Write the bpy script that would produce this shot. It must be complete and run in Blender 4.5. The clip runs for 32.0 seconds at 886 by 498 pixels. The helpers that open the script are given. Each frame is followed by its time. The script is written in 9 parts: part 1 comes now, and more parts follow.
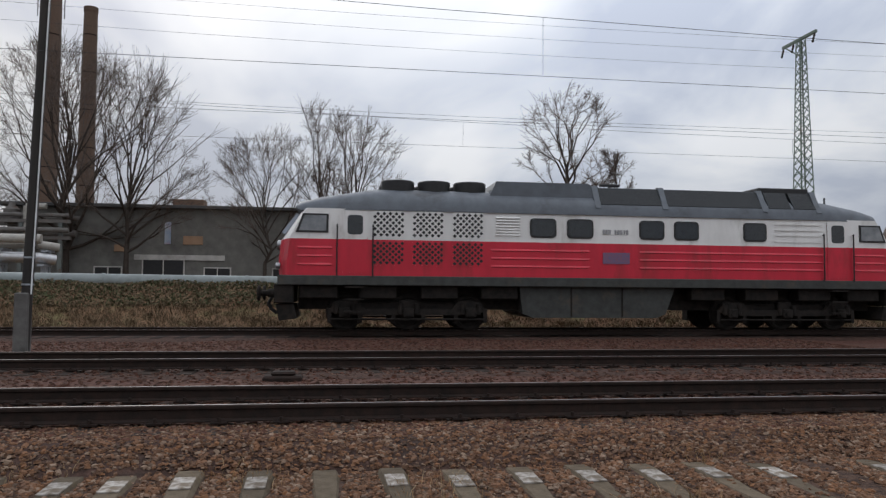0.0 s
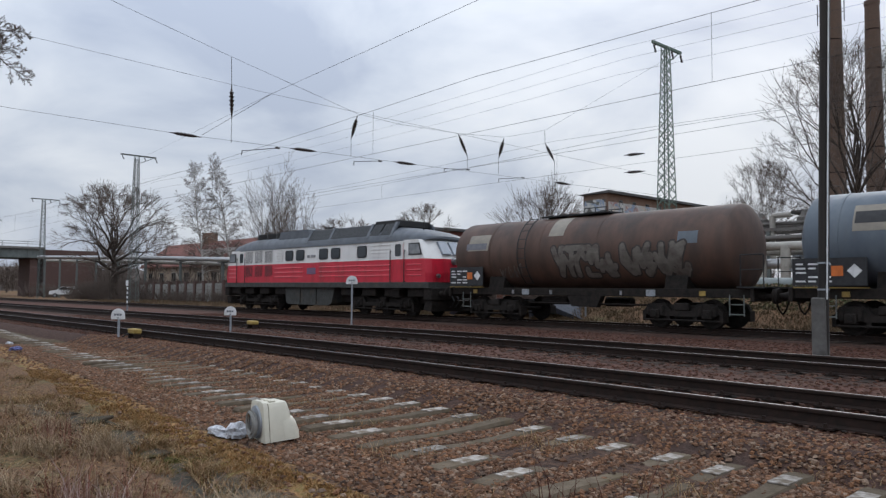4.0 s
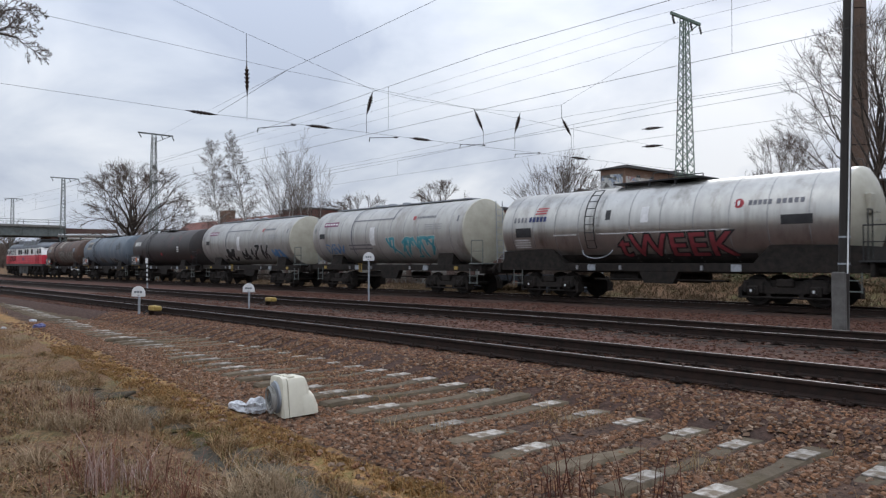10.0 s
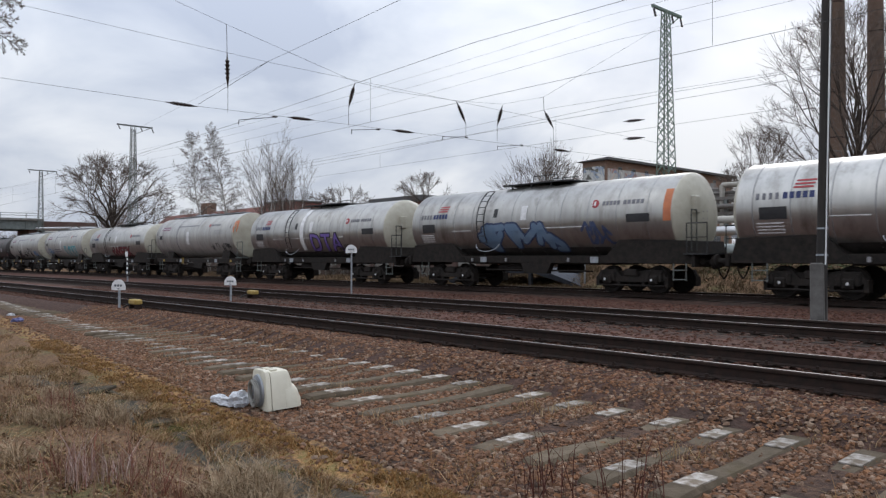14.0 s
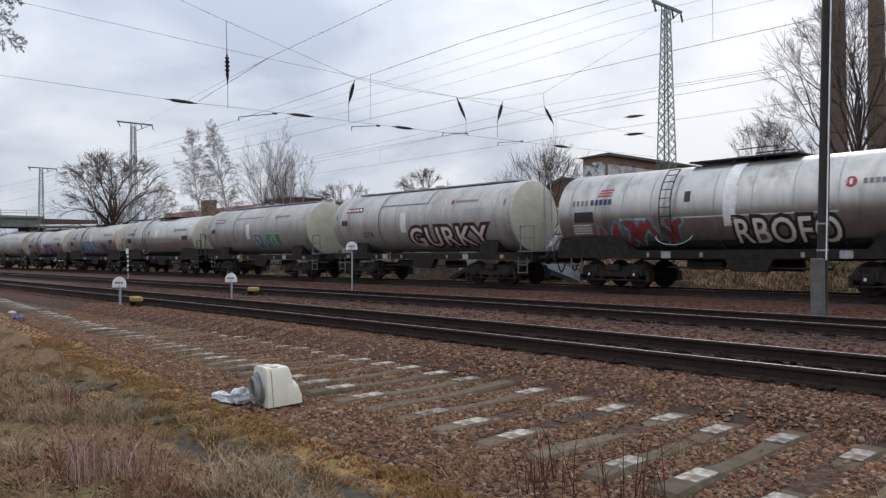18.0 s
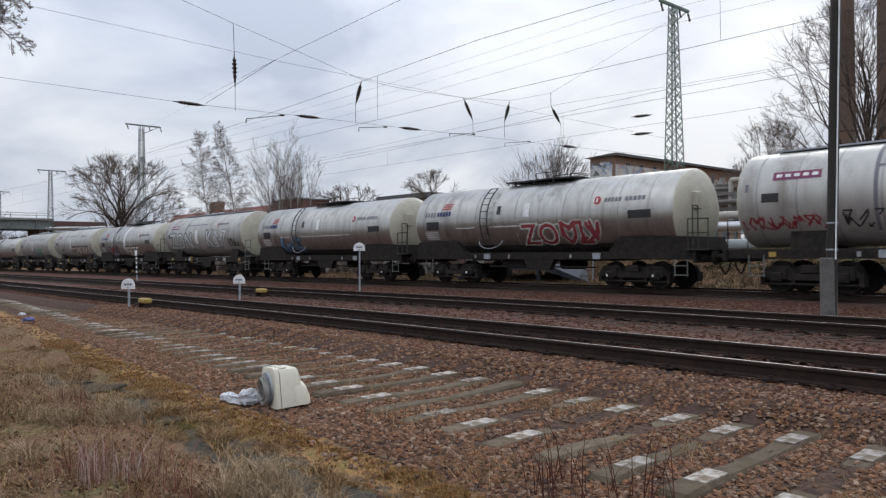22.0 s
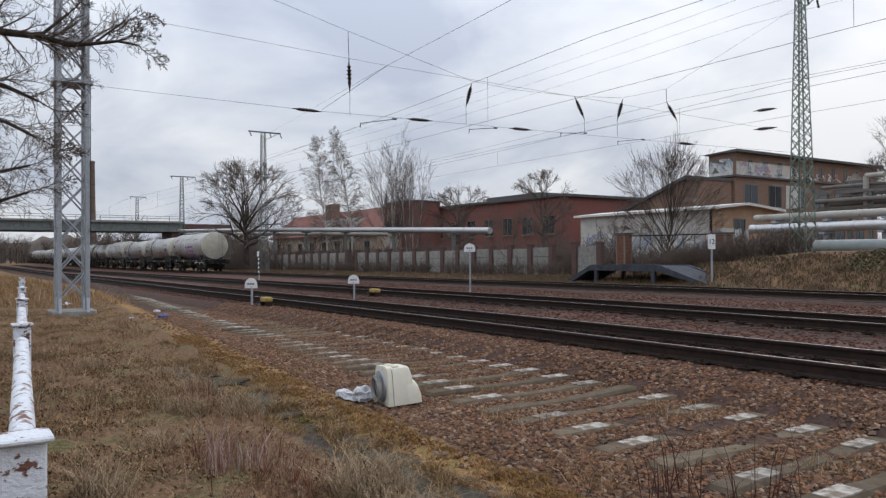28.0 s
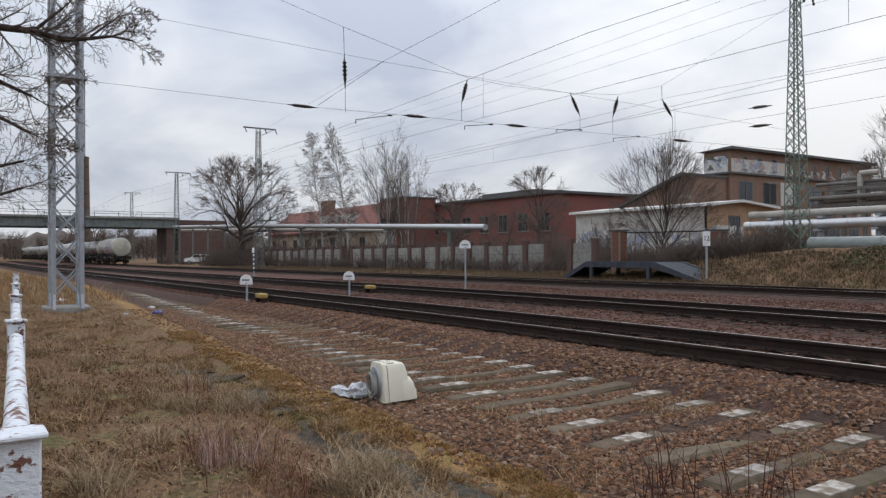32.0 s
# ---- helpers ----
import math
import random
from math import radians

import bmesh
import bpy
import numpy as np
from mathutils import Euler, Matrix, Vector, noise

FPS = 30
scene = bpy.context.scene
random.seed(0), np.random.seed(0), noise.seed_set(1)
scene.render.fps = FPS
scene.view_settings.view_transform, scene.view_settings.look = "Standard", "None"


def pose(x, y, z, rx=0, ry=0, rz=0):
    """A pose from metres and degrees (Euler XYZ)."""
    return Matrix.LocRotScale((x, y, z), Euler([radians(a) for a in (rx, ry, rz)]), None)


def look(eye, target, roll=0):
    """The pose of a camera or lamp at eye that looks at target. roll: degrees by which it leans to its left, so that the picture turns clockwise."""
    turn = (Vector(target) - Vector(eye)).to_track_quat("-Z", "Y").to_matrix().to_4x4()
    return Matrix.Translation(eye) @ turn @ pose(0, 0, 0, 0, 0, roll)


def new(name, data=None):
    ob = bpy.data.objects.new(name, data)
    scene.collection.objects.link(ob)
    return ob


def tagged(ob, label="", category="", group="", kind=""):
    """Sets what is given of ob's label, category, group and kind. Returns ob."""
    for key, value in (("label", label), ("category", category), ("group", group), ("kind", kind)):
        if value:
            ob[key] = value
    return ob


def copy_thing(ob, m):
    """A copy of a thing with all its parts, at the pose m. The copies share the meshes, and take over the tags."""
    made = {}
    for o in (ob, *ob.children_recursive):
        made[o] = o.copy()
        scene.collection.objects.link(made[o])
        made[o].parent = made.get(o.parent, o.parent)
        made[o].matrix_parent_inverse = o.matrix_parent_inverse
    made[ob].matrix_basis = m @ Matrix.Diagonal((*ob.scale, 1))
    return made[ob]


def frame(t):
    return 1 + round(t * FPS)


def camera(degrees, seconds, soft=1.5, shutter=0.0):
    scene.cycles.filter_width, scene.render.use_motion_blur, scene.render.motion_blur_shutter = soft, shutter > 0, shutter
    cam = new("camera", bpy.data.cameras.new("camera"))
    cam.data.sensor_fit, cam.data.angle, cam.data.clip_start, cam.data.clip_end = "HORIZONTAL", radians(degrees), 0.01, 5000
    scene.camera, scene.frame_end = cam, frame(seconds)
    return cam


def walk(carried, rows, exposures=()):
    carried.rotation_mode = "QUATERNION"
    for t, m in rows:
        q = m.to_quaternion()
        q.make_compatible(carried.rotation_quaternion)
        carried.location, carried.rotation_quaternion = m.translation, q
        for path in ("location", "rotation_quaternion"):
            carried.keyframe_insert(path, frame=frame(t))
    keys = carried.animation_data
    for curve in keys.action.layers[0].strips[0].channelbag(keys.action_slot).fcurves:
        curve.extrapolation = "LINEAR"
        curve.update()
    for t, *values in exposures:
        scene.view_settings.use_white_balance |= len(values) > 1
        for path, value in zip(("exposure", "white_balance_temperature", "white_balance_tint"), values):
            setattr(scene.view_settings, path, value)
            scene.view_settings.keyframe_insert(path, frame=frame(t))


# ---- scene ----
EYE_Z = 1.371
cam = camera(61.49, 32.0, 1.3, 0.1)
PATH = [
    (0.0, pose(0, 0, EYE_Z, 93.14, -0.44, -8.42)),
    (0.5, pose(0, 0, EYE_Z, 92.77, 0.16, -2.77)),
    (1.0, pose(0, 0, EYE_Z, 92.85, 0.36, 8.72)),
    (1.5, pose(0, 0, EYE_Z, 93.22, -0.12, 17.55)),
    (2.0, pose(0, 0, EYE_Z, 93.26, -0.33, 26.67)),
    (2.5, pose(0, 0, EYE_Z, 93.36, -0.41, 34.90)),
    (3.0, pose(0, 0, EYE_Z, 93.55, -0.51, 41.63)),
    (3.5, pose(0, 0, EYE_Z, 93.25, 0.13, 43.91)),
    (4.0, pose(0, 0, EYE_Z, 93.07, -0.42, 47.72)),
    (4.5, pose(0, 0, EYE_Z, 92.83, -0.12, 50.58)),
    (6.5, pose(0, 0, EYE_Z, 92.20, -0.16, 52.30)),
    (7.0, pose(0, 0, EYE_Z, 92.00, -0.10, 52.27)),
    (7.5, pose(0, 0, EYE_Z, 91.86, -0.03, 52.44)),
    (8.0, pose(0, 0, EYE_Z, 91.78, -0.15, 52.63)),
    (8.5, pose(0, 0, EYE_Z, 91.62, -0.18, 51.58)),
    (9.0, pose(0, 0, EYE_Z, 91.39, -0.18, 49.88)),
    (9.5, pose(0, 0, EYE_Z, 91.26, -0.19, 49.03)),
    (10.0, pose(0, 0, EYE_Z, 91.23, -0.14, 48.99)),
    (10.5, pose(0, 0, EYE_Z, 91.12, -0.15, 48.72)),
    (11.0, pose(0, 0, EYE_Z, 91.06, -0.13, 48.64)),
    (11.5, pose(0, 0, EYE_Z, 90.97, -0.07, 48.51)),
    (12.0, pose(0, 0, EYE_Z, 90.90, -0.03, 48.12)),
    (12.5, pose(0, 0, EYE_Z, 90.86, -0.05, 48.03)),
    (13.0, pose(0, 0, EYE_Z, 90.84, 0.02, 47.84)),
    (13.5, pose(0, 0, EYE_Z, 90.78, -0.01, 47.72)),
    (14.0, pose(0, 0, EYE_Z, 90.64, 0.04, 47.67)),
    (14.5, pose(0, 0, EYE_Z, 90.56, 0.06, 47.62)),
    (16.5, pose(0, 0, EYE_Z, 90.39, 0.18, 47.71)),
    (17.0, pose(0, 0, EYE_Z, 90.33, 0.16, 47.70)),
    (17.5, pose(0, 0, EYE_Z, 90.33, 0.18, 47.71)),
    (18.0, pose(0, 0, EYE_Z, 90.36, 0.20, 47.71)),
    (18.5, pose(0, 0, EYE_Z, 90.42, 0.21, 47.68)),
    (19.0, pose(0, 0, EYE_Z, 90.48, 0.22, 47.70)),
    (19.5, pose(0, 0, EYE_Z, 90.49, 0.28, 47.79)),
    (20.0, pose(0, 0, EYE_Z, 90.43, 0.30, 47.92)),
    (20.5, pose(0, 0, EYE_Z, 90.41, 0.29, 47.99)),
    (21.0, pose(0, 0, EYE_Z, 90.39, 0.31, 48.05)),
    (21.5, pose(0, 0, EYE_Z, 90.42, 0.41, 48.15)),
    (22.0, pose(0, 0, EYE_Z, 90.42, 0.40, 48.28)),
    (22.5, pose(0, 0, EYE_Z, 90.43, 0.41, 48.35)),
    (23.0, pose(0, 0, EYE_Z, 90.45, 0.49, 48.42)),
    (23.5, pose(0, 0, EYE_Z, 90.34, 0.54, 48.68)),
    (24.0, pose(0, 0, EYE_Z, 90.28, 0.52, 49.37)),
    (24.5, pose(0, 0, EYE_Z, 90.32, 0.50, 50.24)),
    (25.0, pose(0, 0, EYE_Z, 90.27, 0.48, 51.23)),
    (25.5, pose(0, 0, EYE_Z, 90.27, 0.44, 52.29)),
    (26.0, pose(0, 0, EYE_Z, 90.29, 0.43, 53.41)),
    (26.5, pose(0, 0, EYE_Z, 90.37, 0.43, 54.55)),
    (28.5, pose(0, 0, EYE_Z, 90.55, 0.29, 56.98)),
    (29.0, pose(0, 0, EYE_Z, 90.52, 0.19, 56.98)),
    (29.5, pose(0, 0, EYE_Z, 90.51, 0.22, 56.96)),
    (30.0, pose(0, 0, EYE_Z, 90.48, 0.23, 56.94)),
    (30.5, pose(0, 0, EYE_Z, 90.42, 0.27, 56.84)),
    (31.0, pose(0, 0, EYE_Z, 90.35, 0.30, 56.69)),
    (31.5, pose(0, 0, EYE_Z, 90.31, 0.21, 56.52)),
    (32.0, pose(0, 0, EYE_Z, 90.28, 0.29, 56.39)),
]
EXPOSURES = [(0.0, -0.46, 6350, 10), (1.0, -0.32, 6300, 10), (2.0, -0.28, 6250, 10), (3.0, -0.27, 6150, 9), (4.0, -0.27, 6050, 9), (7.0, -0.12, 6050, 9), (12.0, -0.1, 6150, 10), (24.0, -0.08, 6200, 10), (29.0, -0.14, 6250, 10), (32.0, -0.12, 6300, 10)]
walk(cam, PATH, EXPOSURES)

# ---- light ----
world = bpy.data.worlds.new("overcast_sky")
scene.world = world
world.use_nodes = True
wn = world.node_tree
wn.nodes.clear()


def wnode(kind, **values):
    n = wn.nodes.new(kind)
    for k, v in values.items():
        n.inputs[int(k[1:])].default_value = v
    return n


sky = wnode("ShaderNodeTexSky")
sky.sky_type, sky.sun_disc = "NISHITA", False
sky.sun_elevation, sky.sun_rotation = radians(31), radians(-20)
sky.dust_density, sky.air_density = 2.5, 1.2
coord = wnode("ShaderNodeTexCoord")
split = wnode("ShaderNodeSeparateXYZ")
wn.links.new(coord.outputs["Generated"], split.inputs[0])
lift = wnode("ShaderNodeMath", _1=0.34)
lift.operation = "ADD"
wn.links.new(split.outputs[2], lift.inputs[0])
low = wnode("ShaderNodeMath", _1=0.12)
low.operation = "MAXIMUM"
wn.links.new(lift.outputs[0], low.inputs[0])
flat = []
for k in (0, 1):
    d = wnode("ShaderNodeMath")
    d.operation = "DIVIDE"
    wn.links.new(split.outputs[k], d.inputs[0])
    wn.links.new(low.outputs[0], d.inputs[1])
    flat.append(d)
plane = wnode("ShaderNodeCombineXYZ")
wn.links.new(flat[0].outputs[0], plane.inputs[0])
wn.links.new(flat[1].outputs[0], plane.inputs[1])


def cloud_noise(scale, detail, rough, offset):
    m = wn.nodes.new("ShaderNodeMapping")
    m.inputs["Location"].default_value = offset
    m.inputs["Scale"].default_value = (scale, scale, scale)
    wn.links.new(plane.outputs[0], m.inputs[0])
    n = wn.nodes.new("ShaderNodeTexNoise")
    n.inputs["Scale"].default_value = 1.0
    n.inputs["Detail"].default_value = detail
    n.inputs["Roughness"].default_value = rough
    n.inputs["Distortion"].default_value = 0.4
    wn.links.new(m.outputs[0], n.inputs["Vector"])
    return n


big = cloud_noise(1.55, 6, 0.52, (3.1, 0.4, 0))
ramp = wn.nodes.new("ShaderNodeValToRGB")
ramp.color_ramp.elements[0].position, ramp.color_ramp.elements[0].color = 0.37, (6.1, 6.6, 7.75, 1)
ramp.color_ramp.elements[1].position, ramp.color_ramp.elements[1].color = 0.61, (10.5, 10.6, 10.85, 1)
e = ramp.color_ramp.elements.new(0.47)
e.color = (8.0, 8.4, 9.2, 1)
wn.links.new(big.outputs[0], ramp.inputs[0])
cover = wn.nodes.new("ShaderNodeMixRGB")
cover.inputs[0].default_value = 0.93
wn.links.new(sky.outputs[0], cover.inputs[1])
wn.links.new(ramp.outputs[0], cover.inputs[2])
backg = wn.nodes.new("ShaderNodeBackground")
backg.inputs[1].default_value = 0.092
# thinner, brighter cloud towards the sun
toward = wn.nodes.new("ShaderNodeVectorMath")
toward.operation = "DOT_PRODUCT"
toward.inputs[1].default_value = Vector((9, 37, 22)).normalized()
wn.links.new(coord.outputs["Generated"], toward.inputs[0])
bright = wn.nodes.new("ShaderNodeMapRange")
bright.inputs[1].default_value, bright.inputs[2].default_value = 0.8, 1.0
bright.inputs[3].default_value, bright.inputs[4].default_value = 1.0, 1.26
wn.links.new(toward.outputs["Value"], bright.inputs[0])
boost = wn.nodes.new("ShaderNodeVectorMath")
boost.operation = "SCALE"
wn.links.new(cover.outputs[0], boost.inputs[0])
wn.links.new(bright.outputs[0], boost.inputs["Scale"])
# an overcast sky is brighter overhead than along the horizon
zenith = wn.nodes.new("ShaderNodeMapRange")
zenith.interpolation_type = "SMOOTHSTEP"
zenith.inputs[1].default_value, zenith.inputs[2].default_value = 0.0, 1.0
zenith.inputs[3].default_value, zenith.inputs[4].default_value = 0.88, 2.15
wn.links.new(split.outputs[2], zenith.inputs[0])
overhead = wn.nodes.new("ShaderNodeVectorMath")
overhead.operation = "SCALE"
wn.links.new(boost.outputs[0], overhead.inputs[0])
wn.links.new(zenith.outputs[0], overhead.inputs["Scale"])
wn.links.new(overhead.outputs[0], backg.inputs[0])
wout = wn.nodes.new("ShaderNodeOutputWorld")
wn.links.new(backg.outputs[0], wout.inputs[0])

sun_data = bpy.data.lights.new("sun", "SUN")
sun_data.energy, sun_data.angle, sun_data.color = 0.8, radians(25), (1.0, 0.96, 0.9)
sun = new("sun", sun_data)
sun.matrix_basis = look((-14, 38, 24), (0, 0, 0))

# ---- materials ----


def mat(name, c1, c2=None, rough=0.8, metal=0.0, scale=6.0, stain=None, stain_scale=0.8, stain_at=0.55, bump=0.3, bump_scale=None, vary=0.0, stretch=(1, 1, 1), spec=0.4, stain_soft=0.16):
    """A procedural surface: grain between two colours, stains of a third one, fine relief, a little change from object to object."""
    m = bpy.data.materials.new(name)
    m.use_nodes = True
    t = m.node_tree
    b = t.nodes["Principled BSDF"]
    b.inputs["Metallic"].default_value = metal
    b.inputs["Specular IOR Level"].default_value = spec
    tc = t.nodes.new("ShaderNodeTexCoord")
    mp = t.nodes.new("ShaderNodeMapping")
    mp.inputs["Scale"].default_value = stretch
    t.links.new(tc.outputs["Object"], mp.inputs[0])

    def noise_at(s, detail=6, r=0.6):
        n = t.nodes.new("ShaderNodeTexNoise")
        n.inputs["Scale"].default_value, n.inputs["Detail"].default_value, n.inputs["Roughness"].default_value = s, detail, r
        t.links.new(mp.outputs[0], n.inputs["Vector"])
        return n

    def spread(src, lo, hi):
        n = t.nodes.new("ShaderNodeMapRange")
        n.inputs[1].default_value, n.inputs[2].default_value = lo, hi
        t.links.new(src, n.inputs[0])
        return n.outputs[0]

    c2 = c2 or [v * 0.75 for v in c1]
    grain = noise_at(scale)
    mix = t.nodes.new("ShaderNodeMixRGB")
    mix.inputs[1].default_value, mix.inputs[2].default_value = (*c1, 1), (*c2, 1)
    t.links.new(spread(grain.outputs[0], 0.35, 0.65), mix.inputs[0])
    colour = mix.outputs[0]
    if stain:
        blot = noise_at(stain_scale, 8, 0.65)
        over = t.nodes.new("ShaderNodeMixRGB")
        over.inputs[2].default_value = (*stain, 1)
        t.links.new(spread(blot.outputs[0], stain_at, stain_at + stain_soft), over.inputs[0])
        t.links.new(colour, over.inputs[1])
        colour = over.outputs[0]
    if vary:
        info = t.nodes.new("ShaderNodeObjectInfo")
        hue = t.nodes.new("ShaderNodeHueSaturation")
        r = t.nodes.new("ShaderNodeMapRange")
        r.inputs[3].default_value, r.inputs[4].default_value = 1 - vary, 1 + vary
        t.links.new(info.outputs["Random"], r.inputs[0])
        t.links.new(r.outputs[0], hue.inputs["Value"])
        t.links.new(colour, hue.inputs["Color"])
        colour = hue.outputs[0]
    t.links.new(colour, b.inputs["Base Color"])
    wear = t.nodes.new("ShaderNodeMapRange")
    wear.inputs[3].default_value, wear.inputs[4].default_value = max(0.05, rough - 0.12), min(1, rough + 0.12)
    t.links.new(grain.outputs[0], wear.inputs[0])
    t.links.new(wear.outputs[0], b.inputs["Roughness"])
    if bump:
        n = noise_at(bump_scale or scale * 3, 5)
        bp = t.nodes.new("ShaderNodeBump")
        bp.inputs["Strength"].default_value, bp.inputs["Distance"].default_value = bump, 0.03
        t.links.new(n.outputs[0], bp.inputs["Height"])
        t.links.new(bp.outputs[0], b.inputs["Normal"])
    return m


def stone_mat(name, colours, rough=0.9):
    """Loose stones, each island its own colour from a ramp."""
    m = mat(name, colours[0], colours[1], rough, scale=25, bump=0.4, spec=0.12)
    t = m.node_tree
    geo = t.nodes.new("ShaderNodeNewGeometry")
    rp = t.nodes.new("ShaderNodeValToRGB")
    rp.color_ramp.elements[0].color, rp.color_ramp.elements[1].color = (*colours[0], 1), (*colours[-1], 1)
    for k, c in enumerate(colours[1:-1]):
        rp.color_ramp.elements.new((k + 1) / (len(colours) - 1)).color = (*c, 1)
    t.links.new(geo.outputs["Random Per Island"], rp.inputs[0])
    mul = t.nodes.new("ShaderNodeMixRGB")
    mul.blend_type = "MULTIPLY"
    mul.inputs[0].default_value = 0.5
    n = t.nodes.new("ShaderNodeTexNoise")
    n.inputs["Scale"].default_value = 40
    t.links.new(rp.outputs[0], mul.inputs[1])
    t.links.new(n.outputs[0], mul.inputs[2])
    t.links.new(mul.outputs[0], t.nodes["Principled BSDF"].inputs["Base Color"])
    return m


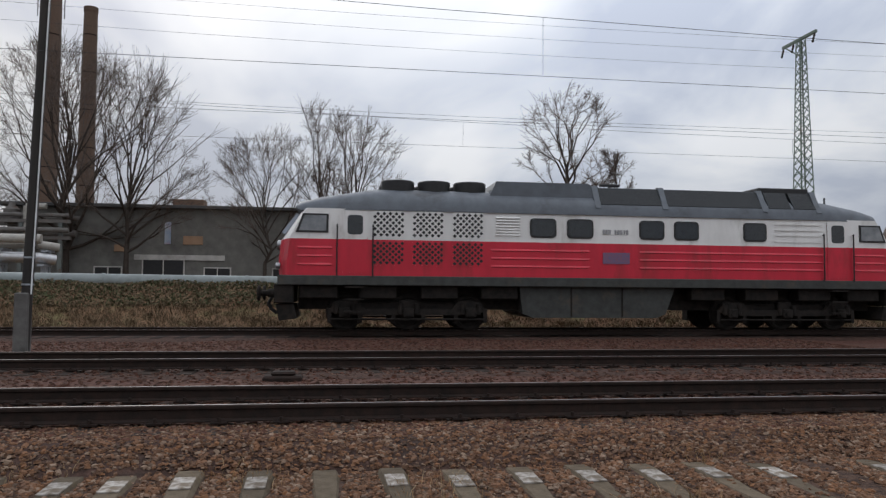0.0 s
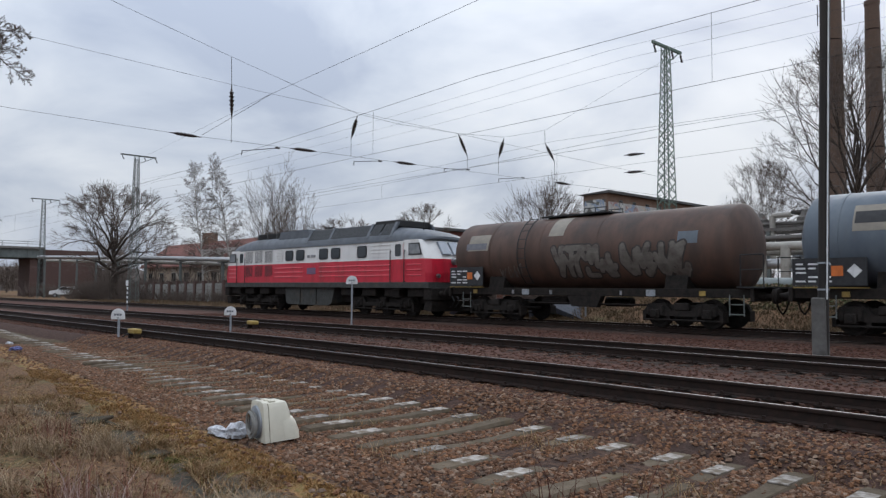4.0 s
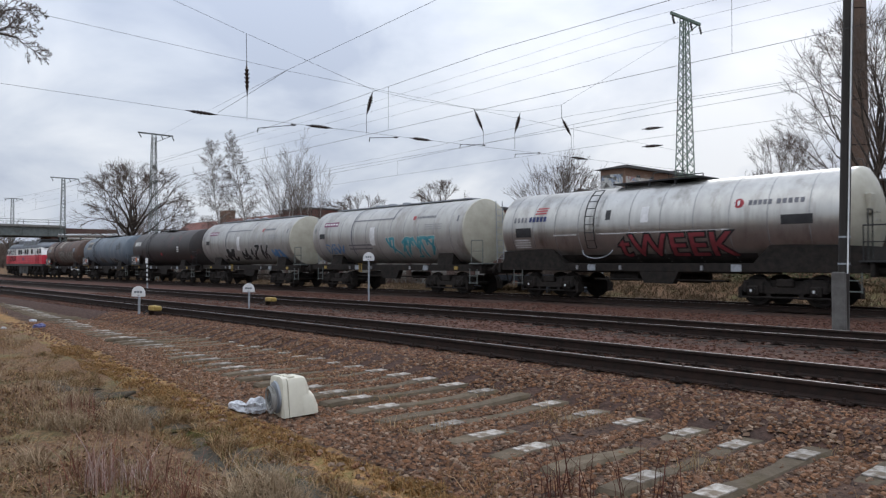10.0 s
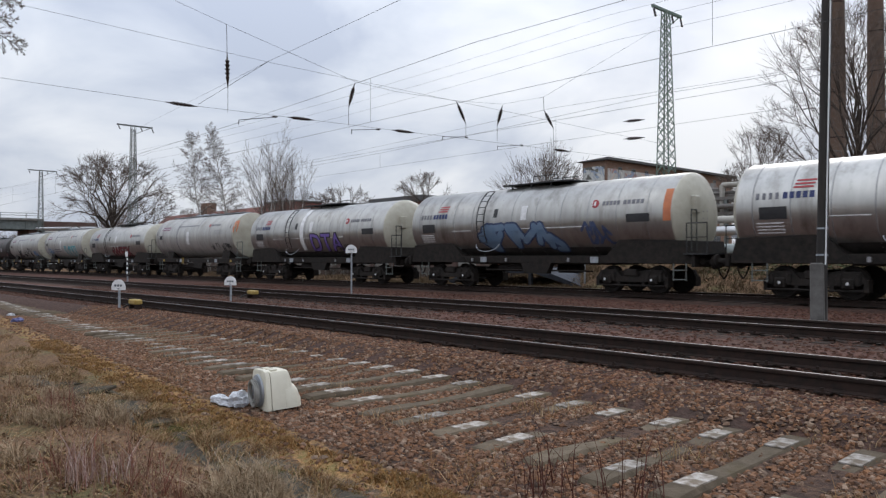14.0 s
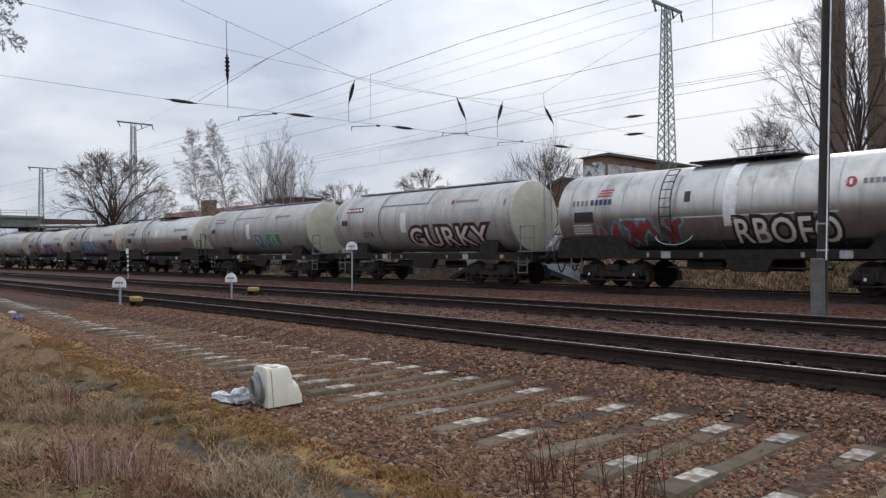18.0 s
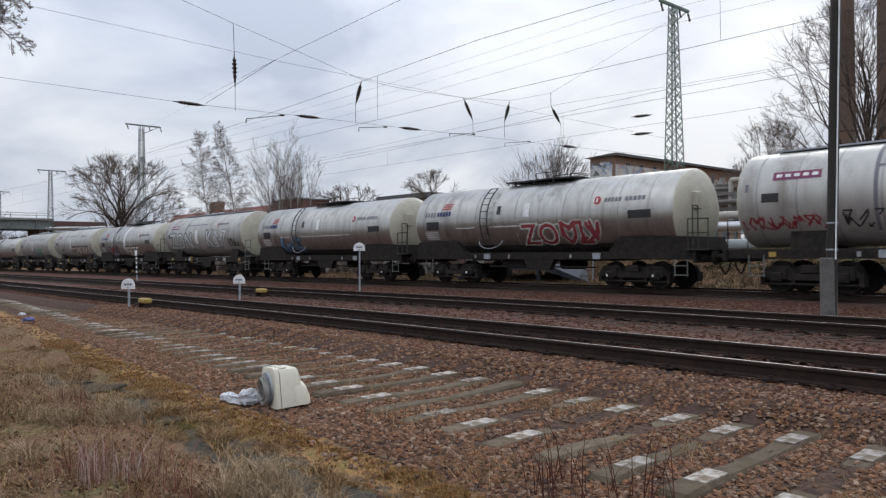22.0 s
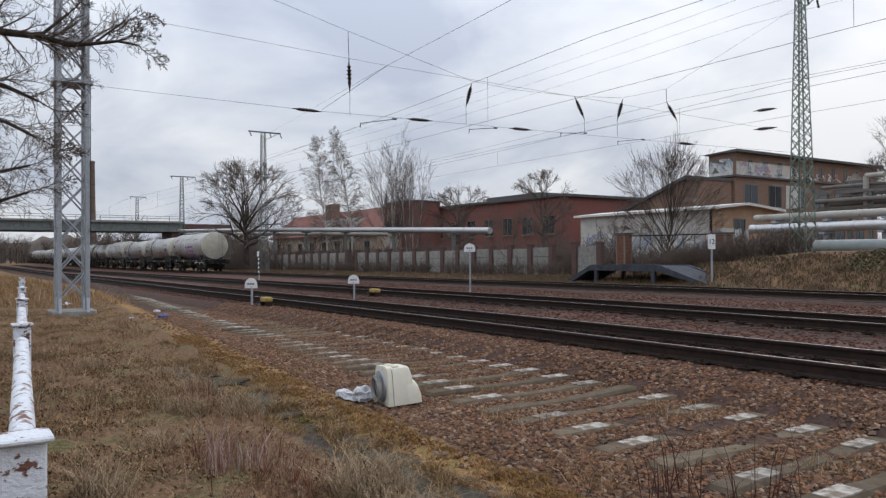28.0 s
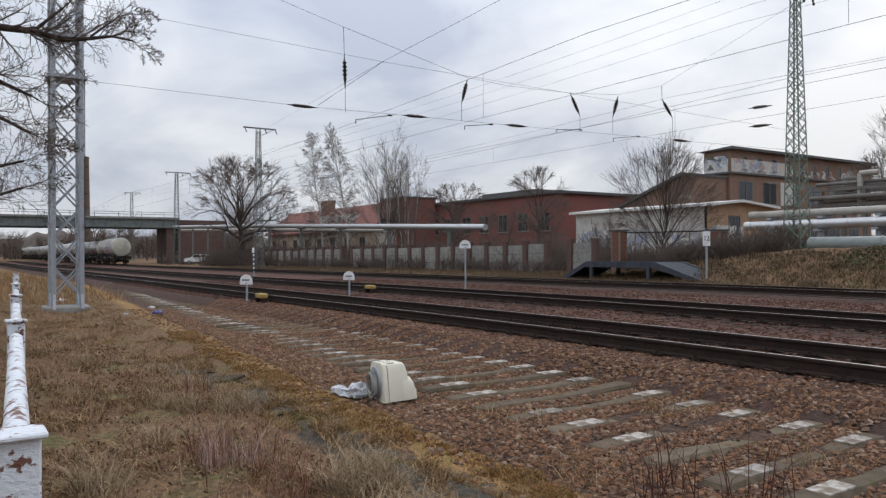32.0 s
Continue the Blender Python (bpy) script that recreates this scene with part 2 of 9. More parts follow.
M = {
    "ballast": mat("rusty_ballast", (0.0793, 0.0456, 0.0347), (0.037, 0.0234, 0.019), 0.95, scale=12, stain=(0.0397, 0.0308, 0.0268), stain_scale=0.4, bump=1.0, bump_scale=18, spec=0.12),
    "dirt": mat("oily_track_dirt", (0.112, 0.0541, 0.0402), (0.0463, 0.0246, 0.019), 0.95, scale=13, stain=(0.0793, 0.0518, 0.038), stain_scale=0.3, bump=0.8, bump_scale=15, spec=0.12),
    "rail_side": mat("rusty_rail_side", (0.02, 0.0155, 0.0135), (0.034, 0.022, 0.018), 0.85, scale=8, bump=0.3, spec=0.12),
    "rail_top": mat("worn_rail_head", (0.3, 0.28, 0.27), (0.17, 0.15, 0.14), 0.42, 1.0, scale=6, bump=0.05),
    "rail_dull": mat("dull_rail_head", (0.3, 0.26, 0.24), (0.2, 0.16, 0.14), 0.4, 0.9, scale=6, bump=0.05),
    "wood_sleeper": mat("tarred_sleeper", (0.022, 0.016, 0.013), (0.04, 0.029, 0.023), 0.9, scale=6, bump=0.5, vary=0.25, spec=0.12),
    "concrete_sleeper": mat("weathered_concrete", (0.128, 0.1, 0.0697), (0.085, 0.0663, 0.0459), 0.92, scale=7, stain=(0.0935, 0.0723, 0.0382), stain_scale=1.6, bump=0.4, vary=0.2, spec=0.12),
    "rail_seat": mat("pale_rail_seat", (0.4, 0.372, 0.342), (0.25, 0.228, 0.2), 0.9, scale=14, stain=(0.14, 0.112, 0.084), stain_scale=6, stain_at=0.43, bump=0.3, vary=0.3, spec=0.12),
    "concrete": mat("grey_concrete", (0.26, 0.255, 0.24), (0.18, 0.175, 0.16), 0.9, scale=4, stain=(0.11, 0.105, 0.09), stain_scale=0.8, bump=0.3, vary=0.12),
    "slab": mat("old_path_slab", (0.088, 0.072, 0.053), (0.05, 0.041, 0.031), 0.95, scale=9, stain=(0.062, 0.056, 0.024), stain_scale=4, stain_at=0.5, bump=0.7, vary=0.2, spec=0.1),
    "red": mat("red_paint", (0.56, 0.018, 0.042), (0.47, 0.016, 0.036), 0.34, scale=3, stain=(0.24, 0.02, 0.022), stain_scale=0.9, stretch=(1, 1, 0.3), bump=0.05),
    "white": mat("white_loco_paint", (0.74, 0.73, 0.71), (0.66, 0.65, 0.63), 0.4, scale=3, stain=(0.42, 0.4, 0.37), stain_scale=1.1, stain_at=0.58, stretch=(1, 1, 0.3), bump=0.05),
    "roof_grey": mat("grey_roof_paint", (0.115, 0.13, 0.15), (0.09, 0.1, 0.115), 0.5, scale=3, stain=(0.05, 0.052, 0.055), stain_scale=0.8, bump=0.08),
    "under": mat("black_underframe", (0.014, 0.013, 0.012), (0.03, 0.025, 0.022), 0.8, scale=6, stain=(0.032, 0.025, 0.02), stain_scale=2.5, bump=0.2, spec=0.12),
    "sole": mat("dark_sole_bar", (0.05, 0.052, 0.048), (0.035, 0.036, 0.033), 0.7, scale=5, stain=(0.075, 0.06, 0.045), stain_scale=1.5, bump=0.1),
    "black": mat("black_metal", (0.012, 0.012, 0.013), (0.02, 0.02, 0.02), 0.55, scale=8, bump=0.1),
    "mesh_dark": mat("dark_radiator", (0.012, 0.014, 0.016), (0.028, 0.03, 0.032), 0.5, 0.4, scale=30, bump=0.3),
    "steel": mat("bare_steel", (0.35, 0.35, 0.36), (0.24, 0.24, 0.25), 0.4, 0.9, scale=10, bump=0.1),
    "galv": mat("galvanised_steel", (0.33, 0.35, 0.38), (0.26, 0.28, 0.3), 0.5, 0.35, scale=12, stain=(0.2, 0.2, 0.2), stain_scale=3, bump=0.1),
    "green_steel": mat("flaking_green_paint", (0.118, 0.165, 0.132), (0.155, 0.2, 0.165), 0.75, scale=6, stain=(0.13, 0.115, 0.08), stain_scale=2, bump=0.2),
    "grey_mast": mat("grey_mast_paint", (0.11, 0.125, 0.12), (0.15, 0.16, 0.15), 0.8, scale=6, stain=(0.1, 0.07, 0.05), stain_scale=2, bump=0.2),
    "pole": mat("tarred_pole", (0.016, 0.014, 0.013), (0.035, 0.03, 0.026), 0.8, scale=5, stretch=(1, 1, 0.15), bump=0.4),
    "wire": mat("wire_metal", (0.05, 0.05, 0.052), (0.035, 0.035, 0.037), 0.5, 0.5, bump=0),
    "porcelain": mat("brown_porcelain", (0.02, 0.013, 0.011), (0.035, 0.022, 0.018), 0.25, bump=0),
    "white_enamel": mat("white_enamel", (0.72, 0.73, 0.74), (0.6, 0.6, 0.6), 0.4, scale=5, stain=(0.4, 0.36, 0.3), stain_scale=5, stain_at=0.62, bump=0.05),
    "ink": mat("black_lettering", (0.02, 0.02, 0.022), rough=0.6, bump=0),
    "yellow": mat("yellow_paint", (0.37, 0.255, 0.06), (0.25, 0.17, 0.045), 0.6, scale=8, stain=(0.2, 0.13, 0.04), stain_scale=6, bump=0.15),
    "brick": mat("dark_brick", (0.2, 0.095, 0.062), (0.14, 0.07, 0.05), 0.9, scale=3, stain=(0.09, 0.06, 0.05), stain_scale=0.5, bump=0.4, vary=0.2, spec=0.12),
    "mortar": mat("mortar", (0.22, 0.2, 0.18), (0.16, 0.15, 0.13), 0.95, scale=10, bump=0.3),
    "glass": mat("dark_window_glass", (0.012, 0.015, 0.018), (0.02, 0.024, 0.028), 0.08, bump=0, spec=0.6),
    "bark": mat("grey_brown_bark", (0.075, 0.06, 0.05), (0.045, 0.037, 0.032), 0.95, scale=8, stretch=(1, 1, 0.3), bump=0.6, spec=0.12),
    "twig": mat("bare_twigs", (0.145, 0.115, 0.098), (0.095, 0.076, 0.064), 0.95, scale=3, bump=0, spec=0.12),
    "birch": mat("birch_bark", (0.5, 0.48, 0.45), (0.35, 0.33, 0.31), 0.8, scale=4, stain=(0.06, 0.05, 0.045), stain_scale=3, stretch=(1, 1, 2), bump=0.3),
}

# ---- mesh helpers ----


def mesh_of(bm, name, *materials, smooth=False):
    me = bpy.data.meshes.new(name)
    bm.normal_update()
    bm.to_mesh(me)
    bm.free()
    for m in materials:
        me.materials.append(M[m] if isinstance(m, str) else m)
    if smooth:
        for p in me.polygons:
            p.use_smooth = True
        me.set_sharp_from_angle(angle=radians(40))
    return me


def thing(name, label, category, group="", at=(0, 0, 0), kind=""):
    ob = new(name)
    ob.empty_display_size = 0.2
    ob.location = at
    return tagged(ob, label, category, group, kind)


def part(name, bm, material, parent, label="", smooth=False):
    """Links a bmesh as one mesh object under a thing or a part."""
    ms = material if isinstance(material, (list, tuple)) else [material]
    ob = new(name, bm if isinstance(bm, bpy.types.Mesh) else mesh_of(bm, name, *ms, smooth=smooth))
    ob.parent = parent
    return tagged(ob, label)


def box(bm, x0, x1, y0, y1, z0, z1, bevel=0.0, mi=0):
    r = bmesh.ops.create_cube(bm, size=1, matrix=Matrix.Translation(((x0 + x1) / 2, (y0 + y1) / 2, (z0 + z1) / 2)) @ Matrix.Diagonal((x1 - x0, y1 - y0, z1 - z0, 1)))
    vs = r["verts"]
    if bevel:
        es = list({e for v in vs for e in v.link_edges})
        b = bmesh.ops.bevel(bm, geom=es, offset=bevel, segments=1, affect="EDGES")
        vs = list({v for f in b["faces"] for v in f.verts} | {v for v in vs if v.is_valid})
    if mi:
        for v in vs:
            for f in v.link_faces:
                f.material_index = mi
    return vs


def tube(bm, p0, p1, r0, r1=None, n=8, caps=True):
    """A tapered rod from p0 to p1."""
    p0, p1 = Vector(p0), Vector(p1)
    r1 = r0 if r1 is None else r1
    d = (p1 - p0).normalized()
    a = d.orthogonal().normalized()
    b = d.cross(a)
    rings = []
    for p, r in ((p0, r0), (p1, r1)):
        rings.append([bm.verts.new(p + r * (math.cos(2 * math.pi * k / n) * a + math.sin(2 * math.pi * k / n) * b)) for k in range(n)])
    for k in range(n):
        bm.faces.new((rings[0][k], rings[0][(k + 1) % n], rings[1][(k + 1) % n], rings[1][k]))
    if caps:
        bm.faces.new(rings[0][::-1])
        bm.faces.new(rings[1])


def prism(bm, outline, lo, hi, axis="y"):
    """A flat outline (a, b) drawn out along an axis from lo to hi."""
    def put(a, b, c):
        return {"y": (a, c, b), "x": (c, a, b), "z": (a, b, c)}[axis]
    A = [bm.verts.new(put(a, b, lo)) for a, b in outline]
    B = [bm.verts.new(put(a, b, hi)) for a, b in outline]
    n = len(outline)
    faces = [bm.faces.new(A), bm.faces.new(B[::-1])]
    for k in range(n):
        faces.append(bm.faces.new((A[k], B[k], B[(k + 1) % n], A[(k + 1) % n])))
    bmesh.ops.recalc_face_normals(bm, faces=faces)
    return faces


def lathe(bm, profile, n=24, axis="x"):
    """Turns (along, radius) pairs round an axis."""
    rings = []
    for a, r in profile:
        ring = []
        for k in range(n):
            c, s = r * math.cos(2 * math.pi * k / n), r * math.sin(2 * math.pi * k / n)
            ring.append(bm.verts.new((a, c, s) if axis == "x" else (c, s, a) if axis == "z" else (c, a, s)))
        rings.append(ring)
    faces = []
    for p, q in zip(rings, rings[1:]):
        for k in range(n):
            faces.append(bm.faces.new((p[k], p[(k + 1) % n], q[(k + 1) % n], q[k])))
    faces.append(bm.faces.new(rings[0]))
    faces.append(bm.faces.new(rings[-1]))
    bmesh.ops.recalc_face_normals(bm, faces=faces)


def rounded(w, h, r, n=3):
    """A rectangle with round corners, centred."""
    pts = []
    for cx, cy, a0 in ((w / 2 - r, h / 2 - r, 0), (-w / 2 + r, h / 2 - r, 90), (-w / 2 + r, -h / 2 + r, 180), (w / 2 - r, -h / 2 + r, 270)):
        for k in range(n + 1):
            a = radians(a0 + 90 * k / n)
            pts.append((cx + r * math.cos(a), cy + r * math.sin(a)))
    return pts


RND = random.Random(7)
RAIL_Z = 0.18
TRACKS = (8.72, 13.90, 22.94)

# ---- ground and tracks ----


def smooth_step(a, b, v):
    u = min(1, max(0, (v - a) / (b - a)))
    return u * u * (3 - 2 * u)


def grade(x):
    """The line falls gently to the left."""
    return -0.004 * min(100.0, max(0.0, -x - 12.0))


def grades(x):
    return -0.004 * np.clip(-x - 12.0, 0.0, 100.0)


def ground_z(x, y):
    """Height of the ground: low dry grass on this side, the track bed, and a bank beyond it that rises to the right."""
    z = -0.22 + grade(x)
    z += 0.16 * smooth_step(7.0, 8.0, y)
    z -= 0.02 * smooth_step(16, 18, y)
    bank = smooth_step(-30, -17, x) * smooth_step(25.2, 31.5, y) * 1.35
    z += bank + 0.25 * smooth_step(24.5, 30, y) * (1 - smooth_step(60, 140, -x))
    z += 0.05 * noise.noise(Vector((x * 0.35, y * 0.35, 0))) + 0.02 * noise.noise(Vector((x * 1.7, y * 1.7, 3)))
    if y < 4 and -60 < x < 8:
        soft = smooth_step(3.7, 2.9, y)
        z += soft * (0.07 * noise.noise(Vector((x * 0.9, y * 0.9, 8))) + 0.035 * noise.noise(Vector((x * 2.6, y * 2.6, 11))))
        z -= 0.05 * smooth_step(3.4, 3.1, y) * smooth_step(2.4, 2.7, y)
    if y < 2.2:
        z += 0.12 * smooth_step(2.2, -2, y)
    return z


def axis_steps(lo, hi, fine_lo, fine_hi, fine, coarse):
    v, out = fine_lo, []
    while v < fine_hi:
        out.append(v)
        v += fine
    step = fine
    v = fine_hi
    while v < hi:
        out.append(v)
        step = min(coarse, step * 1.35)
        v += step
    out.append(hi)
    step, v, left = fine, fine_lo - fine, []
    while v > lo:
        left.append(v)
        step = min(coarse, step * 1.35)
        v -= step
    left.append(lo)
    return left[::-1] + out


def near_ground():
    """One sheet of soil, wet mud, moss and gravel that run into one another along the edge of the lifted track."""
    m = bpy.data.materials.new("winter_ground")
    m.use_nodes = True
    t = m.node_tree
    b = t.nodes["Principled BSDF"]
    b.inputs["Specular IOR Level"].default_value, b.inputs["Roughness"].default_value = 0.12, 0.95
    tc = t.nodes.new("ShaderNodeTexCoord")
    xyz = t.nodes.new("ShaderNodeSeparateXYZ")
    t.links.new(tc.outputs["Object"], xyz.inputs[0])

    def value(op, a, c, clamp=False):
        n = t.nodes.new("ShaderNodeMath")
        n.operation, n.use_clamp = op, clamp
        for k, v in enumerate((a, c)):
            if isinstance(v, (int, float)):
                n.inputs[k].default_value = v
            else:
                t.links.new(v, n.inputs[k])
        return n.outputs[0]

    def grain(scale, detail=6):
        n = t.nodes.new("ShaderNodeTexNoise")
        n.inputs["Scale"].default_value, n.inputs["Detail"].default_value, n.inputs["Roughness"].default_value = scale, detail, 0.62
        t.links.new(tc.outputs["Object"], n.inputs["Vector"])
        return n.outputs[0]

    def ramp(v, lo, hi):
        n = t.nodes.new("ShaderNodeMapRange")
        n.interpolation_type = "SMOOTHSTEP"
        n.inputs[1].default_value, n.inputs[2].default_value = lo, hi
        t.links.new(v, n.inputs[0])
        return n.outputs[0]

    def blend(mask, a, c):
        n = t.nodes.new("ShaderNodeMixRGB")
        t.links.new(mask, n.inputs[0])
        for k, v in ((1, a), (2, c)):
            if isinstance(v, tuple):
                n.inputs[k].default_value = (*v, 1)
            else:
                t.links.new(v, n.inputs[k])
        return n.outputs[0]

    fine, mid, wide = grain(16), grain(4.5), grain(0.9)
    wob = value("MULTIPLY", value("SUBTRACT", mid, 0.5), 1.1)
    back = value("MULTIPLY", value("MAXIMUM", value("SUBTRACT", value("MULTIPLY", xyz.outputs[0], -1.0), 5.0), 0.0), 0.075)
    off = value("ADD", value("SUBTRACT", value("SUBTRACT", xyz.outputs[1], 3.5), back), wob)
    soil = blend(ramp(fine, 0.35, 0.65), (0.2, 0.118, 0.066), (0.092, 0.058, 0.036))
    soil = blend(ramp(wide, 0.5, 0.68), soil, blend(ramp(fine, 0.4, 0.6), (0.15, 0.13, 0.06), (0.085, 0.08, 0.036)))
    moss = blend(ramp(fine, 0.35, 0.65), (0.34, 0.19, 0.08), (0.17, 0.11, 0.05))
    moss = blend(ramp(mid, 0.52, 0.66), moss, (0.16, 0.14, 0.05))
    mud = blend(ramp(fine, 0.35, 0.65), (0.085, 0.076, 0.06), (0.045, 0.04, 0.032))
    gravel = blend(ramp(fine, 0.35, 0.65), (0.1, 0.06, 0.043), (0.04, 0.027, 0.022))
    lane = value("SUBTRACT", 1.0, ramp(value("ABSOLUTE", value("ADD", value("SUBTRACT", xyz.outputs[1], 2.84), value("MULTIPLY", wob, 0.5)), 0.0), 0.17, 0.34))
    reach = value("MULTIPLY", ramp(xyz.outputs[0], -12.5, -10.5), value("SUBTRACT", 1.0, ramp(xyz.outputs[0], -3.2, -1.0)))
    colour = blend(ramp(off, -0.5, -0.36), soil, moss)
    colour = blend(value("MULTIPLY", lane, reach), colour, mud)
    near_x = value("MULTIPLY", ramp(xyz.outputs[0], -260.0, -250.0), value("SUBTRACT", 1.0, ramp(xyz.outputs[0], 250.0, 260.0)))
    here = value("MULTIPLY", near_x, value("SUBTRACT", 1.0, ramp(xyz.outputs[1], 12.0, 13.0)))
    colour = blend(value("MULTIPLY", ramp(off, -0.16, 0.08), here), colour, gravel)
    beyond = ramp(xyz.outputs[1], 18.0, 19.0)
    colour = blend(beyond, colour, soil)
    t.links.new(colour, b.inputs["Base Color"])
    bp = t.nodes.new("ShaderNodeBump")
    bp.inputs["Strength"].default_value, bp.inputs["Distance"].default_value = 1.0, 0.03
    t.links.new(grain(28, 5), bp.inputs["Height"])
    t.links.new(bp.outputs[0], b.inputs["Normal"])
    return m


def ground_sheet():
    xs = axis_steps(-2500, 2500, -34, 20, 0.24, 150)
    ys = axis_steps(-1500, 3000, -3, 32, 0.24, 150)
    verts = [(x, y, ground_z(x, y)) for y in ys for x in xs]
    n = len(xs)
    faces = [(j * n + i, j * n + i + 1, (j + 1) * n + i + 1, (j + 1) * n + i) for j in range(len(ys) - 1) for i in range(n - 1)]
    me = bpy.data.meshes.new("ground")
    me.from_pydata(verts, [], faces)
    me.materials.append(near_ground())
    me.materials.append(M["dirt"])
    for p in me.polygons:
        c = p.center
        wob = 0.25 * noise.noise(Vector((c.x * 0.6, c.y * 0.2, 5))) + 0.22 * noise.noise(Vector((c.x * 2.9, c.y * 2.9, 1)))
        p.material_index = 1 if abs(c.x) < 260 and 7.0 < c.y < 24.6 + wob else 0
        p.use_smooth = True
    return tagged(new("ground", me), "dry winter ground with soil, moss and brown gravel", "ground", kind="structure")


ground_sheet()

X_MIN, X_MAX = -230.0, 60.0


def ballast_bed(y, name):
    bm = bmesh.new()
    xs = [X_MIN + k * 1.0 for k in range(int((X_MAX - X_MIN)) + 1)]
    prof = [(-2.5, -0.4), (-2.0, -0.16), (-1.55, -0.03), (-0.8, -0.035), (0, -0.045), (0.8, -0.035), (1.55, -0.03), (2.0, -0.16), (2.5, -0.4)]
    rows = []
    for x in xs:
        rows.append([bm.verts.new((x, y + a + 0.06 * noise.noise(Vector((x, a, y))), z + grade(x) + 0.012 * noise.noise(Vector((x * 2, a * 3, y))))) for a, z in prof])
    for p, q in zip(rows, rows[1:]):
        for k in range(len(prof) - 1):
            bm.faces.new((p[k], q[k], q[k + 1], p[k + 1]))
    return tagged(new(name, mesh_of(bm, name, "ballast", smooth=True)), "dark rusty stone ballast under a railway track", "ballast", kind="structure")


def rail_mesh(length, top):
    """A flat-bottomed rail: foot, web and head; the head's top is worn."""
    bm = bmesh.new()
    half = [(0.068, 0.0), (0.068, 0.012), (0.012, 0.03), (0.010, 0.115), (0.034, 0.128), (0.036, 0.155), (0.020, 0.168)]
    outline = half + [(-a, b) for a, b in half[::-1]]
    rows = []
    for k in range(int(length / 5) + 1):
        rows.append([bm.verts.new((k * 5.0, a, b + grade(X_MIN + k * 5.0))) for a, b in outline])
    for p, q in zip(rows, rows[1:]):
        for k in range(len(outline)):
            f = bm.faces.new((p[k], p[(k + 1) % len(outline)], q[(k + 1) % len(outline)], q[k]))
            if k == len(half) - 1:
                f.material_index = 1
    bm.faces.new(rows[0][::-1])
    bm.faces.new(rows[-1])
    bmesh.ops.recalc_face_normals(bm, faces=bm.faces)
    return mesh_of(bm, "rail", "rail_side", top)


def sleeper_mesh():
    bm = bmesh.new()
    box(bm, -0.13, 0.13, -1.3, 1.3, -0.15, 0.0, 0.015)
    return mesh_of(bm, "sleeper", "wood_sleeper")


def clip_mesh():
    bm = bmesh.new()
    box(bm, -0.08, 0.08, -0.13, 0.13, 0, 0.018)
    for s in (-1, 1):
        tube(bm, (0, s * 0.1, 0.01), (0, s * 0.1, 0.06), 0.02, n=6)
    return mesh_of(bm, "rail_fastening", "rail_side")


SLEEPER, CLIP = sleeper_mesh(), clip_mesh()
for i, y in enumerate(TRACKS):
    ballast_bed(y, f"ballast_bed_{i + 1}")
    track = thing("railway_track", "straight railway track with rusty rails on dark tarred sleepers", "railway track", "main tracks", (0, y, 0), "structure")
    for s in (-1, 1):
        r = part("rail", rail_mesh(X_MAX - X_MIN, "rail_dull" if i == 2 else "rail_top"), "", track, "steel rail with a polished head")
        r.location = (X_MIN, s * 0.7525, RAIL_Z - 0.168)
    x, k = -78.0, 0
    while x < 24 and k < 170:
        sl = part("sleeper", SLEEPER, "", track)
        sl.location = (x, RND.uniform(-0.04, 0.04), grade(x) - 0.02)
        if x > -34 and i < 2:
            for s in (-1, 1):
                c = part("rail_fastening", CLIP, "", track)
                c.location = (x, s * 0.7525, grade(x))
        x += 0.62
        k += 1
    bm = bmesh.new()
    x = -200.0
    while x < -78:
        box(bm, x - 0.13, x + 0.13, -1.3, 1.3, grade(x) - 0.1, grade(x) - 0.015)
        x += 0.62
    tagged(part("far_sleepers", bm, "wood_sleeper", track), kind="stuff")


def concrete_sleeper_mesh():
    """A pre-stressed sleeper: waisted, sloping flanks, two raised rail seats."""
    bm = bmesh.new()
    st = [(-1.22, 0.12, -0.03), (-1.19, 0.14, 0.0), (-0.95, 0.14, 0.012), (-0.55, 0.13, 0.0), (-0.3, 0.115, -0.014), (0.3, 0.115, -0.014), (0.55, 0.13, 0.0), (0.95, 0.14, 0.012), (1.19, 0.14, 0.0), (1.22, 0.12, -0.03)]
    rows = []
    for y, w, top in st:
        rows.append([bm.verts.new(p) for p in ((-w - 0.02, y, -0.2), (-w + 0.02, y, top - 0.03), (-w + 0.045, y, top), (w - 0.045, y, top), (w - 0.02, y, top - 0.03), (w + 0.02, y, -0.2))])
    for p, q in zip(rows, rows[1:]):
        for k in range(5):
            bm.faces.new((p[k], p[k + 1], q[k + 1], q[k]))
    bm.faces.new(rows[0])
    bm.faces.new(rows[-1][::-1])
    bmesh.ops.recalc_face_normals(bm, faces=bm.faces)
    return mesh_of(bm, "concrete_sleeper", "concrete_sleeper")


def seat_mesh():
    bm = bmesh.new()
    box(bm, -0.083, 0.083, -0.17, 0.17, -0.01, 0.004, 0.003)
    return mesh_of(bm, "rail_seat", "rail_seat")


CS, SEAT = concrete_sleeper_mesh(), seat_mesh()


def old_track_y(x):
    """Middle of the lifted track, which bends slowly away from the main line."""
    return 5.435 - 0.03 * x + 0.0008 * x * x


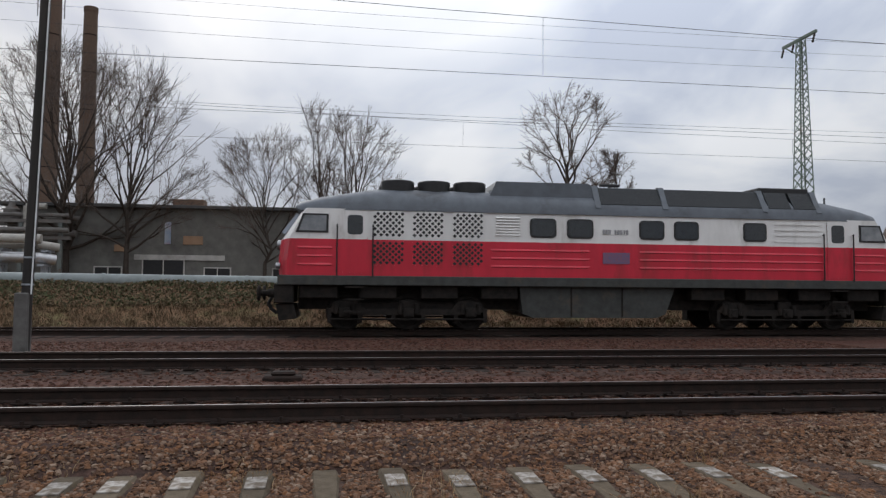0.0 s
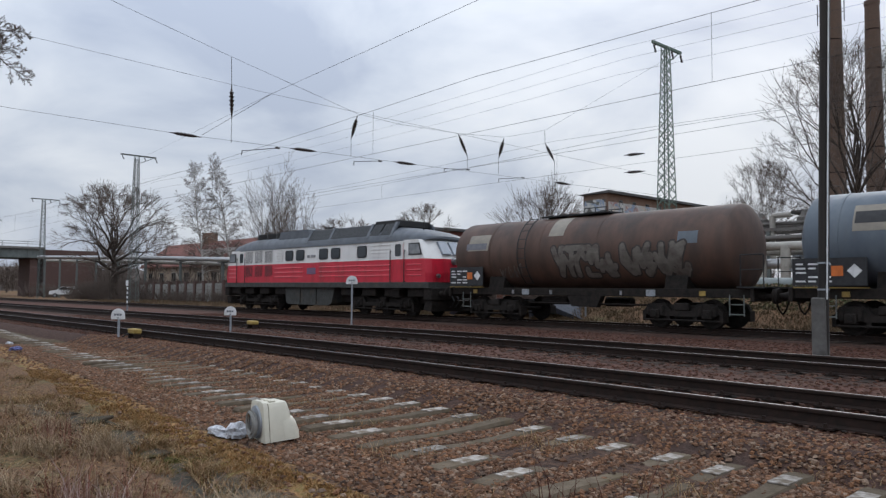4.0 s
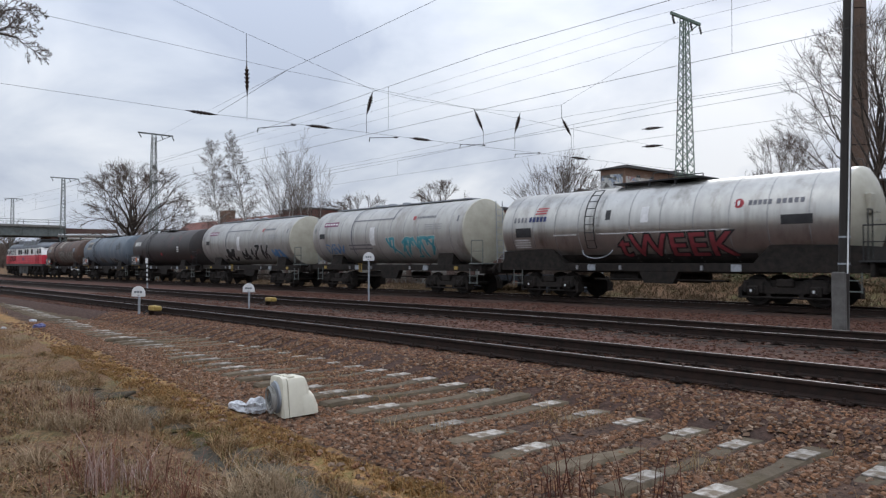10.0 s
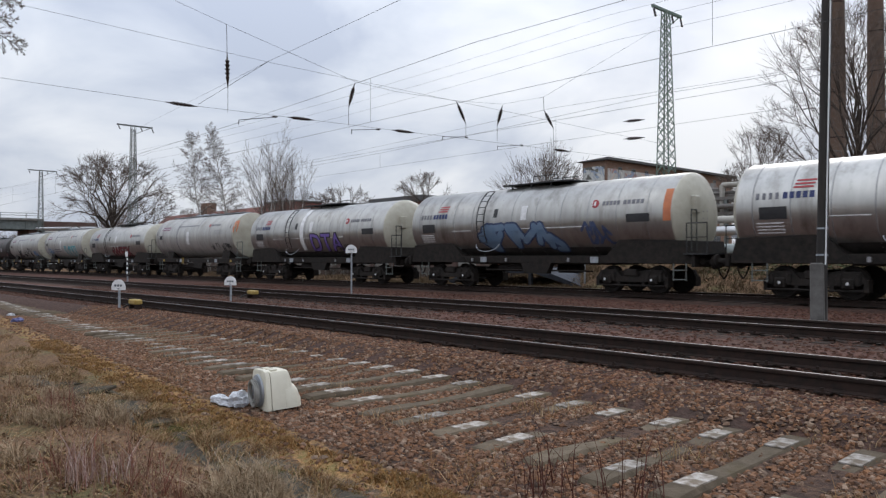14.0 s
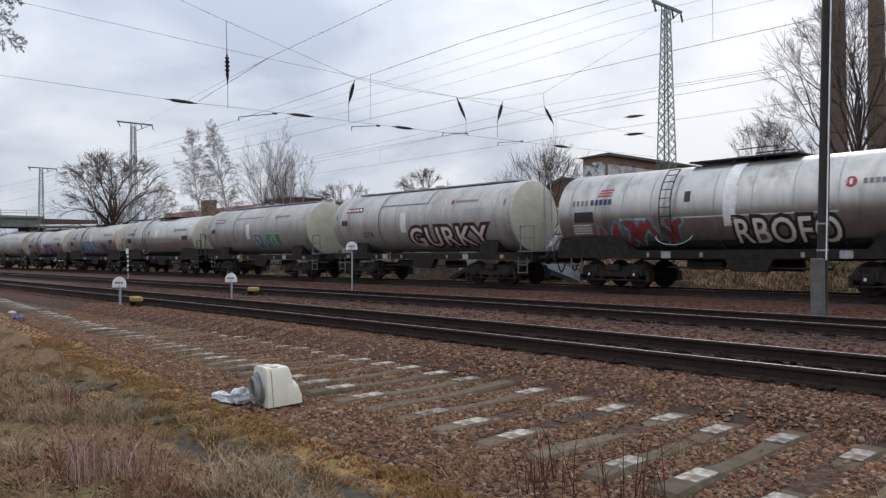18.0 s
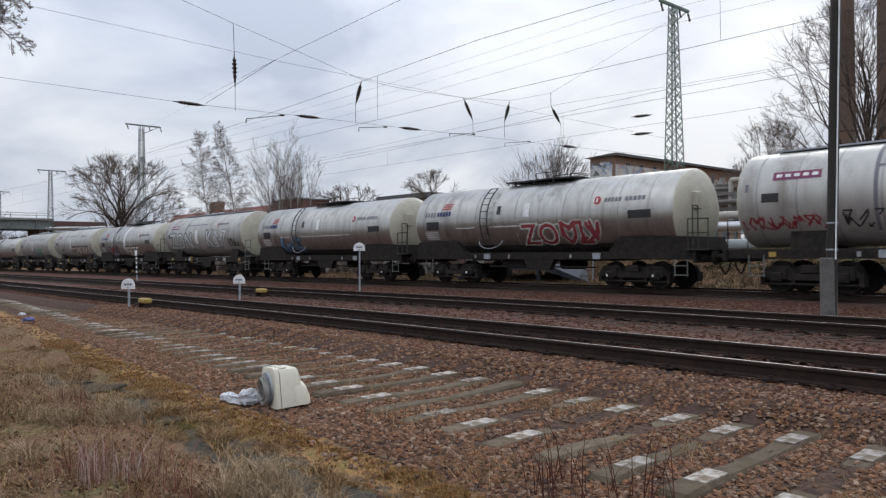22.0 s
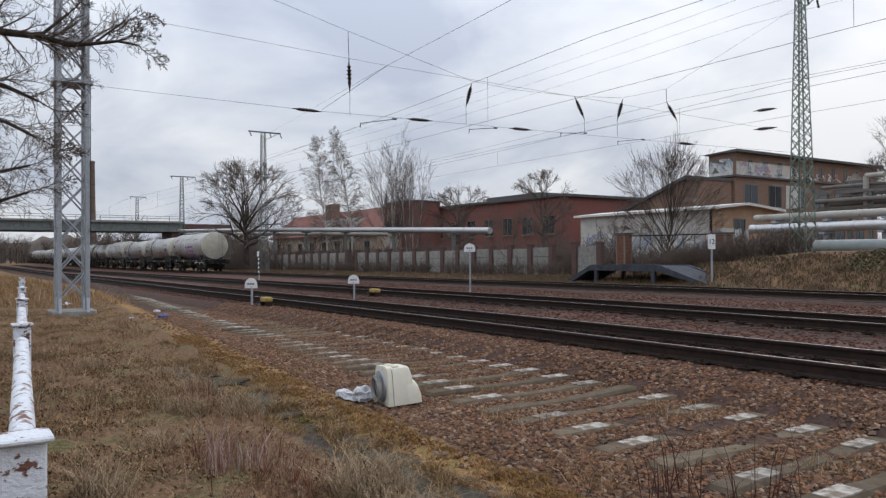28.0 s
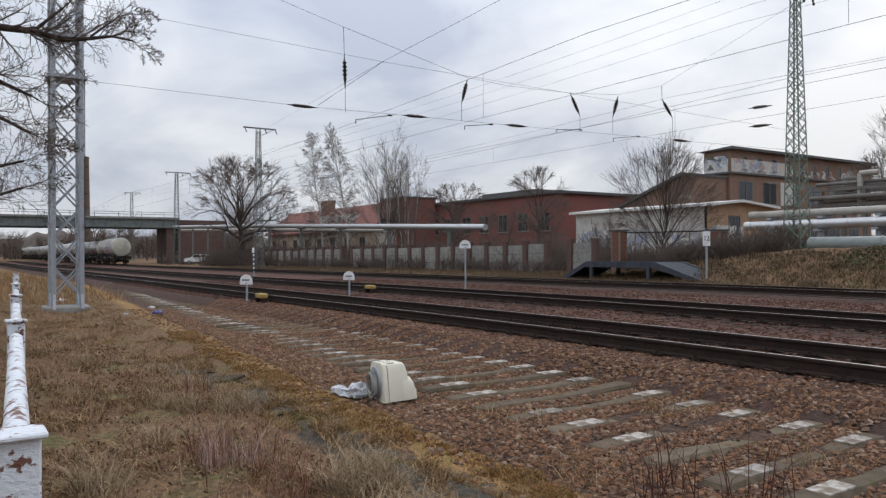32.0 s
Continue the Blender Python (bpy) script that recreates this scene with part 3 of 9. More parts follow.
x = 4.94
SLEEPERS = []
while x > -36:
    cs = tagged(new("concrete_sleeper", CS), "weathered concrete sleeper without rails lying in brown gravel", "sleeper", "sleepers of a lifted track")
    SLEEPERS.append(x)
    cs.matrix_basis = pose(x, old_track_y(x) + RND.uniform(-0.03, 0.03), grade(x) - 0.196 + RND.uniform(-0.014, 0.01), RND.uniform(-0.6, 0.6), 0, RND.uniform(-1.2, 1.2) + (1.7 if x < 0 else 0))
    for s in (-1, 1):
        q = part("rail_seat", SEAT, "", cs, "pale rail seat")
        q.location = (0, s * 0.752, 0.012)
        if RND.random() < 0.1:
            bpy.data.objects.remove(q)
    k = len(SLEEPERS)
    x = (4.94 - 0.55 * k if k < 13 else -2.1 - 0.5725 * (k - 13)) + RND.uniform(-0.012, 0.012)


def stones(name, label, n, place, size, material):
    """Loose stones as one mesh: squashed, turned octahedra and boxes."""
    rng = np.random.default_rng(len(name) + n)
    base = np.array([(-1, -1, -.7), (1, -1, -.7), (1, 1, -.7), (-1, 1, -.7), (-.7, -.6, .7), (.7, -.8, .6), (.6, .7, .75), (-.8, .6, .55)], float)
    quads = np.array([(0, 1, 5, 4), (1, 2, 6, 5), (2, 3, 7, 6), (3, 0, 4, 7), (4, 5, 6, 7)])
    pts = place(rng, n)
    sc = size[0] + (size[1] - size[0]) * rng.random((n, 1, 1)) ** 2
    v = base[None] * (0.7 + 0.6 * rng.random((n, 8, 3))) * sc * np.array([1, 0.8, 0.6])
    a = rng.random((n, 3)) * np.array([0.9, 0.9, 6.28]) - np.array([0.45, 0.45, 0])
    cx, sx, cy, sy, cz, sz = np.cos(a[:, 0]), np.sin(a[:, 0]), np.cos(a[:, 1]), np.sin(a[:, 1]), np.cos(a[:, 2]), np.sin(a[:, 2])
    X, Y, Z = v[..., 0], v[..., 1], v[..., 2]
    Y, Z = Y * cx[:, None] - Z * sx[:, None], Y * sx[:, None] + Z * cx[:, None]
    X, Z = X * cy[:, None] + Z * sy[:, None], -X * sy[:, None] + Z * cy[:, None]
    X, Y = X * cz[:, None] - Y * sz[:, None], X * sz[:, None] + Y * cz[:, None]
    v = np.stack([X, Y, Z], -1) + pts[:, None]
    f = (quads[None] + 8 * np.arange(n)[:, None, None]).reshape(-1, 4)
    me = bpy.data.meshes.new(name)
    me.from_pydata(v.reshape(-1, 3), [], f.tolist())
    me.materials.append(material)
    return tagged(new(name, me), label, "gravel", kind="stuff")


STONE = stone_mat("loose_stones", [(0.0998, 0.0537, 0.0336), (0.27, 0.144, 0.0838), (0.17, 0.0926, 0.0598), (0.359, 0.255, 0.184), (0.0848, 0.0555, 0.0416), (0.28, 0.139, 0.0718), (0.19, 0.111, 0.0718), (0.13, 0.074, 0.048)])
STONE_DARK = stone_mat("dark_stones", [(0.0368, 0.0195, 0.0144), (0.132, 0.0586, 0.0388), (0.0738, 0.0351, 0.0245), (0.168, 0.0977, 0.0716), (0.0527, 0.0293, 0.0219)])


def near_gravel(rng, n):
    x = 6.5 - 30 * rng.random(n) ** 1.3
    edge = 3.5 + 0.075 * np.maximum(0, -x - 5)
    y = edge + (8.0 - edge) * rng.random(n)
    thin = rng.random(n)
    y = np.where(thin < 0.015, edge - 0.5 * rng.random(n), y)
    z = np.array([ground_z(a, b) for a, b in zip(x, y)])
    d = np.abs(y - TRACKS[0])
    z = np.maximum(z, np.where(d < 1.55, -0.035, np.where(d < 2.0, -0.03 - (d - 1.55) * 0.29, np.where(d < 2.3, -0.16 - (d - 2.0) * 0.48, -9))) + grades(x))
    at = np.array(SLEEPERS[::-1])
    near = at[np.clip(np.searchsorted(at, x), 1, len(at) - 1)]
    before = at[np.clip(np.searchsorted(at, x) - 1, 0, len(at) - 1)]
    off = np.minimum(np.abs(x - near), np.abs(x - before))
    under = (off < 0.118) & (np.abs(y - old_track_y(x)) < 1.22) & (rng.random(n) < np.where(y < old_track_y(x) - 0.85, 0.8, 0.94))
    z = np.where(under, z - 0.12, z)
    return np.stack([x, y, z + 0.008], -1)


def track_gravel(rng, n):
    x = 14 - 56 * rng.random(n) ** 1.2
    y = np.where(rng.random(n) < 0.5, 7.2 + 3.4 * rng.random(n), 10.6 + 10.8 * rng.random(n))
    z = np.array([ground_z(a, b) for a, b in zip(x, y)])
    for c in TRACKS[:2]:
        d = np.abs(y - c)
        z = np.maximum(z, np.where(d < 1.55, -0.035, np.where(d < 2.0, -0.03 - (d - 1.55) * 0.29, -9)) + grades(x))
    return np.stack([x, y, z + 0.006], -1)


stones("brown_gravel", "loose brown gravel between the lifted sleepers", 124000, near_gravel, (0.01, 0.031), STONE)
stones("track_ballast", "loose dark ballast stones along the rails", 76000, track_gravel, (0.02, 0.042), STONE_DARK)

# ---- the train ----


def panel(name, w, h, r, x, z, y0, y1, material, parent, label=""):
    """A flat rounded panel standing in the side of a vehicle."""
    bm = bmesh.new()
    prism(bm, [(x + a, z + b) for a, b in rounded(w, h, r)], y0, y1, "y")
    return part(name, bm, material, parent, label)


def wheelset_mesh(r, gauge=1.435):
    bm = bmesh.new()
    for s in (-1, 1):
        y = s * gauge / 2
        prof = [(y - s * 0.0, r + 0.03), (y + s * 0.03, r + 0.028), (y + s * 0.035, r), (y + s * 0.135, r - 0.006), (y + s * 0.135, r * 0.82), (y + s * 0.1, r * 0.75), (y + s * 0.1, r * 0.28), (y + s * 0.17, r * 0.2), (y + s * 0.3, 0.1), (y + s * 0.32, 0.08)]
        lathe(bm, prof, 20, "y")
    tube(bm, (0, -0.72, 0), (0, 0.72, 0), 0.085, n=10)
    return mesh_of(bm, "wheelset", "under", smooth=True)


def buffer_mesh():
    bm = bmesh.new()
    lathe(bm, [(0, 0.13), (0.3, 0.12), (0.3, 0.085), (0.5, 0.085), (0.52, 0.22), (0.56, 0.235), (0.6, 0.2)], 16, "x")
    return mesh_of(bm, "buffer", "under", smooth=True)


def spring_frame(axles, r, y):
    """One side frame of a bogie with axle boxes and springs, in its own space."""
    bm = bmesh.new()
    a0, a1 = axles[0], axles[-1]
    prism(bm, [(a0 - 0.45, r + 0.05), (a0 - 0.3, r + 0.32), (a0 + 0.35, r + 0.34), (a0 + 0.55, r + 0.1), (a1 - 0.55, r + 0.1), (a1 - 0.35, r + 0.34), (a1 + 0.3, r + 0.32), (a1 + 0.45, r + 0.05), (a1 + 0.2, r - 0.08), (a0 - 0.2, r - 0.08)], y - 0.06, y + 0.06, "y")
    for a in axles:
        box(bm, a - 0.16, a + 0.16, y - 0.16, y + 0.1, r - 0.15, r + 0.14, 0.03)
        tube(bm, (a, y - 0.2, r), (a, y + 0.1, r), 0.1, n=10)
        for d in (-0.24, 0.24):
            tube(bm, (a + d, y - 0.07, r - 0.05), (a + d, y - 0.07, r + 0.26), 0.075, n=8)
        box(bm, a - 0.5, a - 0.38, y - 0.05, y + 0.3, 0.22, r + 0.1)
        box(bm, a + 0.38, a + 0.5, y - 0.05, y + 0.3, 0.22, r + 0.1)
    tube(bm, (a0 - 0.4, y - 0.1, r - 0.2), (a1 + 0.4, y - 0.1, r - 0.2), 0.03, n=6)
    return mesh_of(bm, "side_frame", "under")


W_WHEEL, L_WHEEL, BUFFER = wheelset_mesh(0.46), wheelset_mesh(0.525), buffer_mesh()


def bogie(parent, x, axles, r, wheel, y=1.02):
    """A bogie as a part: bolster with wheelsets and side frames below it."""
    bm = bmesh.new()
    box(bm, axles[0] + 0.3, axles[-1] - 0.3, -0.95, 0.95, r + 0.05, r + 0.3, 0.04)
    box(bm, -0.25, 0.25, -1.1, 1.1, r + 0.1, r + 0.36, 0.04)
    b = part("bogie", bm, "under", parent)
    b.location = (x, 0, 0)
    for a in axles:
        part("wheelset", wheel, "", b, "dark steel wheels on an axle").location = (a, 0, r)
    for s in (-1, 1):
        f = part("side_frame", spring_frame(axles, r, 0.0), "", b)
        f.location = (0, s * y, 0)
        f.scale = (1, -s, 1)
    return b


# -- the diesel locomotive; its rear is at local x = +10.4 --
def loft(bm, sections, close=True):
    rows = [[bm.verts.new(p) for p in s] for s in sections]
    fs = []
    for p, q in zip(rows, rows[1:]):
        for k in range(len(p) - (0 if close else 1)):
            fs.append(bm.faces.new((p[k], p[(k + 1) % len(p)], q[(k + 1) % len(p)], q[k])))
    fs.append(bm.faces.new(rows[0]))
    fs.append(bm.faces.new(rows[-1]))
    bmesh.ops.recalc_face_normals(bm, faces=fs)


def plan_outline(x_side, x_front, half, n=4):
    """A vehicle's plan with slightly bowed, chamfered ends."""
    pts = []
    for sx in (1, -1):
        side = [(sx * x_side, -sx * half), (sx * (x_side + 0.5 * (x_front - x_side)), -sx * half * 0.8), (sx * x_front, -sx * half * 0.42), (sx * x_front, sx * half * 0.42), (sx * (x_side + 0.5 * (x_front - x_side)), sx * half * 0.8), (sx * x_side, sx * half)]
        pts += side
    return pts


def locomotive():
    loco = thing("diesel_locomotive", "red and white diesel locomotive with a grey roof on dark bogies", "locomotive")
    S = -1.48
    # red lower body and white upper band as two shells, drawn in at the cab fronts
    bm = bmesh.new()
    loft(bm, [[(a, b, z) for a, b in plan_outline(xs, xf, 1.48)] for z, xs, xf in ((1.58, 9.5, 9.76), (2.0, 9.5, 9.78), (2.62, 9.42, 9.72))])
    body = part("lower_body", bm, "red", loco, "red lower body panels")
    bm = bmesh.new()
    loft(bm, [[(a, b, z) for a, b in plan_outline(xs, xf, h)] for z, xs, xf, h in ((2.62, 9.42, 9.7, 1.478), (2.7, 9.4, 9.64, 1.475), (3.0, 9.25, 9.45, 1.47), (3.5, 8.95, 9.12, 1.45))])
    upper = part("upper_body", bm, "white", loco, "dirty white upper body band")
    # roof: cross sections along the length
    bm = bmesh.new()
    secs = []
    for x, top, half, low in ((-9.3, 3.66, 0.85, 3.56), (-9.15, 3.78, 1.2, 3.46), (-8.6, 3.92, 1.4, 3.44), (-7.3, 4.14, 1.5, 3.47), (-6.7, 4.2, 1.5, 3.47), (6.9, 4.2, 1.5, 3.47), (7.4, 4.14, 1.5, 3.47), (8.6, 3.92, 1.4, 3.44), (9.15, 3.78, 1.2, 3.46), (9.3, 3.66, 0.85, 3.56)):
        pts = []
        for k in range(13):
            a = math.pi * k / 12
            pts.append((x, half * math.copysign(abs(math.cos(a)) ** 0.55, math.cos(a)), low + (top - low) * math.sin(a) ** 0.8))
        secs.append(pts)
    loft(bm, secs)
    roof = part("roof", bm, "roof_grey", loco, "grey curved roof", smooth=True)
    bm = bmesh.new()
    prism(bm, [(-3.68, 3.85), (-3.4, 4.45), (-0.5, 4.45), (-0.3, 3.85)], -1.25, 1.25, "y")
    part("roof_hatch", bm, "roof_grey", roof)
    # fan rings on the front part of the roof
    for x in (-6.3, -5.2, -4.1):
        for y in (-0.55, 0.55):
            bm = bmesh.new()
            lathe(bm, [(4.08, 0.5), (4.42, 0.5), (4.45, 0.47), (4.38, 0.44), (4.3, 0.42), (4.3, 0.1)], 24, "z")
            f = part("roof_fan", bm, "black", roof, "black round fan housing", smooth=True)
            f.location = (x, y, 0)
    # sloping radiator panels with frames along the rear roof
    for x0, x1 in ((-0.2, 1.75), (1.95, 5.05), (5.3, 6.05), (6.15, 6.9)):
        for s in (-1, 1):
            bm = bmesh.new()
            prism(bm, [(s * 1.44, 3.82), (s * 1.08, 4.36), (s * 0.9, 4.36), (s * 1.3, 3.7)], x0, x1, "x")
            part("radiator_grille", bm, "mesh_dark", roof, "dark radiator grille")
    for x in (-0.3, 1.85, 5.15, 6.98):
        for s in (-1, 1):
            bm = bmesh.new()
            prism(bm, [(s * 1.5, 3.7), (s * 1.09, 4.42), (s * 0.95, 4.42), (s * 1.36, 3.66)], x - 0.09, x + 0.09, "x")
            part("roof_rib", bm, "roof_grey", roof)
    bm = bmesh.new()
    box(bm, -0.25, 5.3, -1.05, 1.05, 4.1, 4.38, 0.04)
    part("roof_deck", bm, "roof_grey", roof)
    bm = bmesh.new()
    box(bm, 5.2, 6.95, -1.0, 1.0, 4.2, 4.53, 0.03)
    part("exhaust_silencer", bm, "black", roof, "black raised exhaust housing")
    bm = bmesh.new()
    tube(bm, (0.4, -0.5, 4.3), (0.4, -0.5, 4.55), 0.03)
    tube(bm, (0.1, -0.5, 4.53), (0.75, -0.5, 4.53), 0.05)
    part("horn", bm, "black", roof)
    bm = bmesh.new()
    tube(bm, (8.0, -0.3, 4.0), (8.0, -0.3, 4.35), 0.03)
    part("antenna", bm, "black", roof)
    # both sides alike
    for s in (-1, 1):
        y = s * 1.48

        def pane(name, x0, x1, z0, z1, material, label="", r=0.07, t=0.02, base=y):
            return panel(name, x1 - x0, z1 - z0, r, (x0 + x1) / 2, (z0 + z1) / 2, base - 0.02, base + 0.02 + 0 * t, material, loco, label)

        for x0, x1 in ((-2.43, -1.62), (-1.29, -0.47), (0.99, 1.79), (2.11, 2.91), (4.39, 5.16)):
            fr = panel("window", x1 - x0, 0.58, 0.12, (x0 + x1) / 2, 3.05, y - 0.022, y + 0.022, "black", loco, "side window in a black rubber frame")
            panel("pane", x1 - x0 - 0.1, 0.48, 0.08, (x0 + x1) / 2, 3.05, y - 0.028, y + 0.028, "glass", fr)
        for x0, x1 in ((-7.98, -7.2), (7.2, 7.98)):
            d = panel("cab_door", x1 - x0 - 0.06, 1.75, 0.06, (x0 + x1) / 2, 2.52, y - 0.012, y + 0.012, ["red"], loco, "red and white cab door")
            panel("door_top", x1 - x0 - 0.06, 0.82, 0.06, (x0 + x1) / 2, 3.03, y - 0.018, y + 0.018, "white", d)
            panel("door_window", 0.44, 0.56, 0.09, (x0 + x1) / 2, 3.04, y - 0.024, y + 0.024, "glass", d)
            for x in (x0 - 0.12, x1 + 0.12):
                bm = bmesh.new()
                tube(bm, (x, y + s * 0.07, 1.55), (x, y + s * 0.07, 3.05), 0.022, n=6)
                for z in (1.6, 3.0):
                    tube(bm, (x, y - s * 0.02, z), (x, y + s * 0.07, z), 0.015, n=6)
                part("handrail", bm, "black", loco)
            for z in (0.55, 0.9, 1.25):
                bm = bmesh.new()
                box(bm, x0 + 0.12, x1 - 0.12, y - 0.1, y + 0.1, z - 0.02, z + 0.02)
                part("step", bm, "under", loco)
        for x0, x1 in ((-9.05, -8.35), (8.35, 9.05)):
            k = 1 if x0 > 0 else -1
            a, b = (x0, x1) if k > 0 else (x1, x0)
            bm = bmesh.new()
            prism(bm, [(a, 2.8), (b + k * 0.22, 2.8), (b + k * 0.02, 3.34), (a, 3.34)], y - 0.022, y + 0.022, "y")
            cw = part("cab_window", bm, "black", loco, "cab side window")
            bm = bmesh.new()
            prism(bm, [(a + k * 0.06, 2.85), (b + k * 0.13, 2.85), (b - k * 0.03, 3.29), (a + k * 0.06, 3.29)], y - 0.028, y + 0.028, "y")
            part("pane", bm, CAB_GLASS, cw)
        # perforated grilles: rows of diamond holes over white and red
        for x0 in (-7.07, -5.92, -4.74):
            for z0, z1, m in ((2.72, 3.42, "white"), (1.92, 2.56, "red")):
                pan = panel("grille_panel", 0.92, z1 - z0 + 0.06, 0.03, x0 + 0.44, (z0 + z1) / 2, y - 0.012, y + 0.012, m, loco, "panel with rows of square holes")
                bm = bmesh.new()
                nx, nz = 10, 8
                for i in range(nx):
                    for j in range(nz):
                        if (i + j) % 2:
                            continue
                        cx, cz, q = x0 + 0.88 * (i + 0.5) / nx, z0 + (z1 - z0) * (j + 0.5) / nz, 0.058
                        prism(bm, [(cx - q, cz), (cx, cz - q), (cx + q, cz), (cx, cz + q)], y - 0.017, y + 0.017, "y")
                tagged(part("perforation", bm, "black", pan), kind="stuff")
        bm = bmesh.new()
        for k in range(7):
            z = 2.8 + k * 0.085
            prism(bm, [(y - s * 0.01, z), (y + s * 0.035, z + 0.01), (y - s * 0.01, z + 0.06)], -3.46, -2.74, "x")
        part("louvre", bm, "white", loco)
        for z in (2.75, 2.95, 3.12, 3.3):
            bm = bmesh.new()
            box(bm, 5.45, 7.0, y - 0.012, y + 0.012, z, z + 0.03)
            part("panel_rib", bm, "white", loco)
        for x0, x1 in ((-9.2, -8.25), (-3.6, -0.6), (1.0, 7.05), (8.2, 9.2)):
            for z in (1.86, 2.1, 2.34):
                bm = bmesh.new()
                prism(bm, [(y - s * 0.01, z), (y + s * 0.03, z + 0.02), (y - s * 0.01, z + 0.09)], x0, x1, "x")
                part("body_rib", bm, "red", body)
        panel("badge", 0.85, 0.34, 0.03, 0.25, 2.18, y - 0.02, y + 0.02, mat_blue, loco, "blue chequered operator plate")
        for k, w in enumerate((0.07, 0.07, 0.07, 0.0, 0.05, 0.07, 0.07, 0.03, 0.07)):
            if w:
                panel("number_bar", w, 0.14, 0.01, -0.14 + k * 0.092, 2.97, y - 0.018, y + 0.018, mat_numb, loco)
    # cab fronts
    for k in (-1, 1):
        for s in (-1, 1):
            bm = bmesh.new()
            a = Vector((k * 9.66, s * 0.08, 2.82))
            b = Vector((k * 9.66, s * 0.6, 2.82))
            c = Vector((k * 9.24, s * 0.58, 3.4))
            d = Vector((k * 9.24, s * 0.08, 3.4))
            o = Vector((k * 0.05, 0, 0.03))
            f = [bm.verts.new(p + o) for p in (a, b, c, d)] + [bm.verts.new(p - o) for p in (a, b, c, d)]
            for q in ((0, 1, 2, 3), (7, 6, 5, 4), (0, 4, 5, 1), (1, 5, 6, 2), (2, 6, 7, 3), (3, 7, 4, 0)):
                bm.faces.new([f[i] for i in q])
            bmesh.ops.recalc_face_normals(bm, faces=bm.faces)
            part("windscreen", bm, SCREEN_SKY_GLASS, loco, "cab windscreen with pale sky painted in")
        bm = bmesh.new()
        lathe(bm, [(9.7, 0.16), (9.86, 0.15), (9.88, 0.12), (9.84, 0.1)], 16, "x")
        hl = part("headlight", bm, "steel", loco, "round headlight", smooth=True)
        hl.location = (0, 0, 2.5)
        hl.rotation_euler = (0, 0, 0 if k > 0 else math.pi)
        for s in (-1, 1):
            bm = bmesh.new()
            lathe(bm, [(9.72, 0.09), (9.84, 0.09), (9.85, 0.06)], 12, "x")
            q = part("tail_light", bm, "steel", loco, smooth=True)
            q.location = (0, s * 0.95, 1.85)
            q.rotation_euler = (0, 0, 0 if k > 0 else math.pi)
            bf = part("buffer", BUFFER, "", loco)
            bf.location = (k * 9.75, s * 0.875, 1.06)
            bf.rotation_euler = (0, 0, 0 if k > 0 else math.pi)
        bm = bmesh.new()
        box(bm, min(k * 9.3, k * 9.85), max(k * 9.3, k * 9.85), -1.42, 1.42, 0.78, 1.32, 0.03)
        prism(bm, [(k * 9.2, 0.35), (k * 9.7, 0.28), (k * 9.8, 0.75), (k * 9.3, 0.75)], -1.3, 1.3, "y")
        part("buffer_beam", bm, "under", loco)
        bm = bmesh.new()
        for s in (-0.3, 0.0, 0.35):
            p = [Vector((k * (9.85 + 0.25 * math.sin(u * 3.14)), s, 1.05 - 0.6 * u)) for u in (0, 0.25, 0.5, 0.75, 1)]
            for u, v in zip(p, p[1:]):
                tube(bm, u, v, 0.03, n=6)
        part("brake_hose", bm, "black", loco)
    bm = bmesh.new()
    box(bm, -9.75, 9.75, -1.5, 1.5, 1.3, 1.58, 0.02)
    part("sole_bar", bm, "sole", loco, "dark grey sole bar")
    bm = bmesh.new()
    prism(bm, [(-2.7, 1.3), (-2.6, 0.5), (-2.3, 0.38), (1.6, 0.38), (1.9, 0.5), (2.2, 1.3)], -1.3, 1.3, "y")
    tank = part("fuel_tank", bm, "sole", loco, "dark fuel tank between the bogies")
    for x in (-1.1, 0.5):
        bm = bmesh.new()
        box(bm, x - 0.02, x + 0.02, -1.33, 1.33, 0.42, 1.28)
        part("tank_strap", bm, "under", tank)
    for x in (-8.6, -6.9, -5.1, -3.3, 3.3, 5.1, 6.9, 8.6):
        for s in (-1, 1):
            bm = bmesh.new()
            box(bm, x - 0.55, x + 0.55, s * 1.0 - 0.3, s * 1.0 + 0.3, 0.92, 1.3, 0.03)
            part("equipment_box", bm, "under", loco)
    bm = bmesh.new()
    box(bm, -9.2, 9.2, -0.7, 0.7, 0.6, 1.3)
    part("underfloor", bm, "under", loco)
    for x in (-6.0, 6.0):
        bogie(loco, x, (-1.85, 0, 1.85), 0.525, L_WHEEL, 1.12)
    return loco


mat_blue = mat("blue_plate", (0.12, 0.1, 0.2), (0.22, 0.09, 0.13), 0.5, scale=14, bump=0)
CAB_GLASS = mat("cab_side_glass", (0.13, 0.14, 0.15), (0.22, 0.23, 0.24), 0.08, scale=2.5, bump=0, spec=0.7)
# windscreen: the pale blue base colour paints in the sky showing in it
SCREEN_SKY_GLASS = mat("sky_painted_windscreen", (0.3, 0.33, 0.38), (0.24, 0.27, 0.31), 0.06, scale=1.5, bump=0, spec=0.8)
mat_numb = mat("grey_numerals", (0.33, 0.33, 0.34), rough=0.6, bump=0)
LOCO = locomotive()


def mount(x, arc, R, zc, lift):
    """The place on a tank's side at x and at arc metres above its middle line."""
    a = arc / R
    return (x, -(R + lift) * math.cos(a), zc + (R + lift) * math.sin(a))


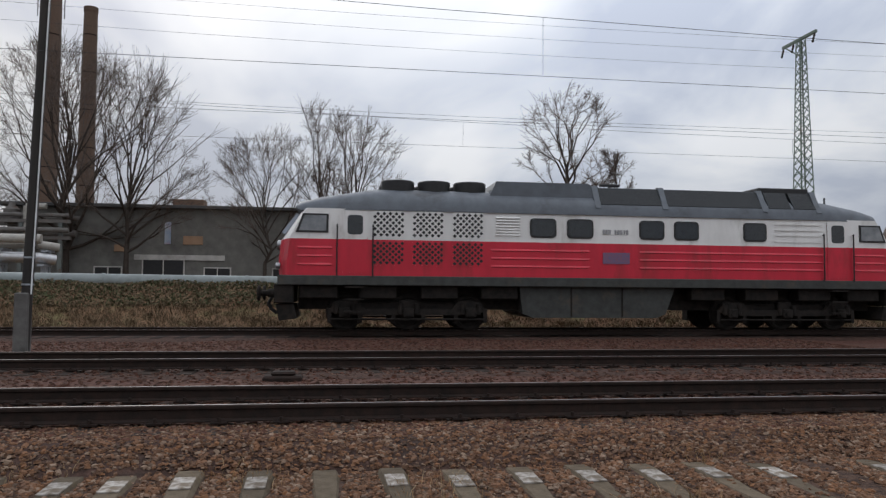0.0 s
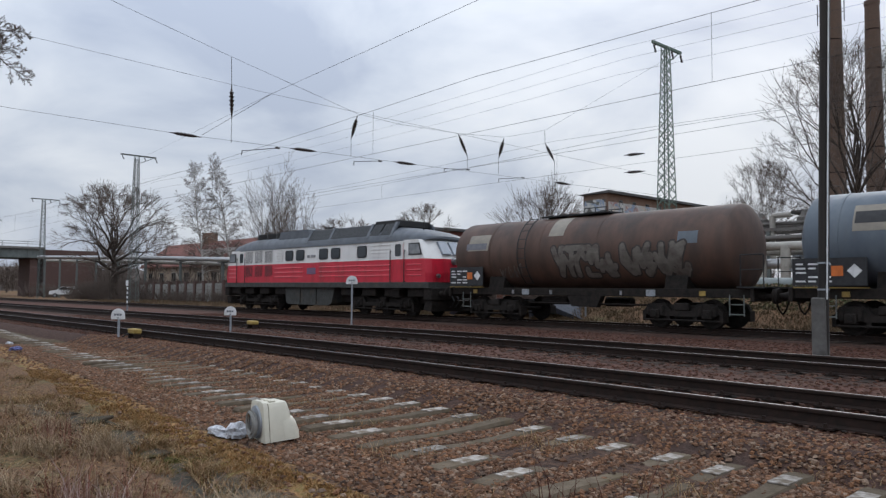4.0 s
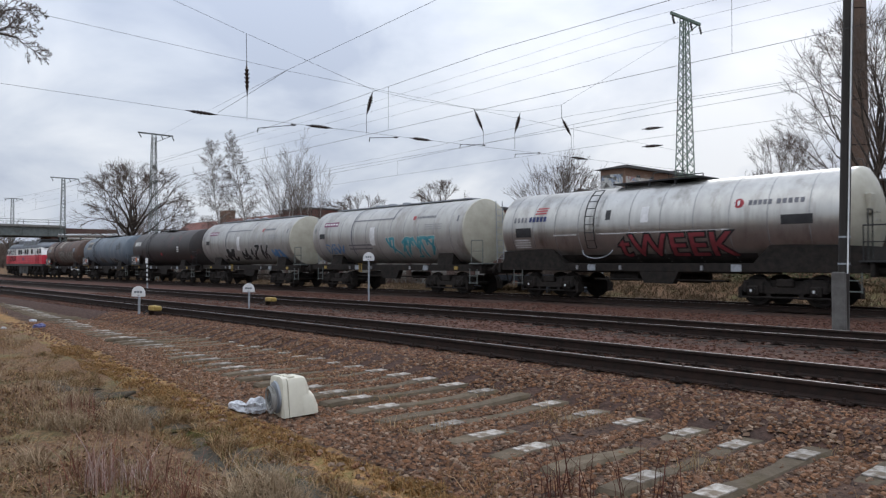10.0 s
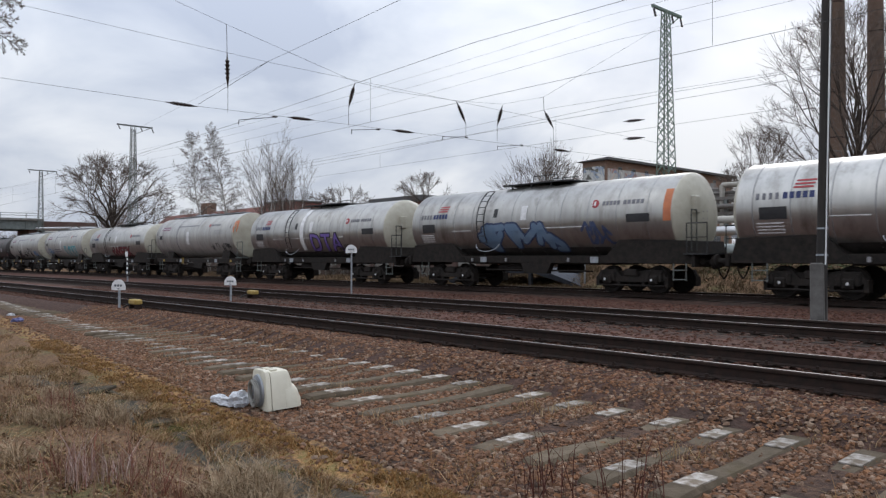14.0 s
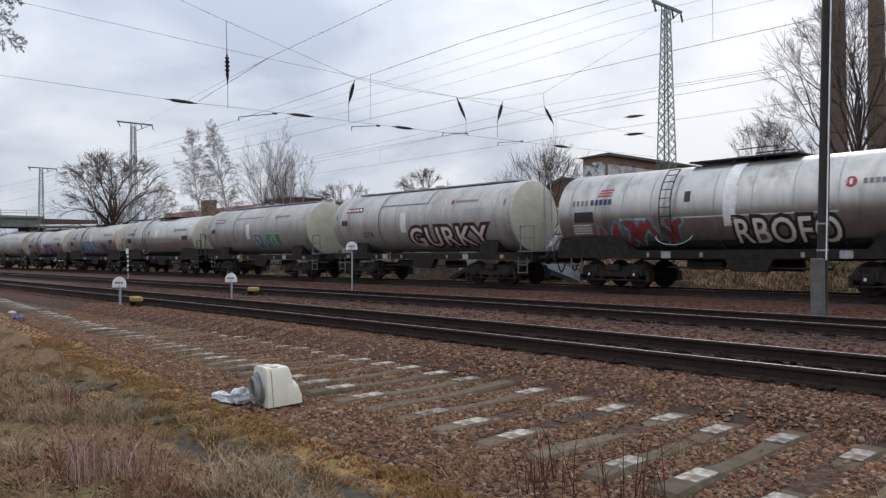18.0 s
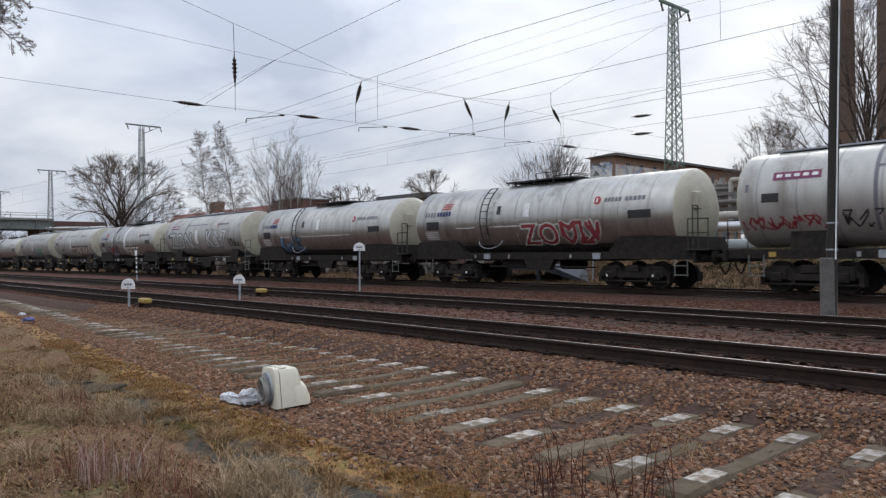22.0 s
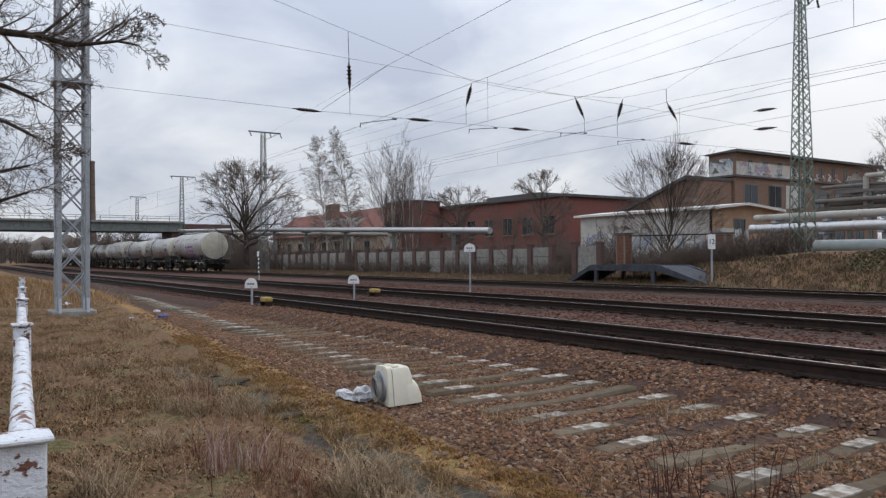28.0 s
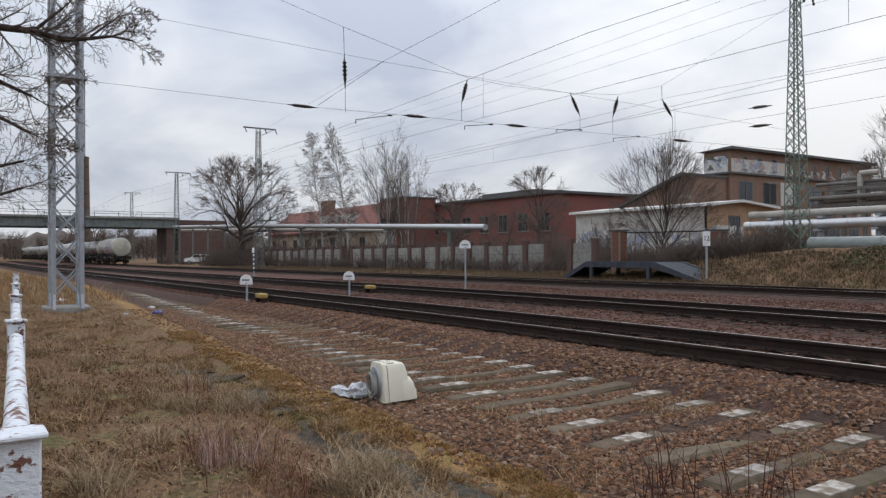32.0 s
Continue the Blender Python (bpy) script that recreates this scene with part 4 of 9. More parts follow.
def decal(name, parent, x0, x1, a0, a1, R, zc, material, lift=0.006, label=""):
    """A painted or stuck-on patch that follows the tank."""
    bm = bmesh.new()
    n = max(2, int((a1 - a0) / 0.12))
    rows = [[bm.verts.new(mount(x, a0 + (a1 - a0) * k / n, R, zc, lift)) for x in (x0, x1)] for k in range(n + 1)]
    for p, q in zip(rows, rows[1:]):
        bm.faces.new((p[0], p[1], q[1], q[0]))
    return part(name, bm, material, parent, label, smooth=True)


def islands(bm):
    """Splits a bmesh into one for each of its unconnected pieces."""
    todo, out = set(bm.verts), []
    while todo:
        heap, own = [todo.pop()], []
        while heap:
            v = heap.pop()
            own.append(v)
            for e in v.link_edges:
                w = e.other_vert(v)
                if w in todo:
                    todo.remove(w)
                    heap.append(w)
        piece = bmesh.new()
        twin = {v: piece.verts.new(v.co) for v in own}
        for f in {f for v in own for f in v.link_faces}:
            piece.faces.new([twin[v] for v in f.verts])
        out.append(piece)
    bm.free()
    return out


def letter_blocks(parent, x0, x1, a0, a1, R, zc, material, n, label="", gap=0.28):
    """An operator's name drawn as a row of plain blocks, one for a letter."""
    bar = decal("name_block", parent, x0, x0 + (x1 - x0) / n * (1 - gap), a0, a1, R, zc, material, 0.008, label)
    for k in range(1, n):
        u = x0 + (x1 - x0) * k / n
        decal("name_block", parent, u, u + (x1 - x0) / n * (1 - gap), a0, a1, R, zc, material, 0.008)
    return bar


def spray(name, text, parent, x, arc, size, R, zc, material, fat=0.0, lift=0.01, label="", shear=0.0, stretch=1.0):
    """Sprayed letters bent round the tank."""
    cu = bpy.data.curves.new(name, "FONT")
    cu.body, cu.size, cu.offset, cu.shear, cu.space_character = text, size, fat, shear, 1.05
    cu.align_x, cu.resolution_u = "CENTER", 3
    tmp = new(name, cu)
    me = bpy.data.meshes.new_from_object(tmp.evaluated_get(bpy.context.evaluated_depsgraph_get()))
    bpy.data.objects.remove(tmp)
    bm = bmesh.new()
    bm.from_mesh(me)
    bpy.data.meshes.remove(me)
    v = -0.3 * size
    while v < 1.1 * size:
        bmesh.ops.bisect_plane(bm, geom=list(bm.verts) + list(bm.edges) + list(bm.faces), plane_co=(0, v, 0), plane_no=(0, 1, 0))
        v += 0.12
    for q in bm.verts:
        q.co = Vector(mount(x + q.co.x * stretch, arc + q.co.y, R, zc, lift))
    for letter in islands(bm):
        part(name, letter, material, parent, label)


def scrawl(parent, x, arc, width, height, R, zc, inner, outer, seed, label="", glyphs=5, fat=0.16):
    """Unreadable sprayed writing: fat bent strokes with an outline, bent round the tank."""
    rng = random.Random(seed)
    strokes = []
    for g in range(glyphs):
        x0 = width * (g / glyphs - 0.5)
        w = width / glyphs
        for j in range(rng.choice((2, 3, 3))):
            u, v = x0 + w * rng.uniform(0.05, 0.95), rng.uniform(0.0, 1.0)
            line = [(u, v * height)]
            for i in range(rng.choice((2, 3, 4))):
                u = min(x0 + w * 1.1, max(x0 - w * 0.1, u + rng.uniform(-0.7, 0.7) * w))
                v = min(1, max(0, v + rng.choice((-1, 1)) * rng.uniform(0.3, 0.8)))
                line.append((u, v * height))
            strokes.append(line)
    for fill, grow, lift in ((outer, 1.55, 0.009), (inner, 1.0, 0.014)):
        if not fill:
            continue
        bm = bmesh.new()
        k = 0
        for line in strokes:
            for (ua, va), (ub, vb) in zip(line, line[1:]):
                r = fat * height * 0.5 * grow
                d = math.hypot(ub - ua, vb - va)
                if d < 1e-3:
                    continue
                base = math.atan2(vb - va, ub - ua)
                hull = [(ub + r * math.cos(base + q), vb + r * math.sin(base + q)) for q in (-1.57, -0.79, 0, 0.79, 1.57)]
                hull += [(ua + r * math.cos(base + q), va + r * math.sin(base + q)) for q in (1.57, 2.36, 3.14, 3.93, 4.71)]
                face = bm.faces.new([bm.verts.new((a, b, k * 0.0004)) for a, b in hull])
                k += 1
        lo, hi = -0.4 * height, 1.5 * height
        v = lo
        while v < hi:
            bmesh.ops.bisect_plane(bm, geom=list(bm.verts) + list(bm.edges) + list(bm.faces), plane_co=(0, v, 0), plane_no=(0, 1, 0))
            v += 0.14
        for q in bm.verts:
            q.co = Vector(mount(x + q.co.x, arc + q.co.y, R, zc, lift + min(q.co.z, 0.004)))
        tagged(part("graffiti", bm, P[fill], parent, label if fill == inner else ""), kind="stuff")


P = {
    "brown": mat("rusty_brown_tank", (0.1, 0.055, 0.038), (0.065, 0.04, 0.03), 0.6, scale=2, stain=(0.04, 0.032, 0.028), stain_scale=0.6, stretch=(1, 1, 0.35), bump=0.1),
    "bluegrey": mat("faded_blue_grey_tank", (0.125, 0.148, 0.172), (0.092, 0.114, 0.14), 0.55, scale=2, stain=(0.0924, 0.0924, 0.0924), stain_scale=0.7, stretch=(1, 1, 0.35), bump=0.08),
    "blackred": mat("sooty_black_tank", (0.0218, 0.0187, 0.0187), (0.0351, 0.0281, 0.0265), 0.5, scale=2, stain=(0.133, 0.0273, 0.0234), stain_scale=0.7, stain_at=0.6, stretch=(1, 1, 0.8), bump=0.08),
    "grey": mat("dirty_white_tank", (0.385, 0.378, 0.358), (0.315, 0.308, 0.29), 0.34, 0.3, scale=1.6, stain=(0.2, 0.186, 0.165), stain_scale=0.6, stain_at=0.52, stretch=(1.6, 1.6, 0.3), bump=0.05, vary=0.1),
    "silver": mat("dull_silver_tank", (0.43, 0.422, 0.4), (0.35, 0.342, 0.325), 0.33, 0.88, scale=1.8, stain=(0.21, 0.2, 0.178), stain_scale=0.65, stain_at=0.53, stretch=(1.6, 1.6, 0.3), bump=0.05, vary=0.1),
    "band": mat("grey_tank_band", (0.32, 0.32, 0.315), (0.24, 0.24, 0.24), 0.4, 0.5, scale=5, bump=0.05),
    "cream": mat("cream_tank_end", (0.42, 0.4, 0.33), (0.34, 0.32, 0.26), 0.4, scale=2, stain=(0.3, 0.28, 0.22), stain_scale=0.8, bump=0.05),
    "logo_red": mat("red_sticker", (0.36, 0.04, 0.05), rough=0.5, bump=0),
    "belly_black": mat("dark_tank_belly", (0.02, 0.018, 0.017), (0.045, 0.04, 0.036), 0.5, scale=3, stain=(0.09, 0.085, 0.078), stain_scale=1.2, stain_at=0.56, stretch=(1, 1, 0.4), bump=0.05),
    "plate_wine": mat("wine_sticker", (0.13, 0.03, 0.1), (0.17, 0.03, 0.06), 0.5, scale=1.5, bump=0),
    "logo_blue": mat("blue_sticker", (0.02, 0.032, 0.12), rough=0.5, bump=0),
    "logo_white": mat("white_sticker", (0.7, 0.7, 0.7), rough=0.5, bump=0),
    "logo_grey": mat("grey_sticker", (0.16, 0.16, 0.18), rough=0.5, bump=0),
    "beige": mat("beige_patch", (0.28, 0.25, 0.2), (0.22, 0.2, 0.17), 0.6, scale=4, bump=0.05),
    "orange": mat("orange_plate", (0.62, 0.16, 0.03), rough=0.5, bump=0),
    "board": mat("black_data_board", (0.012, 0.012, 0.014), (0.03, 0.03, 0.032), 0.5, scale=5, bump=0.05),
    "sp_black": mat("black_spray", (0.02, 0.02, 0.022), rough=0.6, bump=0),
    "sp_white": mat("pale_spray", (0.55, 0.55, 0.52), (0.4, 0.4, 0.38), 0.6, scale=4, bump=0),
    "sp_red": mat("red_spray", (0.24, 0.04, 0.05), (0.17, 0.03, 0.035), 0.6, scale=3, bump=0),
    "sp_blue": mat("blue_spray", (0.12, 0.26, 0.45), (0.08, 0.17, 0.36), 0.6, scale=3, bump=0),
    "sp_teal": mat("teal_spray", (0.03, 0.2, 0.25), (0.12, 0.36, 0.4), 0.6, scale=3, bump=0),
    "sp_violet": mat("violet_spray", (0.16, 0.1, 0.34), (0.11, 0.075, 0.26), 0.6, scale=3, bump=0),
    "sp_sand": mat("sand_spray", (0.55, 0.4, 0.27), (0.5, 0.45, 0.42), 0.6, scale=3, bump=0),
    "ash": mat("faded_ash_spray", (0.16, 0.145, 0.125), (0.1, 0.085, 0.072), 0.7, scale=3, stain=(0.075, 0.055, 0.045), stain_scale=1.5, bump=0.05),
    "soot": mat("sooty_spray", (0.035, 0.03, 0.028), (0.055, 0.045, 0.04), 0.7, scale=4, bump=0),
    "sp_steel": mat("dull_blue_spray", (0.1, 0.16, 0.25), (0.14, 0.2, 0.28), 0.6, scale=2, bump=0),
    "sp_navy": mat("navy_spray", (0.03, 0.045, 0.1), (0.05, 0.07, 0.14), 0.6, scale=3, bump=0),
    "sp_dkgreen": mat("dark_green_spray", (0.06, 0.1, 0.085), (0.1, 0.13, 0.12), 0.6, scale=3, bump=0),
    "grey_fill": mat("pale_grey_spray", (0.5, 0.5, 0.5), (0.42, 0.42, 0.42), 0.5, scale=2, bump=0),
    "sp_cream": mat("cream_spray", (0.66, 0.6, 0.52), (0.58, 0.52, 0.46), 0.6, scale=3, bump=0),
    "sp_wine": mat("wine_black_spray", (0.05, 0.015, 0.025), (0.03, 0.012, 0.02), 0.6, scale=3, bump=0),
    "sp_peach": mat("peach_spray", (0.68, 0.46, 0.27), (0.62, 0.5, 0.4), 0.6, scale=3, bump=0),
    "wall_pink": mat("faded_pink_spray", (0.4, 0.22, 0.22), (0.34, 0.24, 0.22), 0.8, scale=2, bump=0),
    "wall_blue": mat("faded_blue_spray", (0.24, 0.3, 0.4), (0.3, 0.33, 0.38), 0.8, scale=2, bump=0),
    "wall_grey": mat("faded_grey_spray", (0.27, 0.27, 0.28), (0.35, 0.34, 0.34), 0.8, scale=2, bump=0),
    "sp_green": mat("green_spray", (0.04, 0.25, 0.12), (0.03, 0.18, 0.1), 0.6, scale=3, bump=0),
    "sp_orange": mat("orange_spray", (0.5, 0.17, 0.07), (0.4, 0.13, 0.06), 0.6, scale=3, bump=0),
}


def running_gear(w, length):
    """Frame, bogies, buffers and couplings that all the wagons have."""
    h = length / 2
    for s in (-1, 1):
        bm = bmesh.new()
        box(bm, -h + 0.6, h - 0.6, s * 1.1 - 0.06, s * 1.1 + 0.06, 1.0, 1.28, 0.01)
        part("sole_bar", bm, "under", w)
    bm = bmesh.new()
    for k in (-1, 1):
        box(bm, min(k * (h - 0.62), k * (h - 0.5)), max(k * (h - 0.62), k * (h - 0.5)), -1.3, 1.3, 0.9, 1.3, 0.02)
    box(bm, -h + 0.6, h - 0.6, -0.2, 0.2, 1.0, 1.2)
    for x in (-4.4, 4.4):
        box(bm, x - 0.5, x + 0.5, -1.1, 1.1, 1.0, 1.25)
    part("frame", bm, "under", w)
    for k in (-1, 1):
        for s in (-1, 1):
            b = part("buffer", BUFFER, "", w)
            b.location, b.rotation_euler = (k * (h - 0.6), s * 0.875, 1.06), (0, 0, 0 if k > 0 else math.pi)
        bogie(w, k * (h - 3.0), (-0.92, 0.92), 0.46, W_WHEEL)
        bm = bmesh.new()
        p = [Vector((k * (h - 0.55 + 0.45 * u), 0.25, 1.0 - 0.5 * math.sin(u * 3.14))) for u in (0, 0.25, 0.5, 0.75, 1)]
        for u, v in zip(p, p[1:]):
            tube(bm, u, v, 0.028, n=6)
        tube(bm, (k * (h - 0.55), 0, 1.05), (k * h, 0, 1.0), 0.05, n=6)
        part("coupling", bm, "under", w)
    # brake gear under the middle
    for x0, x1, y, z, r in ((-1.8, -0.6, -0.75, 0.82, 0.16), (0.2, 1.3, 0.5, 0.78, 0.18), (-2.4, 2.6, -1.0, 0.72, 0.03), (-2.2, 2.4, -0.3, 0.7, 0.03)):
        bm = bmesh.new()
        tube(bm, (x0, y, z), (x1, y, z), r, n=12)
        part("brake_gear", bm, "under", w)
    bm = bmesh.new()
    prism(bm, [(-0.4, 1.0), (-0.2, 0.62), (0.9, 0.6), (1.1, 1.0)], -1.16, -0.9, "y")
    part("valve_box", bm, "under", w)
    for x in (-h + 1.3, h - 1.3):
        bm = bmesh.new()
        tube(bm, (x, -1.2, 0.45), (x, -1.2, 1.1), 0.02, n=6)
        tube(bm, (x + 0.45, -1.2, 0.45), (x + 0.45, -1.2, 1.1), 0.02, n=6)
        for z in (0.5, 0.8):
            box(bm, x, x + 0.45, -1.26, -1.14, z - 0.015, z + 0.015)
        part("step", bm, "grey_mast", w, "grey steel step")
    for x in (-2.4, 3.1):
        bm = bmesh.new()
        prism(bm, rounded(0.34, 0.22, 0.03), -1.19, -1.15, "y")
        part("frame_plate", bm, "galv", w).location = (x, 0, 1.13)
    for x, m in ((-h + 1.9, "yellow"), (h - 2.3, "yellow"), (-3.1, "steel"), (-1.2, "steel"), (1.9, "steel")):
        bm = bmesh.new()
        box(bm, x, x + (0.2 if m == "yellow" else 0.1), -1.2, -1.16, 1.05, 1.2)
        part("marker_plate", bm, m, w)


def tank_shell(w, x0, x1, R, zc, material, dish=0.45, end_material=None):
    bm = bmesh.new()
    prof = [(x0 - dish, 0.02), (x0 - dish * 0.93, R * 0.4), (x0 - dish * 0.72, R * 0.68), (x0 - dish * 0.4, R * 0.88), (x0 - 0.06, R * 0.985), (x0, R), (x1, R), (x1 + 0.06, R * 0.985), (x1 + dish * 0.4, R * 0.88), (x1 + dish * 0.72, R * 0.68), (x1 + dish * 0.93, R * 0.4), (x1 + dish, 0.02)]
    lathe(bm, prof, 48, "x")
    if end_material:
        for f in bm.faces:
            c = f.calc_center_median().x
            if c < x0 or c > x1:
                f.material_index = 1
    t = part("tank", bm, [material, end_material or material], w, "", smooth=True)
    t.location = (0, 0, zc)
    return t


def ring(tank, x, R, material, width=0.06, proud=0.012):
    bm = bmesh.new()
    lathe(bm, [(x - width / 2, R - 0.01), (x - width / 2, R + proud), (x + width / 2, R + proud), (x + width / 2, R - 0.01)], 48, "x")
    return part("tank_ring", bm, material, tank, smooth=True)


def ladder(parent, x, R, zc, material, lo=-1.25, hi=1.05):
    """A bent ladder up the tank's side."""
    bm = bmesh.new()
    for d in (-0.2, 0.2):
        pts = [Vector(mount(x + d, lo + (hi - lo) * k / 8, R, zc, 0.14)) for k in range(9)]
        for a, b in zip(pts, pts[1:]):
            tube(bm, a, b, 0.022, n=6)
    for k in range(9):
        a = lo + (hi - lo) * k / 8
        tube(bm, mount(x - 0.2, a, R, zc, 0.14), mount(x + 0.2, a, R, zc, 0.14), 0.015, n=6)
    return part("ladder", bm, material, parent, "steel ladder on the tank")


def catwalk(parent, x0, x1, z, half, rail_h, material):
    bm = bmesh.new()
    box(bm, x0, x1, -half, half, z, z + 0.05)
    p = part("catwalk", bm, material, parent, "walkway on top of the tank")
    if rail_h:
        for s in (-1, 1):
            bm = bmesh.new()
            n = max(2, int((x1 - x0) / 0.6))
            for k in range(n + 1):
                x = x0 + (x1 - x0) * k / n
                tube(bm, (x, s * half, z), (x, s * half, z + rail_h), 0.016, n=5)
            tube(bm, (x0, s * half, z + rail_h), (x1, s * half, z + rail_h), 0.018, n=5)
            part("rail", bm, material, p)
    return p


def end_platform(w, x, k, material="galv"):
    """A small platform with a handrail at a wagon's end."""
    bm = bmesh.new()
    box(bm, min(x, x + k * 0.85), max(x, x + k * 0.85), -1.35, 1.35, 1.3, 1.35)
    p = part("end_platform", bm, material, w, "steel end platform")
    for y in (-1.3, 1.3):
        bm = bmesh.new()
        for d in (0.1, 0.8):
            tube(bm, (x + k * d, y, 1.35), (x + k * d, y, 2.3), 0.02, n=6)
        tube(bm, (x + k * 0.1, y, 2.3), (x + k * 0.8, y, 2.3), 0.02, n=6)
        tube(bm, (x + k * 0.1, y, 1.85), (x + k * 0.8, y, 1.85), 0.015, n=6)
        part("handrail", bm, material, p)


def gatx_wagon(material, name="tank_wagon", label="", rings=()):
    w = thing(name, label, "tank wagon", "tank wagons of the train")
    running_gear(w, 14.3)
    R, zc = 1.38, 2.62
    t = tank_shell(w, -6.1, 5.75, R, zc, material, 0.4)
    for x in rings:
        ring(t, x, R, material, 0.08, 0.012)
    for x in (-4.0, 4.0):
        bm = bmesh.new()
        prism(bm, [(-1.15, 1.25), (1.15, 1.25), (1.05, 1.75), (0.6, 1.38), (-0.6, 1.38), (-1.05, 1.75)], x - 0.4, x + 0.4, "x")
        part("saddle", bm, "under", w)
    catwalk(w, -2.2, 1.0, zc + R + 0.02, 0.45, 0.0, "black")
    c = catwalk(w, -0.1, 0.9, zc + R + 0.03, 0.5, 0.2, "black")
    bm = bmesh.new()
    lathe(bm, [(zc + R - 0.1, 0.3), (zc + R + 0.12, 0.3), (zc + R + 0.16, 0.1)], 16, "z")
    part("dome_lid", bm, material, w, smooth=True).location = (-0.9, 0, 0)
    ladder(w, -2.35, R, zc, "black", -1.2, 1.5)
    end_platform(w, 6.15, 1, "black")
    # data board with rows of print, orange plate and white diamond
    bm = bmesh.new()
    box(bm, -6.5, -4.55, -1.36, -1.33, 1.36, 2.12)
    board = part("data_board", bm, P["board"], w, "black board with rows of white print")
    for i in range(5):
        for j in range(3):
            if (i * 3 + j) % 4 == 3:
                continue
            bm = bmesh.new()
            box(bm, -6.4 + j * 0.34, -6.4 + j * 0.34 + (0.26, 0.2, 0.28)[(i + j) % 3], -1.368, -1.36, 1.45 + i * 0.12, 1.5 + i * 0.12)
            part("print_bar", bm, P["logo_white"], board)
    bm = bmesh.new()
    box(bm, -5.45, -5.15, -1.37, -1.36, 1.62, 1.9)
    part("hazard_plate", bm, P["orange"], board)
    bm = bmesh.new()
    prism(bm, [(-5.05, 1.76), (-4.86, 1.57), (-4.67, 1.76), (-4.86, 1.95)], -1.37, -1.36, "y")
    part("hazard_diamond", bm, P["logo_white"], board)
    bm = bmesh.new()
    box(bm, -6.5, -4.5, -1.35, -1.32, 1.29, 1.31)
    part("edge_stripe", bm, "yellow", w)
    return w, R, zc


def nacco_wagon(label):
    w = thing("tank_wagon", label, "tank wagon", "tank wagons of the train")
    running_gear(w, 14.8)
    R, zc = 1.43, 2.76
    t = tank_shell(w, -6.3, 5.85, R, zc, P["grey"], 0.28, P["cream"])
    for x in (-5.75, -4.6, -3.55, -2.4, -1.3, -0.3, 0.75, 1.8, 2.85, 3.95, 5.05):
        ring(t, x, R, P["band"], 0.05, 0.006)
    for x in (-4.4, 4.4):
        bm = bmesh.new()
        prism(bm, [(-1.15, 1.25), (1.15, 1.25), (1.05, 1.8), (0.6, 1.4), (-0.6, 1.4), (-1.05, 1.8)], x - 0.5, x + 0.5, "x")
        part("saddle", bm, "under", w)
    # the outlined panel over the middle: a dark edge down one side and along the arch
    for nm, x0, x1, a0, a1 in (("panel_edge", -2.55, 0.8, 0.72, 0.79), ("panel_edge", -2.6, -2.5, -1.1, 1.75), ("panel_edge", 0.78, 0.86, 0.72, 1.9)):
        decal(nm, w, x0, x1, a0, a1, R, zc, P["logo_grey"], 0.012)
    decal("inspection_patch", w, -0.95, -0.55, -0.55, 0.35, R, zc, P["logo_white"], 0.008)
    p = decal("name_plate", w, -5.3, -3.95, 0.52, 0.78, R, zc, P["plate_wine"], 0.01, "wine-coloured operator plate with pale blocks")
    for k in range(5):
        decal("plate_bar", p, -5.2 + k * 0.25, -5.04 + k * 0.25, 0.6, 0.7, R, zc, P["logo_white"], 0.018)
    decal("data_panel", w, -5.6, -5.1, -0.12, 0.14, R, zc, P["board"], 0.008, "small black data panel")
    decal("logo_dot", w, 2.35, 2.55, 0.6, 0.8, R, zc, P["logo_red"], 0.008)
    letter_blocks(w, 2.65, 4.0, 0.65, 0.77, R, zc, P["logo_grey"], 11)
    for k in range(3):
        decal("print_bar", w, 3.3, 4.5, 0.1 + k * 0.1, 0.14 + k * 0.1, R, zc, P["band"], 0.008)
    decal("end_letter", w, -6.1, -6.0, 0.2, 0.45, R, zc, P["logo_grey"], 0.008)
    decal("end_letter", w, 5.45, 5.56, 0.4, 0.68, R, zc, P["logo_grey"], 0.008)
    catwalk(w, -5.6, 5.2, zc + R + 0.02, 0.3, 0.0, "galv")
    for x in (-2.0, -0.9, 0.3):
        bm = bmesh.new()
        lathe(bm, [(zc + R - 0.06, 0.25), (zc + R + 0.14, 0.25), (zc + R + 0.18, 0.08)], 14, "z")
        part("dome_lid", bm, "galv", w, smooth=True).location = (x, 0, 0)
    end_platform(w, 6.2, 1, "grey_mast")
    bm = bmesh.new()
    for y in (0.35, 0.75):
        tube(bm, (6.22, y, 1.35), (6.12, y, zc + R - 0.1), 0.02, n=6)
    for k in range(9):
        tube(bm, (6.22, 0.35, 1.55 + k * 0.27), (6.22, 0.75, 1.55 + k * 0.27), 0.014, n=6)
    part("end_ladder", bm, "galv", w, "ladder up the tank's end")
    bm = bmesh.new()
    tube(bm, (-2.2, -1.18, 0.9), (-2.2, -1.18, 1.35), 0.03, n=6)
    tube(bm, (-2.0, -1.18, 0.9), (-2.0, -1.18, 1.35), 0.03, n=6)
    part("yellow_handle", bm, "yellow", w)
    return w, R, zc


